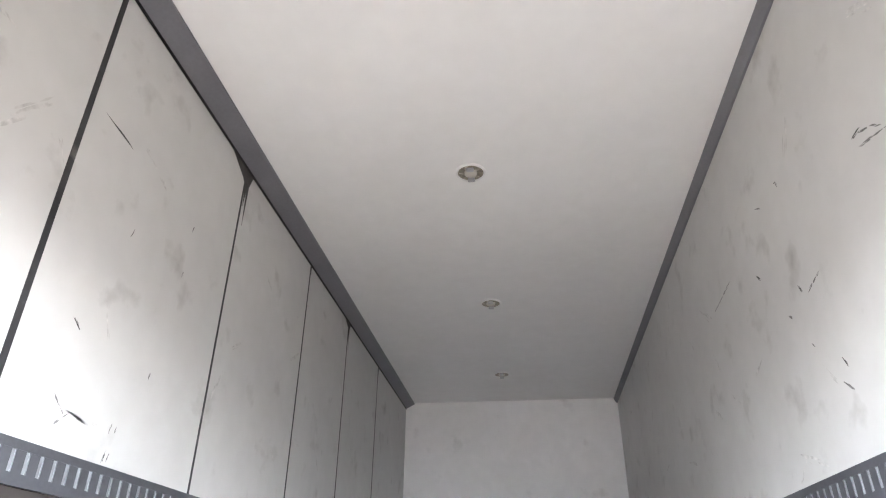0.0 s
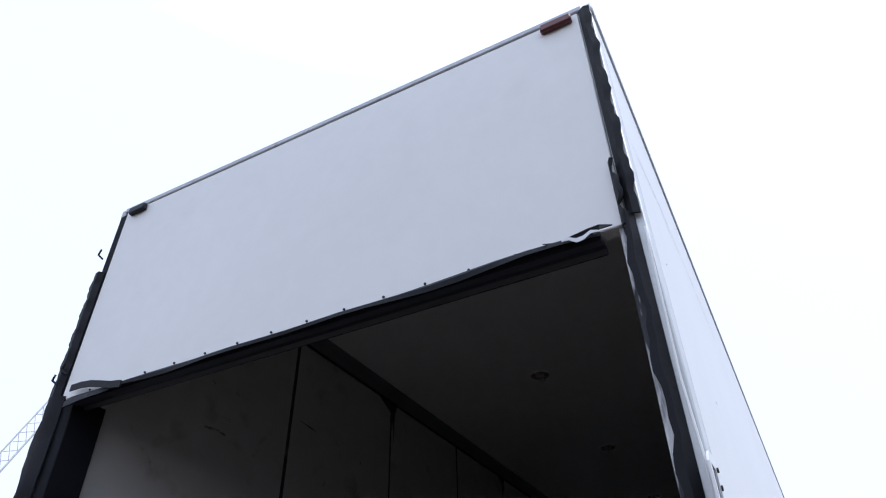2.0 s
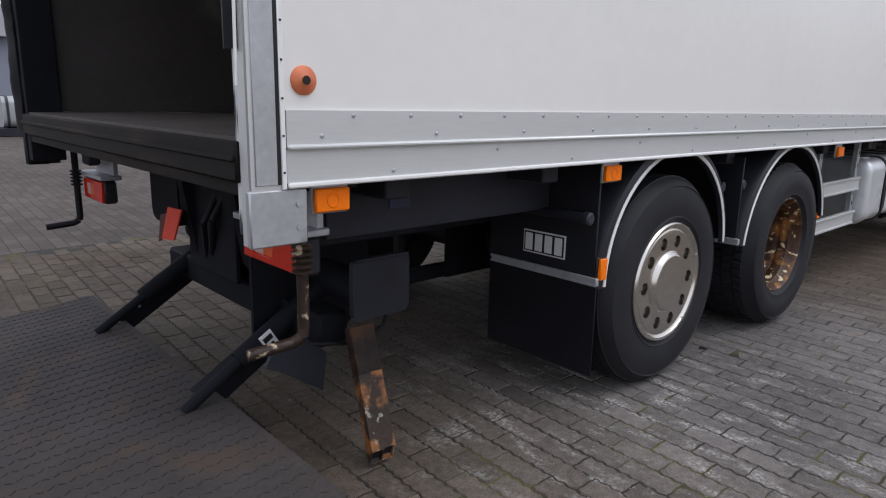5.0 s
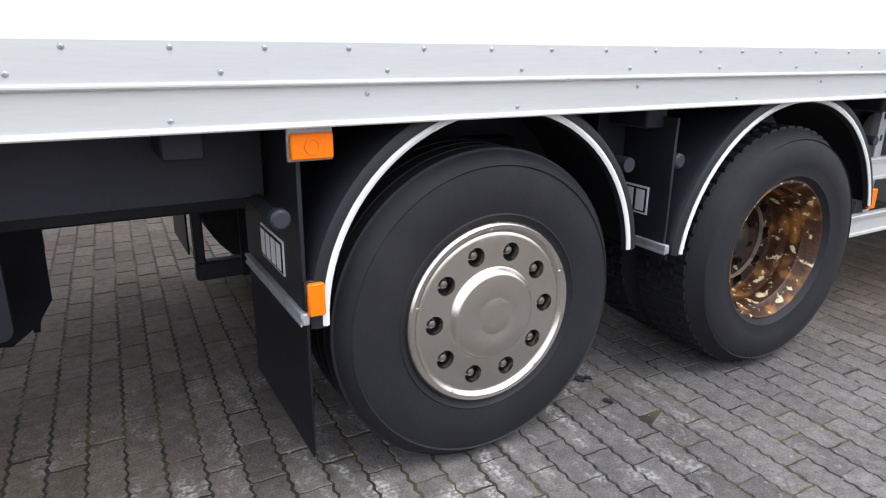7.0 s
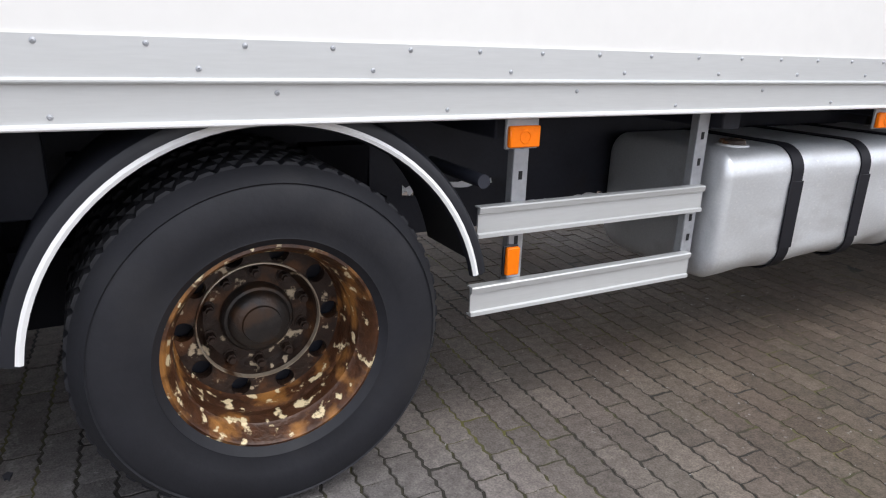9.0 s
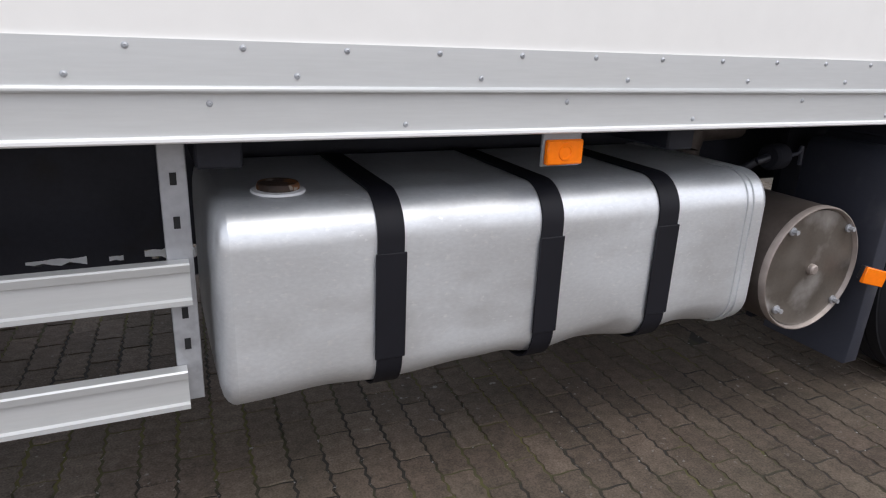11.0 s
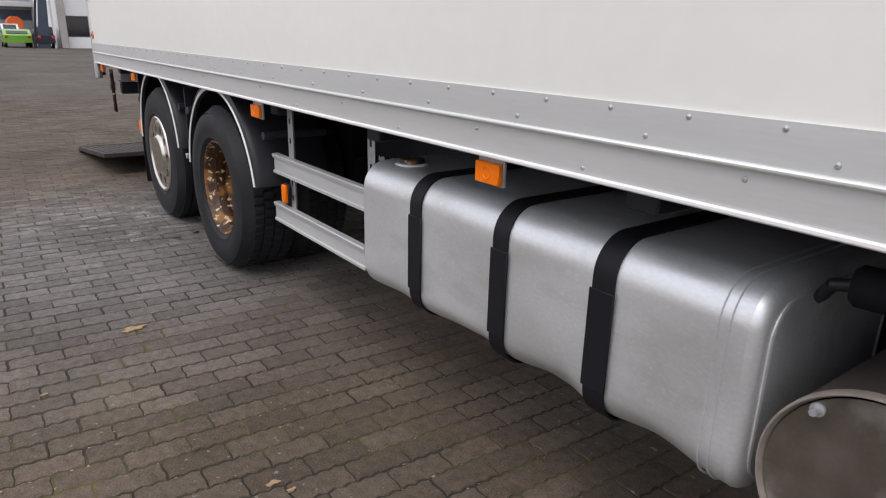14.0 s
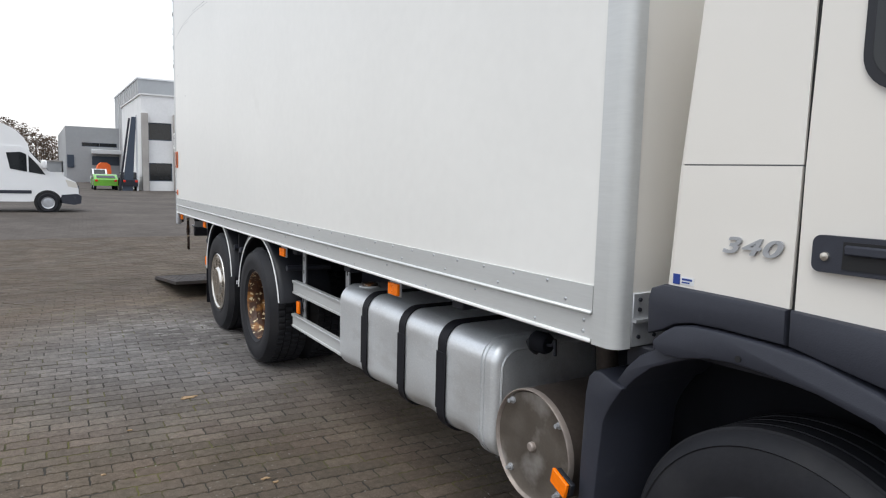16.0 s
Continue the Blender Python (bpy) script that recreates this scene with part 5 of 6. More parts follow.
part("lift_bracket", Mesh().prism([(0.30, 0.98), (0.36, 0.62), (0.52, 0.42), (0.66, 0.42), (0.70, 1.03)], 1, 1.50, 1.56), DEEPBLACK, pack)
part("lift_bracket", Mesh().prism([(0.32, 1.0), (0.38, 0.66), (0.52, 0.46), (0.66, 0.46), (0.70, 1.03)], 1, 1.02, 1.08), DEEPBLACK, pack)
part("oil_tank", Mesh().prism(round_rect(1.66, 2.02, 0.72, 1.04, 0.06, 5), 0, 0.34, 0.74), DEEPBLACK, pack)
part("cover_plate", Mesh().box(0.36, 0.38, 1.10, 1.60, 0.56, 1.03, 0.005), DEEPBLACK, pack)
part("hydraulic_hose", Mesh().tube([(0.40, 1.2, 0.98), (0.33, 1.25, 0.82), (0.36, 1.34, 0.66), (0.45, 1.42, 0.58)], 0.016, 8), RUBBER, pack)
part("hydraulic_hose", Mesh().tube([(0.40, 1.28, 0.98), (0.31, 1.30, 0.80), (0.37, 1.42, 0.62), (0.5, 1.5, 0.5)], 0.013, 8), RUBBER, pack)
# added dark backing so no lit ground shows through behind the lift
part("lift_back_plate", Mesh().box(0.78, 0.80, 0.88, 1.95, 0.38, 1.05), DEEPBLACK, truck)
part("lift_tube", Mesh().cyl((0.62, 0.5, 0.62), (0.62, 2.15, 0.62), 0.07, 16), DEEPBLACK, truck)
for y in (0.88, 1.95):
    arm = part("lift_arm", Mesh().prism([(0.70, 0.62), (0.74, 0.55), (0.62, 0.47), (-0.02, 0.075), (-0.14, 0.06), (-0.12, 0.12), (0.10, 0.25)], 1, y - 0.045, y + 0.045), DEEPBLACK, truck, "black steel tail-lift arm")
    part("lift_cylinder", Mesh().cyl((0.60, y - 0.11, 0.612), (0.20, y - 0.11, 0.36), 0.042, 18).cyl((0.20, y - 0.11, 0.36), (-0.02, y - 0.11, 0.22), 0.022, 12), DEEPBLACK, arm, "black hydraulic cylinder")
    for k in range(5):
        part("grease_point", Mesh().cyl((0.5 - 0.1 * k, y - 0.047, 0.50 - 0.067 * k), (0.5 - 0.1 * k, y - 0.051, 0.50 - 0.067 * k), 0.008, 8), ALU_DULL, arm)
part("cylinder_label", Mesh().box(-0.028, 0.028, -0.004, 0.004, -0.04, 0.04, 0.001, pose(0.308, 0.728, 0.428, 0, -32, 0)), STICKER, truck, "white label on the hydraulic cylinder")
part("label_print", Mesh().box(-0.02, 0.02, -0.0065, -0.004, 0.006, 0.028, 0, pose(0.308, 0.728, 0.428, 0, -32, 0)).box(-0.02, 0.012, -0.0065, -0.004, -0.026, -0.006, 0, pose(0.308, 0.728, 0.428, 0, -32, 0)), BLACK, truck)
part("support_plate", Mesh().prism(round_rect(0.505, 0.77, 0.535, 0.77, 0.03, 4), 1, 0.45, 0.475), CHASSIS, truck, "black plate beside the tail-lift arm")
part("plate_rim", Mesh().box(0.515, 0.76, 0.44, 0.452, 0.76, 0.772, 0.003), CHASSIS, truck)
part("blue_label", Mesh().box(0.553, 0.642, 0.296, 0.299, 0.977, 1.033), DARKBLUE, truck, "small dark blue label")
part("hydraulic_hose", Mesh().tube([(0.36, 0.5, 0.47), (0.5, 0.5, 0.44), (0.6, 0.5, 0.44), (0.68, 0.5, 0.47), (0.7, 0.5, 0.52)], 0.008, 8), RUBBER, truck)
for dx in (0.0, 0.052):
    m = look((0.517 + dx, 0.47, 0.51), (0.494 + dx, 0.30, 0.08))
    end, joint = -0.46, -0.17
    tube = part("support_leg_tube", Mesh().box(-0.026, 0.026, -0.026, 0.026, joint - 0.01, 0.0, 0.003, m), GRIMY, truck, "grimy square support leg with a flaking rusty open end")
    pipe = Mesh().prism([(0.025, joint), (0.025, end), (0.021, end), (0.021, joint)], 0, -0.025, 0.025, m)
    pipe.prism([(-0.021, joint), (-0.021, end - 0.05), (-0.025, end - 0.05), (-0.025, joint)], 0, -0.025, 0.025, m)
    for a, b in ((-0.025, -0.021), (0.021, 0.025)):
        pipe.prism([(0.021, joint), (0.021, end - 0.004), (-0.021, end - 0.046), (-0.021, joint)], 0, a, b, m)
    part("rusty_end", pipe, RUST_PIPE, tube, "flaking orange rusty tube end")
    part("tube_hollow", Mesh().prism([(0.020, joint), (0.020, end + 0.012), (-0.020, end - 0.03), (-0.020, joint)], 0, -0.0205, 0.0205, m), BLACK, tube)
part("leg_wedge", Mesh().prism([(0.22, 0.44), (0.27, 0.457), (0.365, 0.477), (0.45, 0.401), (0.431, 0.252), (0.258, 0.372), (0.20, 0.40)], 1, 0.55, 0.57), CHASSIS, truck)
part("far_mud_flap", Mesh().box(1.436, 1.446, 2.04, 2.53, 0.22, 0.95, 0.003), RUBBER, truck)
part("axle_brace", Mesh().box(1.36, 1.80, 1.25, 1.31, 0.34, 0.42, 0.008).box(1.36, 1.40, 1.25, 1.31, 0.42, 0.80, 0.006), CHASSIS, truck)
part("lift_frame_plate", Mesh().prism([(0.30, 0.42), (0.72, 0.36), (0.80, 0.42), (0.85, 0.50), (0.86, 1.05), (0.30, 1.05)], 1, 0.84, 0.86), DEEPBLACK, truck, "black tail-lift frame plate")
DARKSTEEL = material("worn_dark_steel_plate", (0.052, 0.045, 0.043), 0.8, spec=0.2, vary=0.25, size=3, grain=0.15, spots=(0.085, 0.06, 0.045), spot_size=4, spot_low=0.55, spot_high=0.75)
plat = Mesh().prism([(0.13, 0.235), (0.13, 0.195), (-1.48, 0.035), (-1.58, 0.010), (-1.66, 0.010), (-1.66, 0.022), (-1.5, 0.075)], 1, -0.06, 2.47)
platform = part("lift_platform", plat, DARKSTEEL, truck, "worn dark steel tail-lift platform lying on the paving")
treads = Mesh()
for i in range(52):
    for j in range(40):
        a = 35 if (i + j) % 2 else -35
        x = 0.09 - 0.03 * i
        treads.box(-0.011, 0.011, -0.0025, 0.0025, 0, 0.002, 0, pose(x, 0.0 + j * 0.0625, 0.2352 - (0.13 - x) * 0.0982, 0, -5.6, a))
part("tread_pattern", treads, DARKSTEEL, platform)
part("warning_edge", Mesh().prism([(-1.5, 0.0755), (-1.5, 0.079), (-1.655, 0.027), (-1.655, 0.0245)], 1, -0.058, 2.468), CHASSIS, platform)

# marks of wear on the inner walls
smear = material("black_scuff_mark", (0.05, 0.047, 0.045), 0.8, vary=0.3, size=30)
faint = material("faint_grey_scuff", (0.53, 0.52, 0.5), 0.7, vary=0.3, size=30)
greyed = material("rubbed_grey_scuff", (0.17, 0.165, 0.16), 0.8, vary=0.4, size=40)
mark_rng = random.Random(11)


def scuff(x, z, ln, wd, ang, near, mat):
    """A streak of small uneven flecks of rubbed-off rubber on an inner wall."""
    y = IY0 + 0.0006 if near else IY1 - 0.0006
    c, s_ = math.cos(radians(ang)), math.sin(radians(ang))
    out_ = Mesh()
    for _ in range(max(4, int(ln / wd * 0.8) + 2)):
        u, v = mark_rng.uniform(-0.5, 0.5) * ln, mark_rng.gauss(0, 0.35) * wd
        r = wd * mark_rng.uniform(0.2, 0.85)
        k, turn_ = mark_rng.randint(5, 8), mark_rng.uniform(0, 6.28)
        ring = []
        for i in range(k):
            q, rr = turn_ + 6.283 * i / k, r * mark_rng.uniform(0.5, 1.2)
            a, b = u + 4.0 * rr * math.cos(q), v + 0.45 * rr * math.sin(q)
            ring.append((x + a * c - b * s_, y, z + a * s_ + b * c))
        out_.add(ring, [tuple(range(k))])
    part("scuff_mark", out_, mat, truck)


for x, z, ln, wd, ang in ((2.449, 3.018, 0.03, 0.010, 40), (2.02, 2.772, 0.07, 0.010, 168), (1.955, 2.785, 0.05, 0.006, 168), (2.098, 2.804, 0.02, 0.008, 60), (1.49, 3.018, 0.05, 0.007, 178), (2.058, 3.235, 0.03, 0.005, 70), (2.07, 3.25, 0.015, 0.004, 20), (1.928, 2.466, 0.025, 0.008, 60), (2.117, 2.593, 0.010, 0.005, 50), (1.533, 2.60, 0.03, 0.007, 60), (1.501, 2.472, 0.03, 0.007, 60), (1.506, 2.348, 0.05, 0.008, -40)):
    scuff(x, z, ln, wd, ang, True, smear)
for x, z, ln, wd, ang in ((2.085, 3.206, 0.016, 0.006, 80), (1.554, 2.552, 0.03, 0.007, -30), (1.851, 2.289, 0.022, 0.005, 80), (1.883, 2.292, 0.018, 0.005, 80), (1.852, 2.195, 0.025, 0.006, 75), (1.874, 2.199, 0.02, 0.006, 70), (0.663, 3.233, 0.03, 0.005, -30)):
    scuff(x, z, ln, wd, ang, False, smear)
# one long tapered gouge
gouge = [(1.392, 3.276), (1.45, 3.272), (1.50, 3.270), (1.545, 3.264), (1.578, 3.254), (1.54, 3.258), (1.495, 3.262), (1.445, 3.268)]
part("scuff_mark", Mesh().prism(gouge[::-1], 1, IY1 - 0.0009, IY1 - 0.0003), smear, truck, "dark tapered gouge in the wall panel")
for x, z, ln, wd, ang in ((1.41, 2.99, 0.12, 0.007, 26), (1.2, 2.893, 0.60, 0.007, 17), (1.246, 2.908, 0.10, 0.006, 17), (0.95, 2.816, 0.10, 0.006, 17), (2.98, 3.165, 0.30, 0.007, -4), (2.293, 3.268, 0.04, 0.010, 30), (1.949, 2.398, 0.03, 0.010, 40), (2.235, 2.746, 0.02, 0.009, 40)):
    scuff(x, z, ln, wd, ang, True, greyed)
for x, z, ln, wd, ang in ((1.58, 2.30, 0.07, 0.006, -35), (1.60, 2.265, 0.05, 0.006, 40), (2.008, 2.53, 0.03, 0.006, 80), (2.077, 2.983, 0.03, 0.006, 80), (1.703, 2.967, 0.03, 0.006, 70), (0.71, 2.985, 0.12, 0.007, 5), (0.79, 2.985, 0.03, 0.009, -8), (1.135, 2.385, 0.18, 0.005, -26)):
    scuff(x, z, ln, wd, ang, False, greyed)
for i in range(46):
    near = i % 2 == 0
    scuff(mark_rng.uniform(0.3, 6.5), mark_rng.uniform(2.2, 3.5), mark_rng.uniform(0.03, 0.22), mark_rng.uniform(0.008, 0.022), mark_rng.uniform(-70, 70), near, faint)
for x, k in ((2.465, 1.0), (4.60, 0.7), (3.585, 0.25), (5.73, 0.3)):
    part("seam_drip_stain", Mesh().prism([(x - 0.22 * k, IZ - 0.054), (x + 0.09 * k, IZ - 0.054), (x + 0.05 * k, IZ - 0.10 * k - 0.05), (x + 0.042 * k, IZ - 0.34 * k - 0.05), (x + 0.028 * k, IZ - 0.14 * k - 0.05), (x + 0.014 * k, IZ - 0.24 * k - 0.05), (x + 0.004, IZ - 0.12 * k - 0.05), (x - 0.03 * k, IZ - 0.09 * k - 0.05)], 1, IY1 - 0.0028, IY1 - 0.0018), smear, truck, "dark drip stain below the ceiling trim")
part("ceiling_gap", Mesh().box(0.0, IX, IY1 - 0.004, IY1 - 0.0008, IZ - 0.072, IZ - 0.054), BLACK, truck)
part("red_paint_streak", Mesh().prism([(0.225, 2.305), (0.165, 2.27), (0.25, 2.165), (0.318, 2.20)], 1, IY0 + 0.0005, IY0 + 0.002), REDPAINT, truck, "orange-red paint streak on the wall")

# long rubbed lines high on the side panel
SCRATCH = material("grey_scratch", (0.42, 0.42, 0.42), 0.6, vary=0.3, size=40)
for pts, wd in ((((0.04, 3.30), (0.4, 3.365), (0.63, 3.40), (1.2, 3.41), (1.86, 3.385)), 0.004), (((0.2, 3.33), (0.55, 3.38), (0.9, 3.37)), 0.003), (((1.1, 3.44), (1.73, 3.42)), 0.003), (((0.16, 2.83), (0.20, 2.86)), 0.004), (((0.62, 2.55), (0.65, 2.55)), 0.008)):
    line = Mesh()
    for (a, c), (b, d) in zip(pts, pts[1:]):
        k = 6
        for i in range(k):
            u, v = i / k, (i + 1) / k
            w0, w1 = wd * mark_rng.uniform(0.2, 1.0), wd * mark_rng.uniform(0.2, 1.0)
            xa, za, xb, zb = a + (b - a) * u, c + (d - c) * u, a + (b - a) * v, c + (d - c) * v
            line.add([(xa, -0.0006, za - w0), (xb, -0.0006, zb - w1), (xb, -0.0006, zb + w1), (xa, -0.0006, za + w0)], [(0, 1, 2, 3)])
    part("scuff_mark", line, SCRATCH, truck)

# ---- surroundings ----
CLAD = material("grey_metal_cladding", (0.33, 0.34, 0.35), 0.5, metal=0.2, vary=0.05, size=0.4, grain=0.03, grain_size=3)
CLAD_LIGHT = material("light_grey_wall", (0.58, 0.59, 0.60), 0.6, vary=0.05, size=0.5, grain=0.04, grain_size=5)
WALLWHITE = material("white_plaster_wall", (0.72, 0.72, 0.72), 0.6, vary=0.05, size=0.6, grain=0.03, grain_size=6)
CONCRETE = material("grey_concrete_pillar", (0.36, 0.34, 0.32), 0.75, vary=0.12, size=1, grain=0.08)
STEELBLUE = material("dark_blue_steel", (0.035, 0.05, 0.075), 0.45, vary=0.1, size=1)
VANWHITE = material("white_van_paint", (0.78, 0.78, 0.78), 0.25, vary=0.03, size=1, coat=0.3)
GREEN = material("bright_green_car_paint", (0.13, 0.36, 0.03), 0.25, vary=0.05, size=1, coat=0.3)
ORANGECAR = material("orange_tarpaulin", (0.75, 0.13, 0.02), 0.5, vary=0.1, size=1)
TRUCKBLUE = material("deep_blue_truck_paint", (0.006, 0.040, 0.28), 0.3, vary=0.08, size=1, coat=0.3)
BARK = material("brown_tree_bark", (0.07, 0.052, 0.04), 0.9, vary=0.2, size=2)
LEAVES = material("brown_autumn_leaves", (0.10, 0.068, 0.048), 0.9, vary=0.25, size=0.3, island=0.25)


def slab_with_windows(name, x, y0, y1, z0, z1, depth, openings, mat, label, category, glass=None, frame_mat=None):
    """A wall in a plane of constant x, facing +x, with real openings, glazing set back and frames."""
    house = thing(name, label, category, at=(x, (y0 + y1) / 2, 0))
    m = Mesh()
    ys = sorted({y0, y1, *[o[0] for o in openings], *[o[1] for o in openings]})
    zs = sorted({z0, z1, *[o[2] for o in openings], *[o[3] for o in openings]})
    for a, b in zip(ys, ys[1:]):
        for c, d in zip(zs, zs[1:]):
            if not any(o[0] <= a and b <= o[1] and o[2] <= c and d <= o[3] for o in openings):
                m.box(x - 0.3, x, a, b, c, d)
    m.box(x - depth, x - 0.3, y0, y1, z0, z1)
    part("wall", m, mat, house)
    for o in openings:
        win = part("window", Mesh().box(x - 0.16, x - 0.08, o[0], o[1], o[2], o[2] + 0.07).box(x - 0.16, x - 0.08, o[0], o[1], o[3] - 0.07, o[3]).box(x - 0.16, x - 0.08, o[0], o[0] + 0.07, o[2] + 0.07, o[3] - 0.07).box(x - 0.16, x - 0.08, o[1] - 0.07, o[1], o[2] + 0.07, o[3] - 0.07), frame_mat or STEELBLUE, house)
        n = max(1, round((o[1] - o[0]) / 1.9))
        for i in range(n):
            w = (o[1] - o[0]) / n
            part("pane", Mesh().box(x - 0.14, x - 0.12, o[0] + i * w + 0.03, o[0] + (i + 1) * w - 0.03, o[2] + 0.05, o[3] - 0.05), glass or DARKGLASS, win)
    return house


# office block and hall behind the truck
office = slab_with_windows("office_building", -50.2, 6.0, 24.0, 0.0, 7.8, 14.0, [(6.5 + 2.44 * k, 8.3 + 2.44 * k, z0, z1) for k in range(7) for z0, z1 in ((4.16, 5.6), (0.8, 2.3))], WALLWHITE, "white two-storey office with dark window bands", "building")
for k in range(8):
    part("pillar", Mesh().box(-50.2, -49.75, 5.95 + 2.44 * k, 6.45 + 2.44 * k, 0, 6.32, 0.03), CONCRETE, office)
part("roof_edge", Mesh().box(-64.2, -50.1, 5.9, 24.1, 7.8, 7.92), WALLWHITE, office)


def pylon(b0, b1, t0, t1, top):
    """A slanted flat steel blade beside the office."""
    v = [(x, y, z) for x in (-49.9, -49.6) for y, z in ((b0, 0), (b1, 0), (t1, top), (t0, top))]
    return Mesh().add(v, [(0, 1, 2, 3), (7, 6, 5, 4), (0, 4, 5, 1), (1, 5, 6, 2), (2, 6, 7, 3), (3, 7, 4, 0)])


part("slanted_blade", pylon(4.14, 4.28, 4.97, 5.1, 5.8), CHASSIS, office)
part("slanted_blade", pylon(4.40, 5.17, 5.2, 5.52, 5.93), STEELBLUE, office)
part("thin_column", Mesh().box(-49.9, -49.7, 5.5, 5.62, 0, 6.1), CLAD_LIGHT, office)
block = thing("tower_block", "tall grey clad hall behind the office", "building", at=(-76, 14, 0))
part("wall", Mesh().box(-90.6, -67.2, 7.9, 30, 0, 11.15), CLAD, block)
part("roof", Mesh().box(-90.7, -67.1, 7.8, 30.1, 11.15, 11.3), CLAD_LIGHT, block)
for k in range(11):
    part("clad_rib", Mesh().box(-89.6 + 2.1 * k, -89.5 + 2.1 * k, 7.82, 7.9, 0, 11.1), CLAD_LIGHT, block)
hall = slab_with_windows("warehouse", -86.0, 1.85, 9.5, 0.0, 6.95, 30.0, [(3.6, 7.6, 4.5, 5.0)], CLAD, "grey metal warehouse with a dark window strip", "building")
part("loading_canopy", Mesh().box(-85.98, -84.5, 4.6, 8.0, 3.6, 4.15, 0.05), CLAD_LIGHT, hall)
part("dock_door", Mesh().box(-85.99, -85.9, 4.7, 7.8, 2.2, 3.3), STEELBLUE, hall)
part("dock_door", Mesh().box(-85.99, -85.9, 1.95, 2.7, 1.8, 3.4), STEELBLUE, hall)
annex = thing("low_annex", "low dark grey store beside the warehouse", "building", at=(-100, 0, 0))
part("wall", Mesh().box(-104, -98, -1.5, 1.7, 0, 2.6), CLAD, annex)
part("roof", Mesh().box(-104.2, -97.8, -1.6, 1.8, 2.6, 2.75), CONCRETE, annex)


def road_wheel(parent, x, y, z, r, side):
    """A car wheel with its axle along x."""
    m = pose(x, y, z, 0, 90 * side, 0)
    w = part("wheel", Mesh().lathe([(r * 0.62, 0.02), (r * 0.9, 0.03), (r, -0.02), (r, -0.18), (r * 0.6, -0.2)], m, 24), TYRE, parent)
    part("rim", Mesh().lathe([(0, 0.0), (r * 0.2, 0.01), (r * 0.5, -0.01), (r * 0.62, 0.02)], m, 20), ALU_DULL, w)


# white box van, its nose towards +y
VX0, VX1 = -21.7, -19.66
van = thing("white_van", "white high-roof van with dark lower trim on the paving", "van", at=(-20.7, -3.4, 0))
side = [(-0.14, 0.55), (-0.16, 0.9), (-0.24, 1.14), (-0.62, 1.36), (-1.12, 1.54), (-1.50, 1.98), (-1.74, 2.30), (-2.0, 2.42), (-6.9, 2.42), (-6.95, 0.42), (-1.75, 0.40)]
part("body", Mesh().prism(side, 0, VX0, VX1), VANWHITE, van)
part("high_roof", Mesh().prism([(-1.70, 2.28), (-1.74, 2.50), (-1.86, 2.73), (-2.02, 2.92), (-2.2, 3.07), (-2.45, 3.20), (-2.9, 3.32), (-3.6, 3.38), (-6.85, 3.40), (-6.9, 2.4)], 0, VX0 + 0.06, VX1 - 0.04), VANWHITE, van)
part("bumper", Mesh().prism([(-0.08, 0.34), (-0.06, 0.62), (-0.2, 0.70), (-0.72, 0.66), (-0.80, 0.36), (-0.3, 0.28)], 0, VX0 - 0.01, VX1 + 0.012), GREYPLASTIC, van)
part("side_strip", Mesh().box(VX1 - 0.01, VX1 + 0.02, -6.9, -1.68, 0.70, 0.82, 0.01), GREYPLASTIC, van)
part("side_window", Mesh().prism([(-2.42, 2.18), (-2.32, 1.60), (-1.80, 1.50), (-1.80, 2.14), (-2.0, 2.22)], 0, VX1, VX1 + 0.012), DARKGLASS, van)
part("side_window", Mesh().prism([(-1.74, 2.10), (-1.74, 1.49), (-1.22, 1.40), (-1.46, 1.78)], 0, VX1, VX1 + 0.012), DARKGLASS, van)
part("windscreen", Mesh().prism([(-1.13, 1.57), (-1.10, 1.56), (-1.70, 2.29), (-1.73, 2.28)], 0, VX0 + 0.1, VX1 - 0.08), DARKGLASS, van)
part("headlight", Mesh().prism([(-0.17, 0.92), (-0.25, 1.13), (-0.58, 1.24), (-0.5, 0.98)], 0, VX1 - 0.12, VX1 + 0.012), CLEAR, van)
part("wing_mirror", Mesh().box(VX1, VX1 + 0.24, -1.36, -1.16, 1.62, 1.95, 0.05), VANWHITE, van)
part("grille", Mesh().box(VX0 + 0.3, VX1 - 0.3, -0.2, -0.12, 0.66, 1.0, 0.02), GREYPLASTIC, van)
part("wheel_arch", Mesh().lathe([(0.0, 0.0), (0.45, 0.0), (0.45, -0.02), (0, -0.02)], pose(VX1 + 0.012, -1.17, 0.38, 0, 90, 0), 28), BLACK, van)
for x, sd in ((VX1 + 0.03, 1), (VX0 - 0.03, -1)):
    for y in (-1.17, -5.2):
        road_wheel(van, x, y, 0.36, 0.36, sd)


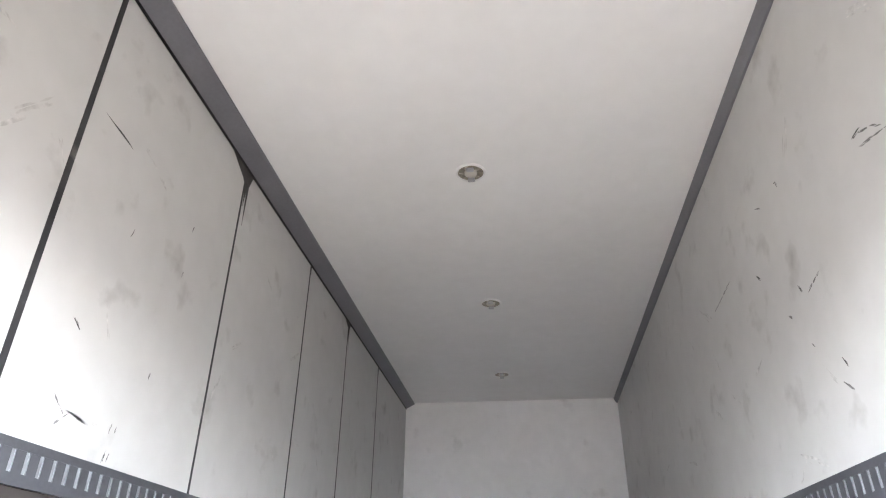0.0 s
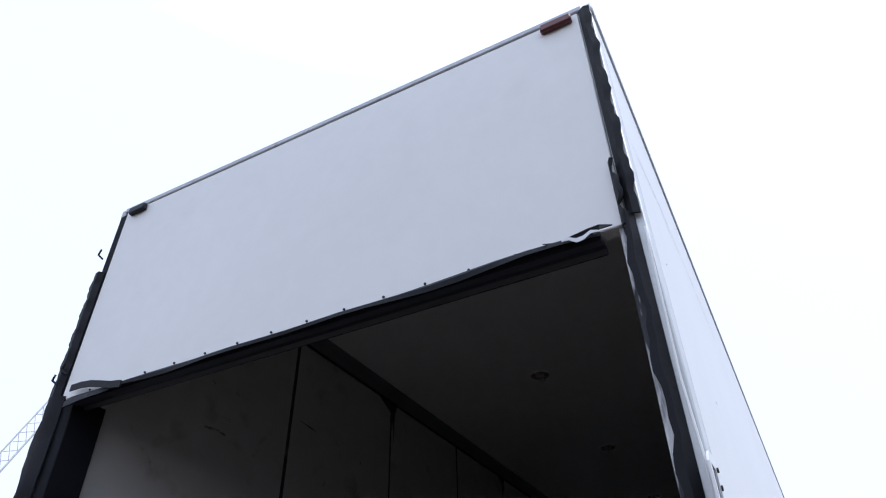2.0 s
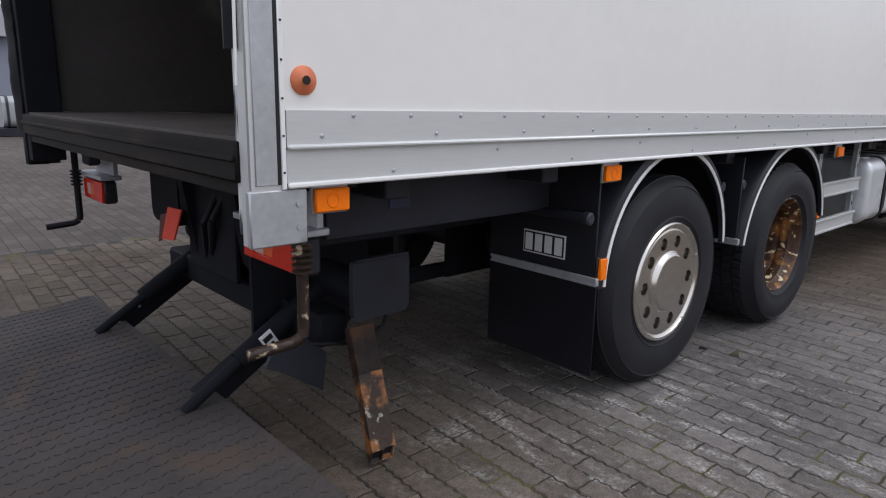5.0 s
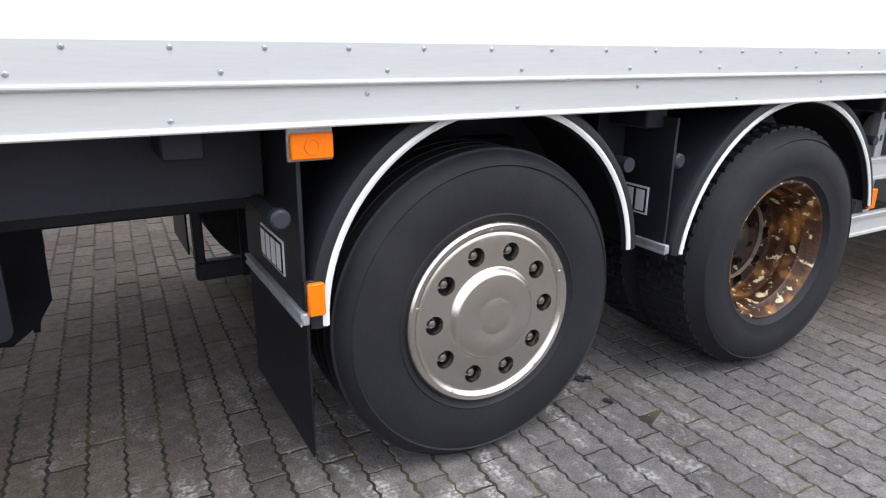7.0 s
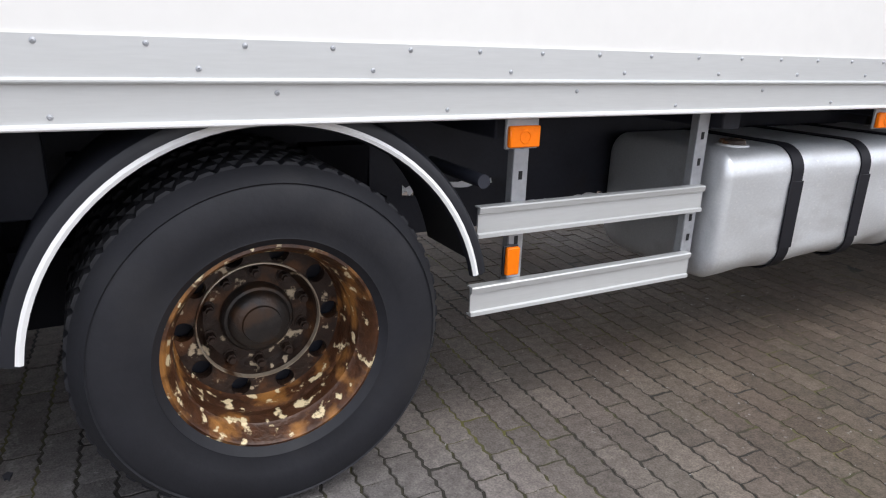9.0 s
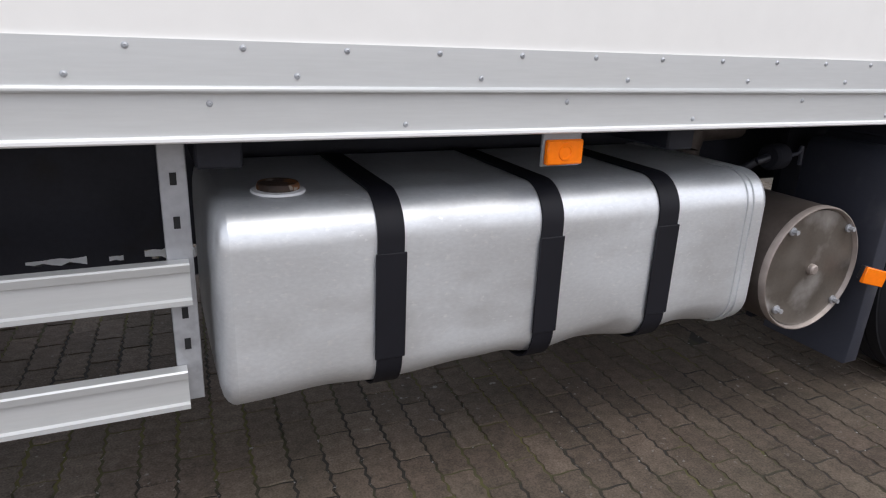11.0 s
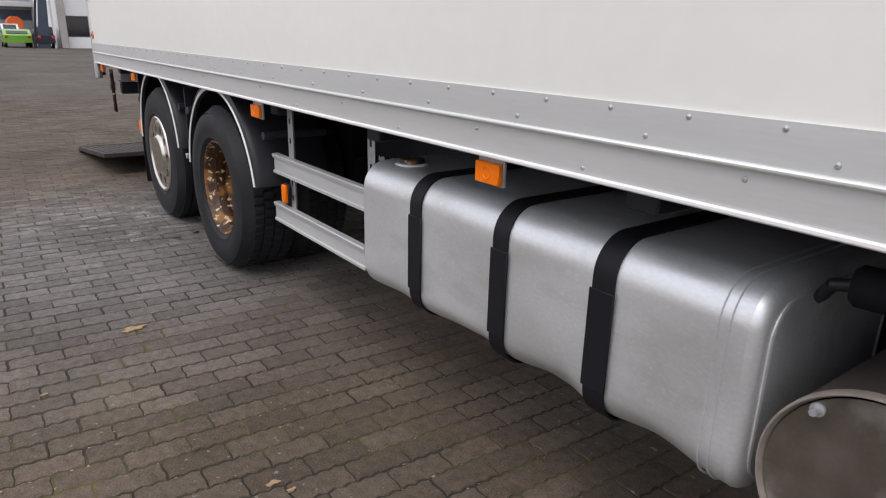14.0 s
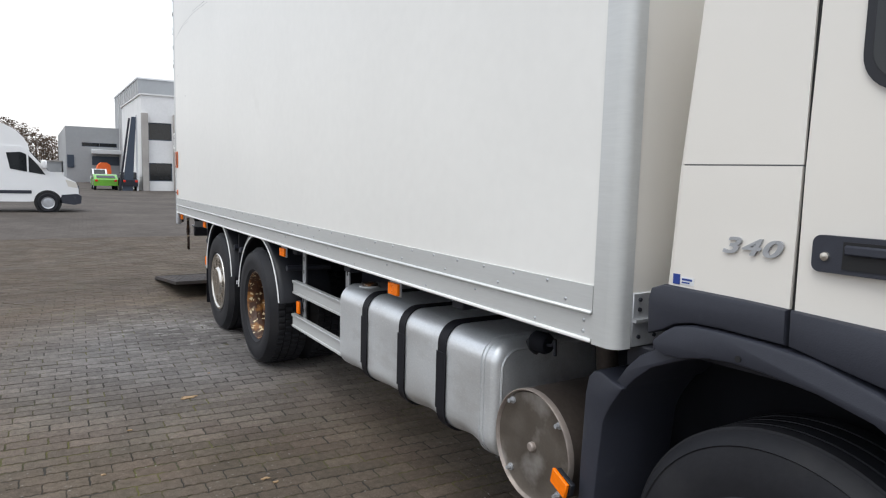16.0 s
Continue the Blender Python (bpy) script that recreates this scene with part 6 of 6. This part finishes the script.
def small_car(name, x, y, mat, label, category, l=4.0, h=1.42, w=1.74):
    """A small car along x, its tail towards +x, with glass, lamps and wheels."""
    c = thing(name, label, category, at=(x, y, 0))
    prof = [(x + l / 2, 0.35), (x + l / 2, 0.85), (x + l * 0.44, 0.95), (x + l * 0.30, h - 0.05), (x + l * 0.1, h), (x - l * 0.1, h - 0.03), (x - l * 0.25, 0.95), (x - l * 0.48, 0.78), (x - l / 2, 0.35)]
    part("body", Mesh().prism(prof, 1, y - w / 2, y + w / 2), mat, c)
    part("rear_window", Mesh().prism([(x + l * 0.435, 0.98), (x + l * 0.44, 0.99), (x + l * 0.312, h - 0.08), (x + l * 0.307, h - 0.09)], 1, y - w * 0.38, y + w * 0.38), DARKGLASS, c)
    for sd in (-1, 1):
        part("side_window", Mesh().prism([(x + l * 0.38, 0.97), (x + l * 0.28, h - 0.1), (x - l * 0.08, h - 0.1), (x - l * 0.2, 0.97)], 1, y + sd * w / 2 - 0.006, y + sd * w / 2 + 0.006), DARKGLASS, c)
        part("tail_lamp", Mesh().box(x + l / 2 - 0.03, x + l / 2 + 0.02, y + sd * w * 0.4 - 0.1, y + sd * w * 0.4 + 0.1, 0.68, 0.86, 0.02), REDLENS, c)
        for dx in (-l * 0.31, l * 0.31):
            mw = pose(x + dx, y + sd * (w / 2 - 0.02), 0.31, -90 * sd, 0, 0)
            wh = part("wheel", Mesh().lathe([(0.19, 0.02), (0.28, 0.03), (0.31, -0.02), (0.31, -0.16), (0.18, -0.18)], mw, 24), TYRE, c)
            part("rim", Mesh().lathe([(0, 0.0), (0.06, 0.01), (0.16, -0.01), (0.19, 0.02)], mw, 20), ALU_DULL, wh)
    return c


small_car("green_car", -52.6, 3.34, GREEN, "bright green small car on the paving", "car", 3.9, 1.28)
small_car("dark_car", -51.5, 5.0, CHASSIS, "dark car beside the office blades", "car", 4.0, 1.5, 1.1)
small_car("white_car", -72.0, 4.35, VANWHITE, "white estate car on the yard", "car", 4.4, 1.72, 1.4)
tarp = thing("orange_skip", "rounded orange container on the yard", "container", at=(-80, 5.6, 0))
part("body", Mesh().prism([(4.8, 0.3), (4.75, 1.6), (4.95, 2.2), (5.3, 2.5), (5.9, 2.5), (6.25, 2.2), (6.35, 1.5), (6.3, 0.3)], 0, -82, -80), ORANGECAR, tarp)
part("skid", Mesh().box(-82, -80, 4.9, 6.2, 0.0, 0.32, 0.03), CHASSIS, tarp)


def far_truck(name, x, y, mat, label):
    t = thing(name, label, "truck", at=(x, y, 0))
    part("cab", Mesh().prism([(y + 2.3, 0.45), (y + 2.35, 1.6), (y + 2.0, 2.3), (y + 1.7, 2.9), (y + 1.2, 3.1), (y - 0.1, 3.1), (y - 0.3, 0.5)], 0, x - 1.25, x + 1.25), mat, t)
    part("side_window", Mesh().prism([(y + 0.9, 1.6), (y + 0.9, 2.3), (y + 1.85, 2.3), (y + 2.15, 1.6)], 0, x + 1.25, x + 1.27), DARKGLASS, t)
    part("chassis", Mesh().box(x - 0.5, x + 0.5, y - 3.6, y, 0.6, 1.15), mat, t)
    for dy in (1.3, -2.2):
        road_wheel(t, x + 1.2, y + dy, 0.5, 0.5, 1)
        road_wheel(t, x - 1.2, y + dy, 0.5, 0.5, -1)
    return t


far_truck("white_tractor", -95.0, 2.3, VANWHITE, "white tractor unit parked far on the yard")

# woods on the bank
woods_rng = random.Random(5)
wood = Mesh()
trunks = Mesh()
for i in range(46):
    y, x = -16 + 0.5 * i + woods_rng.uniform(-0.3, 0.3), -140 - woods_rng.uniform(0, 14)
    top = 10.9 - max(0, y + 6) * 0.40 + woods_rng.uniform(-0.7, 0.6)
    trunks.cyl((x, y, 0), (x, y, top * 0.8), 0.16, 6, 0.05)
    for b in range(4):
        a = woods_rng.uniform(0, 6.28)
        trunks.cyl((x, y, top * (0.35 + 0.12 * b)), (x + 1.2 * math.cos(a), y + 1.2 * math.sin(a), top * (0.55 + 0.12 * b)), 0.06, 5, 0.02)
    for k in range(330):
        a, r, h = woods_rng.uniform(0, 6.28), 1.7 * math.sqrt(woods_rng.random()), woods_rng.uniform(0.05, 1.0)
        r *= 1.15 - 0.75 * h
        c = Vector((x + r * math.cos(a), y + r * math.sin(a), top * h))
        s = woods_rng.uniform(0.10, 0.26)
        q = [c + Vector((woods_rng.uniform(-s, s), woods_rng.uniform(-s, s), woods_rng.uniform(-s, s))) for _ in range(4)]
        wood.add([p[:] for p in q], [(0, 1, 2), (0, 2, 3), (0, 3, 1), (1, 3, 2)])
bank = tagged(new("far_woods", wood.data("far_woods", LEAVES)), "brown autumn woods beyond the yard", "trees", kind="stuff")
part("trunks", trunks, BARK, bank)

# across the yard: hall, blue truck, ribbed tank, crane
shed = thing("grey_hall", "grey hall with an overhanging upper storey", "building", at=(14, 46, 0))
HALLGREY = material("grey_upper_hall_panels", (0.36, 0.365, 0.395), 0.6, vary=0.05, size=0.5, grain=0.03, grain_size=5)
HALLBLUE = material("blue_grey_hall_wall", (0.205, 0.222, 0.275), 0.6, vary=0.06, size=0.5, grain=0.04, grain_size=5)
part("wall", Mesh().box(0, 34, 46.4, 60, 0, 4.55), HALLBLUE, shed)
part("upper_wall", Mesh().box(-1, 34.4, 45.8, 60, 4.55, 6.35), HALLGREY, shed)
for k in range(9):
    part("panel_joint", Mesh().box(0.2 + 3.6 * k, 0.28 + 3.6 * k, 45.76, 45.8, 4.55, 6.35), CLAD, shed)
part("door", Mesh().box(11.6, 13.6, 46.3, 46.4, 0, 2.6), STEELBLUE, shed)
part("door_frame", Mesh().box(13.6, 13.7, 46.25, 46.4, 0, 2.7).box(11.5, 11.6, 46.25, 46.4, 0, 2.7).box(11.5, 13.7, 46.25, 46.4, 2.6, 2.7), WALLWHITE, shed)

btruck = thing("blue_truck", "deep blue tractor unit parked across the yard", "truck", at=(10.5, 25.2, 0))
part("cab", Mesh().prism([(7.95, 0.5), (7.95, 4.0), (8.6, 4.2), (9.6, 4.1), (10.35, 3.85), (10.75, 2.9), (11.05, 1.6), (11.05, 0.5)], 1, 24.4, 26.8), TRUCKBLUE, btruck)
part("roof_spoiler", Mesh().prism([(8.3, 4.15), (8.7, 4.42), (9.0, 4.5), (9.9, 4.18), (9.2, 4.1)], 1, 24.6, 26.6), CHASSIS, btruck)
part("side_window", Mesh().prism([(9.95, 2.05), (9.95, 2.85), (10.6, 2.85), (10.82, 2.05)], 1, 24.385, 24.4), DARKGLASS, btruck)
part("step_panel", Mesh().box(8.6, 11.0, 24.36, 24.5, 0.55, 1.25, 0.04), CHASSIS, btruck)
part("side_stripe", Mesh().box(8.9, 9.7, 24.388, 24.4, 1.42, 1.5), STICKER, btruck)
part("chassis", Mesh().box(4.6, 8.6, 25.1, 26.1, 0.65, 0.95), CHASSIS, btruck)
for x in (9.9, 6.0):
    m = pose(x, 24.45, 0.5) @ OUT
    w = part("wheel", Mesh().lathe([(0.3, 0.02), (0.45, 0.03), (0.5, -0.02), (0.5, -0.28), (0.3, -0.3)], m, 28), TYRE, btruck)
    part("rim", Mesh().lathe([(0, -0.03), (0.12, -0.02), (0.26, -0.05), (0.3, 0.02)], m, 22), ALU_DULL, w)
rtank = thing("ribbed_tank", "grey ribbed storage tank on a dark frame", "tank", at=(6.2, 23.2, 0))
part("shell", Mesh().prism(round_rect(22.6, 23.8, 0.28, 1.22, 0.25, 6), 0, 3.0, 8.0), CLAD, rtank)
for k in range(9):
    part("rib", Mesh().prism(round_rect(22.57, 23.83, 0.25, 1.25, 0.26, 6), 0, 3.1 + 0.56 * k, 3.17 + 0.56 * k), GREYPLASTIC, rtank)
part("skid", Mesh().box(2.8, 8.2, 22.6, 23.8, 0.0, 0.26, 0.02), CHASSIS, rtank)
crate = thing("white_crate", "white plastic crate on the ribbed tank", "crate", at=(7.0, 23.2, 1.25))
part("body", Mesh().box(6.75, 7.55, 22.8, 23.6, 1.252, 1.75, 0.05), WALLWHITE, crate)
ycan = thing("yellow_canister", "yellow canister on the ribbed tank", "canister", at=(5.2, 23.2, 1.25))
part("body", Mesh().box(5.0, 5.4, 22.9, 23.3, 1.252, 1.5, 0.04), material("yellow_plastic", (0.7, 0.45, 0.03), 0.4), ycan)

crane = thing("lattice_crane", "grey lattice crane boom far away", "crane", at=(27, 75, 0))
boom = Mesh()
p0, p1 = Vector((26.7, 69.4, 3.0)), Vector((43.7, 69.4, 43.0))
side, upv = Vector((0.4, 0.9, 0.0)).normalized() * 1.0, Vector((-0.6, 0.3, 0.55)).normalized() * 1.3
chords = [(0, 0), (1, 0), (0.5, 1)]
for a, b in chords:
    boom.cyl(p0 + side * a + upv * b, p1 + side * a + upv * b, 0.09, 6)
n = 34
for i in range(n):
    q0, q1 = p0.lerp(p1, i / n), p0.lerp(p1, (i + 1) / n)
    for (a, b), (c, d) in zip(chords, chords[1:] + chords[:1]):
        boom.cyl(q0 + side * a + upv * b, q1 + side * c + upv * d, 0.035, 5)
part("boom", boom, CLAD_LIGHT, crane)
part("mast", Mesh().box(24.7, 28.7, 67.4, 71.4, 0, 3.4, 0.2), CLAD, crane)

# white building and fence ahead of the truck
wb = thing("white_building", "low white building with tall dark windows", "building", at=(28, 0, 0))
m = Mesh()
wins = [(1.52 - 1.72 * k - 0.86, 1.52 - 1.72 * k) for k in range(-4, 6)]
ys = sorted({-14.0, 14.0, *[v for w in wins for v in w]})
for a, b in zip(ys, ys[1:]):
    if any(abs(w[0] - a) < 1e-6 for w in wins):
        m.box(26.0, 26.3, a, b, 0, 0.5).box(26.0, 26.3, a, b, 3.25, 3.9)
    else:
        m.box(26.0, 26.3, a, b, 0, 3.9)
m.box(26.3, 34, -14, 14, 0, 3.9)
part("wall", m, WALLWHITE, wb)
part("roof_edge", Mesh().box(25.95, 34, -14.05, 14.05, 3.9, 3.98), CLAD, wb)
for a, b in wins:
    win = part("window", Mesh().box(26.12, 26.2, a, a + 0.06, 0.5, 3.25).box(26.12, 26.2, b - 0.06, b, 0.5, 3.25).box(26.12, 26.2, a + 0.06, b - 0.06, 3.19, 3.25).box(26.12, 26.2, a + 0.06, b - 0.06, 1.75, 1.82), STEELBLUE, wb)
    part("pane", Mesh().box(26.16, 26.18, a + 0.06, b - 0.06, 0.5, 3.19), DARKGLASS, win)
for y in (0.9, 2.6):
    part("roof_vent", Mesh().box(27, 27.4, y, y + 0.3, 3.98, 4.15, 0.02), ALU_DULL, wb)
ant = thing("roof_antenna", "thin antenna mast on the white building", "antenna", at=(27, 2.13, 3.98))
part("mast", Mesh().cyl((27, 2.13, 3.98), (27, 2.13, 4.95), 0.035, 8, 0.015), ALU_DULL, ant)
fence = thing("white_fence", "white vertical-bar metal fence", "fence", at=(22, 0, 0))
bar = Mesh().cyl((0, 0, 0.12), (0, 0, 1.36), 0.019, 6).data("bar", WALLWHITE)
for k in range(52):
    ob = part("bar", bar, None, fence)
    ob.location = (22.0, -5 + 0.2 * k, 0)
for z in (0.28, 1.22):
    part("rail", Mesh().box(21.98, 22.02, -5.1, 5.3, z - 0.025, z + 0.025), WALLWHITE, fence)
for y in (-4.5, -2.2, 0.2, 2.6):
    post = part("fence_post", Mesh().box(21.95, 22.05, y - 0.05, y + 0.05, 0, 1.40, 0.01), WALLWHITE, fence)
pole = thing("gate_post", "white gate post on a dark base plate", "post", at=(21.0, 1.25, 0))
part("shaft", Mesh().box(20.93, 21.07, 1.18, 1.32, 0.05, 1.45, 0.02), WALLWHITE, pole)
part("base_plate", Mesh().box(20.8, 21.2, 1.03, 1.47, 0.0, 0.055, 0.01), CHASSIS, pole)

# ---- paving: blocks in running bond, long side across the truck ----
TURN = radians(3.0)


def ground_height(x):
    """The yard rises a little under the rear axles and dips under the cab."""
    return 0.014 * math.exp(-((x - 2.0) / 2.2) ** 2) - 0.016 * math.exp(-((x - 7.4) / 2.2) ** 2)


FARPAVE = bpy.data.materials.new("distant_block_paving")
FARPAVE.use_nodes = True
n_, l_ = FARPAVE.node_tree.nodes, FARPAVE.node_tree.links
tc = n_.new("ShaderNodeTexCoord")
mp = n_.new("ShaderNodeMapping")
mp.inputs["Rotation"].default_value = (0, 0, radians(93))
brick = n_.new("ShaderNodeTexBrick")
brick.inputs["Scale"].default_value = 1.0
brick.inputs["Brick Width"].default_value, brick.inputs["Row Height"].default_value, brick.inputs["Mortar Size"].default_value = 0.218, 0.1127, 0.004
brick.inputs["Color1"].default_value, brick.inputs["Color2"].default_value, brick.inputs["Mortar"].default_value = (0.074, 0.063, 0.056, 1), (0.106, 0.090, 0.080, 1), (0.035, 0.031, 0.022, 1)
l_.new(tc.outputs["Object"], mp.inputs[0])
l_.new(mp.outputs[0], brick.inputs["Vector"])
nz = n_.new("ShaderNodeTexNoise")
nz.inputs["Scale"].default_value = 0.35
l_.new(tc.outputs["Object"], nz.inputs["Vector"])
mr = n_.new("ShaderNodeMapRange")
mr.inputs["From Min"].default_value, mr.inputs["From Max"].default_value, mr.inputs["To Min"].default_value, mr.inputs["To Max"].default_value = 0.3, 0.7, 0.75, 1.25
l_.new(nz.outputs["Fac"], mr.inputs["Value"])
sc = n_.new("ShaderNodeVectorMath")
sc.operation = "SCALE"
l_.new(brick.outputs["Color"], sc.inputs[0])
l_.new(mr.outputs[0], sc.inputs["Scale"])
l_.new(sc.outputs[0], n_["Principled BSDF"].inputs["Base Color"])
n_["Principled BSDF"].inputs["Roughness"].default_value = 0.9
n_["Principled BSDF"].inputs["Specular IOR Level"].default_value = 0.15
pavement = tagged(new("pavement", Mesh().add([(-400, -400, -0.05), (400, -400, -0.05), (400, 400, -0.05), (-400, 400, -0.05)], [(0, 1, 2, 3)]).data("pavement", JOINT)), "grey-brown concrete block paving with mossy joints", "paving", kind="structure")
PX0, PX1, PY0, PY1, LONG, SHORT, GAP = -9.0, 13.0, -7.0, 5.0, 0.218, 0.1127, 0.0072
bed_x = [PX0 + (PX1 - PX0) * i / 88 for i in range(89)]
bed = Mesh().sheet([[(x, y, ground_height(x) - 0.0036) for x in bed_x] for y in (PY0, PY1)], 0.03, (0, 0, -1))
part("joint_bed", bed, JOINT, pavement)
far = Mesh()
for x0, x1, y0, y1 in ((-400, PX0 + 0.2, -400, 400), (PX1 - 0.2, 400, -400, 400), (PX0 + 0.2, PX1 - 0.2, -400, PY0 + 0.2), (PX0 + 0.2, PX1 - 0.2, PY1 - 0.2, 400)):
    far.add([(x0, y0, -0.001), (x1, y0, -0.001), (x1, y1, -0.001), (x0, y1, -0.001)], [(0, 1, 2, 3)])
part("distant_paving", far, FARPAVE, pavement)


WAVE = (0.0046, -0.0046)
KY = [-4, -3, -2, -1, 0, 1, 2, 3, 4]


def block_shape(dz, tx, ty):
    """The corners of a worn block with wavy long sides and a chamfered top: a lower and an upper ring."""
    hx, hy, out_ = SHORT / 2 - GAP / 2, LONG / 2 - 0.0026, []
    for inset, z in ((0.0, -0.006), (0.003, 0.0)):
        ring = [(hx - inset + WAVE[k % 2], (hy - inset) * k / 4) for k in KY] + [(hx * 0.4, hy - inset + 0.003), (-hx * 0.4, hy - inset - 0.003)]
        ring += [(-hx + inset + WAVE[k % 2], (hy - inset) * k / 4) for k in KY[::-1]] + [(-hx * 0.4, -hy + inset - 0.003), (hx * 0.4, -hy + inset + 0.003)]
        out_ += [(a, b, z + dz + a * tx + b * ty) for a, b in ring]
    return out_


NB = 2 * len(KY) + 4
BLOCK_FACES = [tuple(range(NB, 2 * NB))] + [(i, (i + 1) % NB, NB + (i + 1) % NB, NB + i) for i in range(NB)]
single = []
for _ in range(8):
    me = bpy.data.meshes.new("paver")
    me.from_pydata(block_shape(0, random.uniform(-0.02, 0.02), random.uniform(-0.012, 0.012)), [], BLOCK_FACES)
    me.materials.append(PAVER_ONE)
    single.append(me)
verts, faces = [], []
pav_rng = random.Random(2)
for i in range(-100, 150):
    for j in range(-34, 26):
        u, v = i * SHORT, (j + (0.5 if i % 2 else 0.0)) * LONG
        cx, cy = u * math.cos(TURN) + v * math.sin(TURN), v * math.cos(TURN) - u * math.sin(TURN)
        if not (PX0 + 0.12 < cx < PX1 - 0.12 and PY0 + 0.12 < cy < PY1 - 0.12):
            continue
        turn = -TURN + pav_rng.gauss(0, 0.007)
        cx, cy, dz = cx + pav_rng.gauss(0, 0.0008), cy + pav_rng.gauss(0, 0.0016), ground_height(cx) + pav_rng.gauss(0, 0.0010)
        if 3.0 < cx < 6.6 and -1.35 < cy < 0.55:
            ob = new("paver", pav_rng.choice(single))
            ob.parent, ob.location, ob.rotation_euler = pavement, (cx, cy, dz), (0, 0, turn)
            continue
        ct, st = math.cos(turn), math.sin(turn)
        base = len(verts)
        verts += [(cx + a * ct - b * st, cy + a * st + b * ct, z) for a, b, z in block_shape(dz, pav_rng.gauss(0, 0.012), pav_rng.gauss(0, 0.007))]
        faces += [tuple(base + q for q in f) for f in BLOCK_FACES]
me = bpy.data.meshes.new("paving_blocks")
me.from_pydata(verts, [], faces)
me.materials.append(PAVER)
blocks = new("paving_blocks", me)
blocks.parent = pavement
tagged(blocks, kind="stuff")

# litter on the paving: dry leaves and black scraps
DRYLEAF = material("dry_tan_leaf", (0.33, 0.22, 0.12), 0.8, vary=0.3, size=60)
leaf_rng = random.Random(21)
for x, y, r, mat in ((4.13, -0.655, 0.05, DRYLEAF), (5.65, -0.545, 0.02, DRYLEAF), (5.72, -0.51, 0.014, DRYLEAF), (4.6, -1.1, 0.014, DRYLEAF), (5.2, -1.3, 0.012, DRYLEAF), (2.645, 0.285, 0.024, CHASSIS), (2.68, 0.275, 0.018, CHASSIS), (2.627, 0.095, 0.024, CHASSIS), (2.715, 0.515, 0.02, CHASSIS), (3.6, -0.4, 0.01, DRYLEAF), (6.4, -0.9, 0.012, DRYLEAF)):
    k = 11
    ring = []
    for i in range(k):
        q, rr = 6.283 * i / k, r * leaf_rng.uniform(0.45, 1.1)
        ring.append((x + rr * math.cos(q) * 0.8, y + rr * math.sin(q) * 1.3, ground_height(x) + 0.005 + leaf_rng.uniform(0, 0.004)))
    low = [(a, b, ground_height(x) + 0.0025) for a, b, c in ring]
    m = Mesh().add(ring + low, [tuple(range(k)), tuple(range(k, 2 * k))[::-1]] + [(i, (i + 1) % k, k + (i + 1) % k, k + i) for i in range(k)])
    dry = mat is DRYLEAF
    ob = new("dry_leaf" if dry else "rubber_scrap", m.data("dry_leaf" if dry else "rubber_scrap", mat))
    tagged(ob, "dry tan leaf lying on the block paving" if dry else "small black rubber scrap on the block paving", "leaf" if dry else "scrap", "leaves on the paving" if dry else "scraps on the paving")
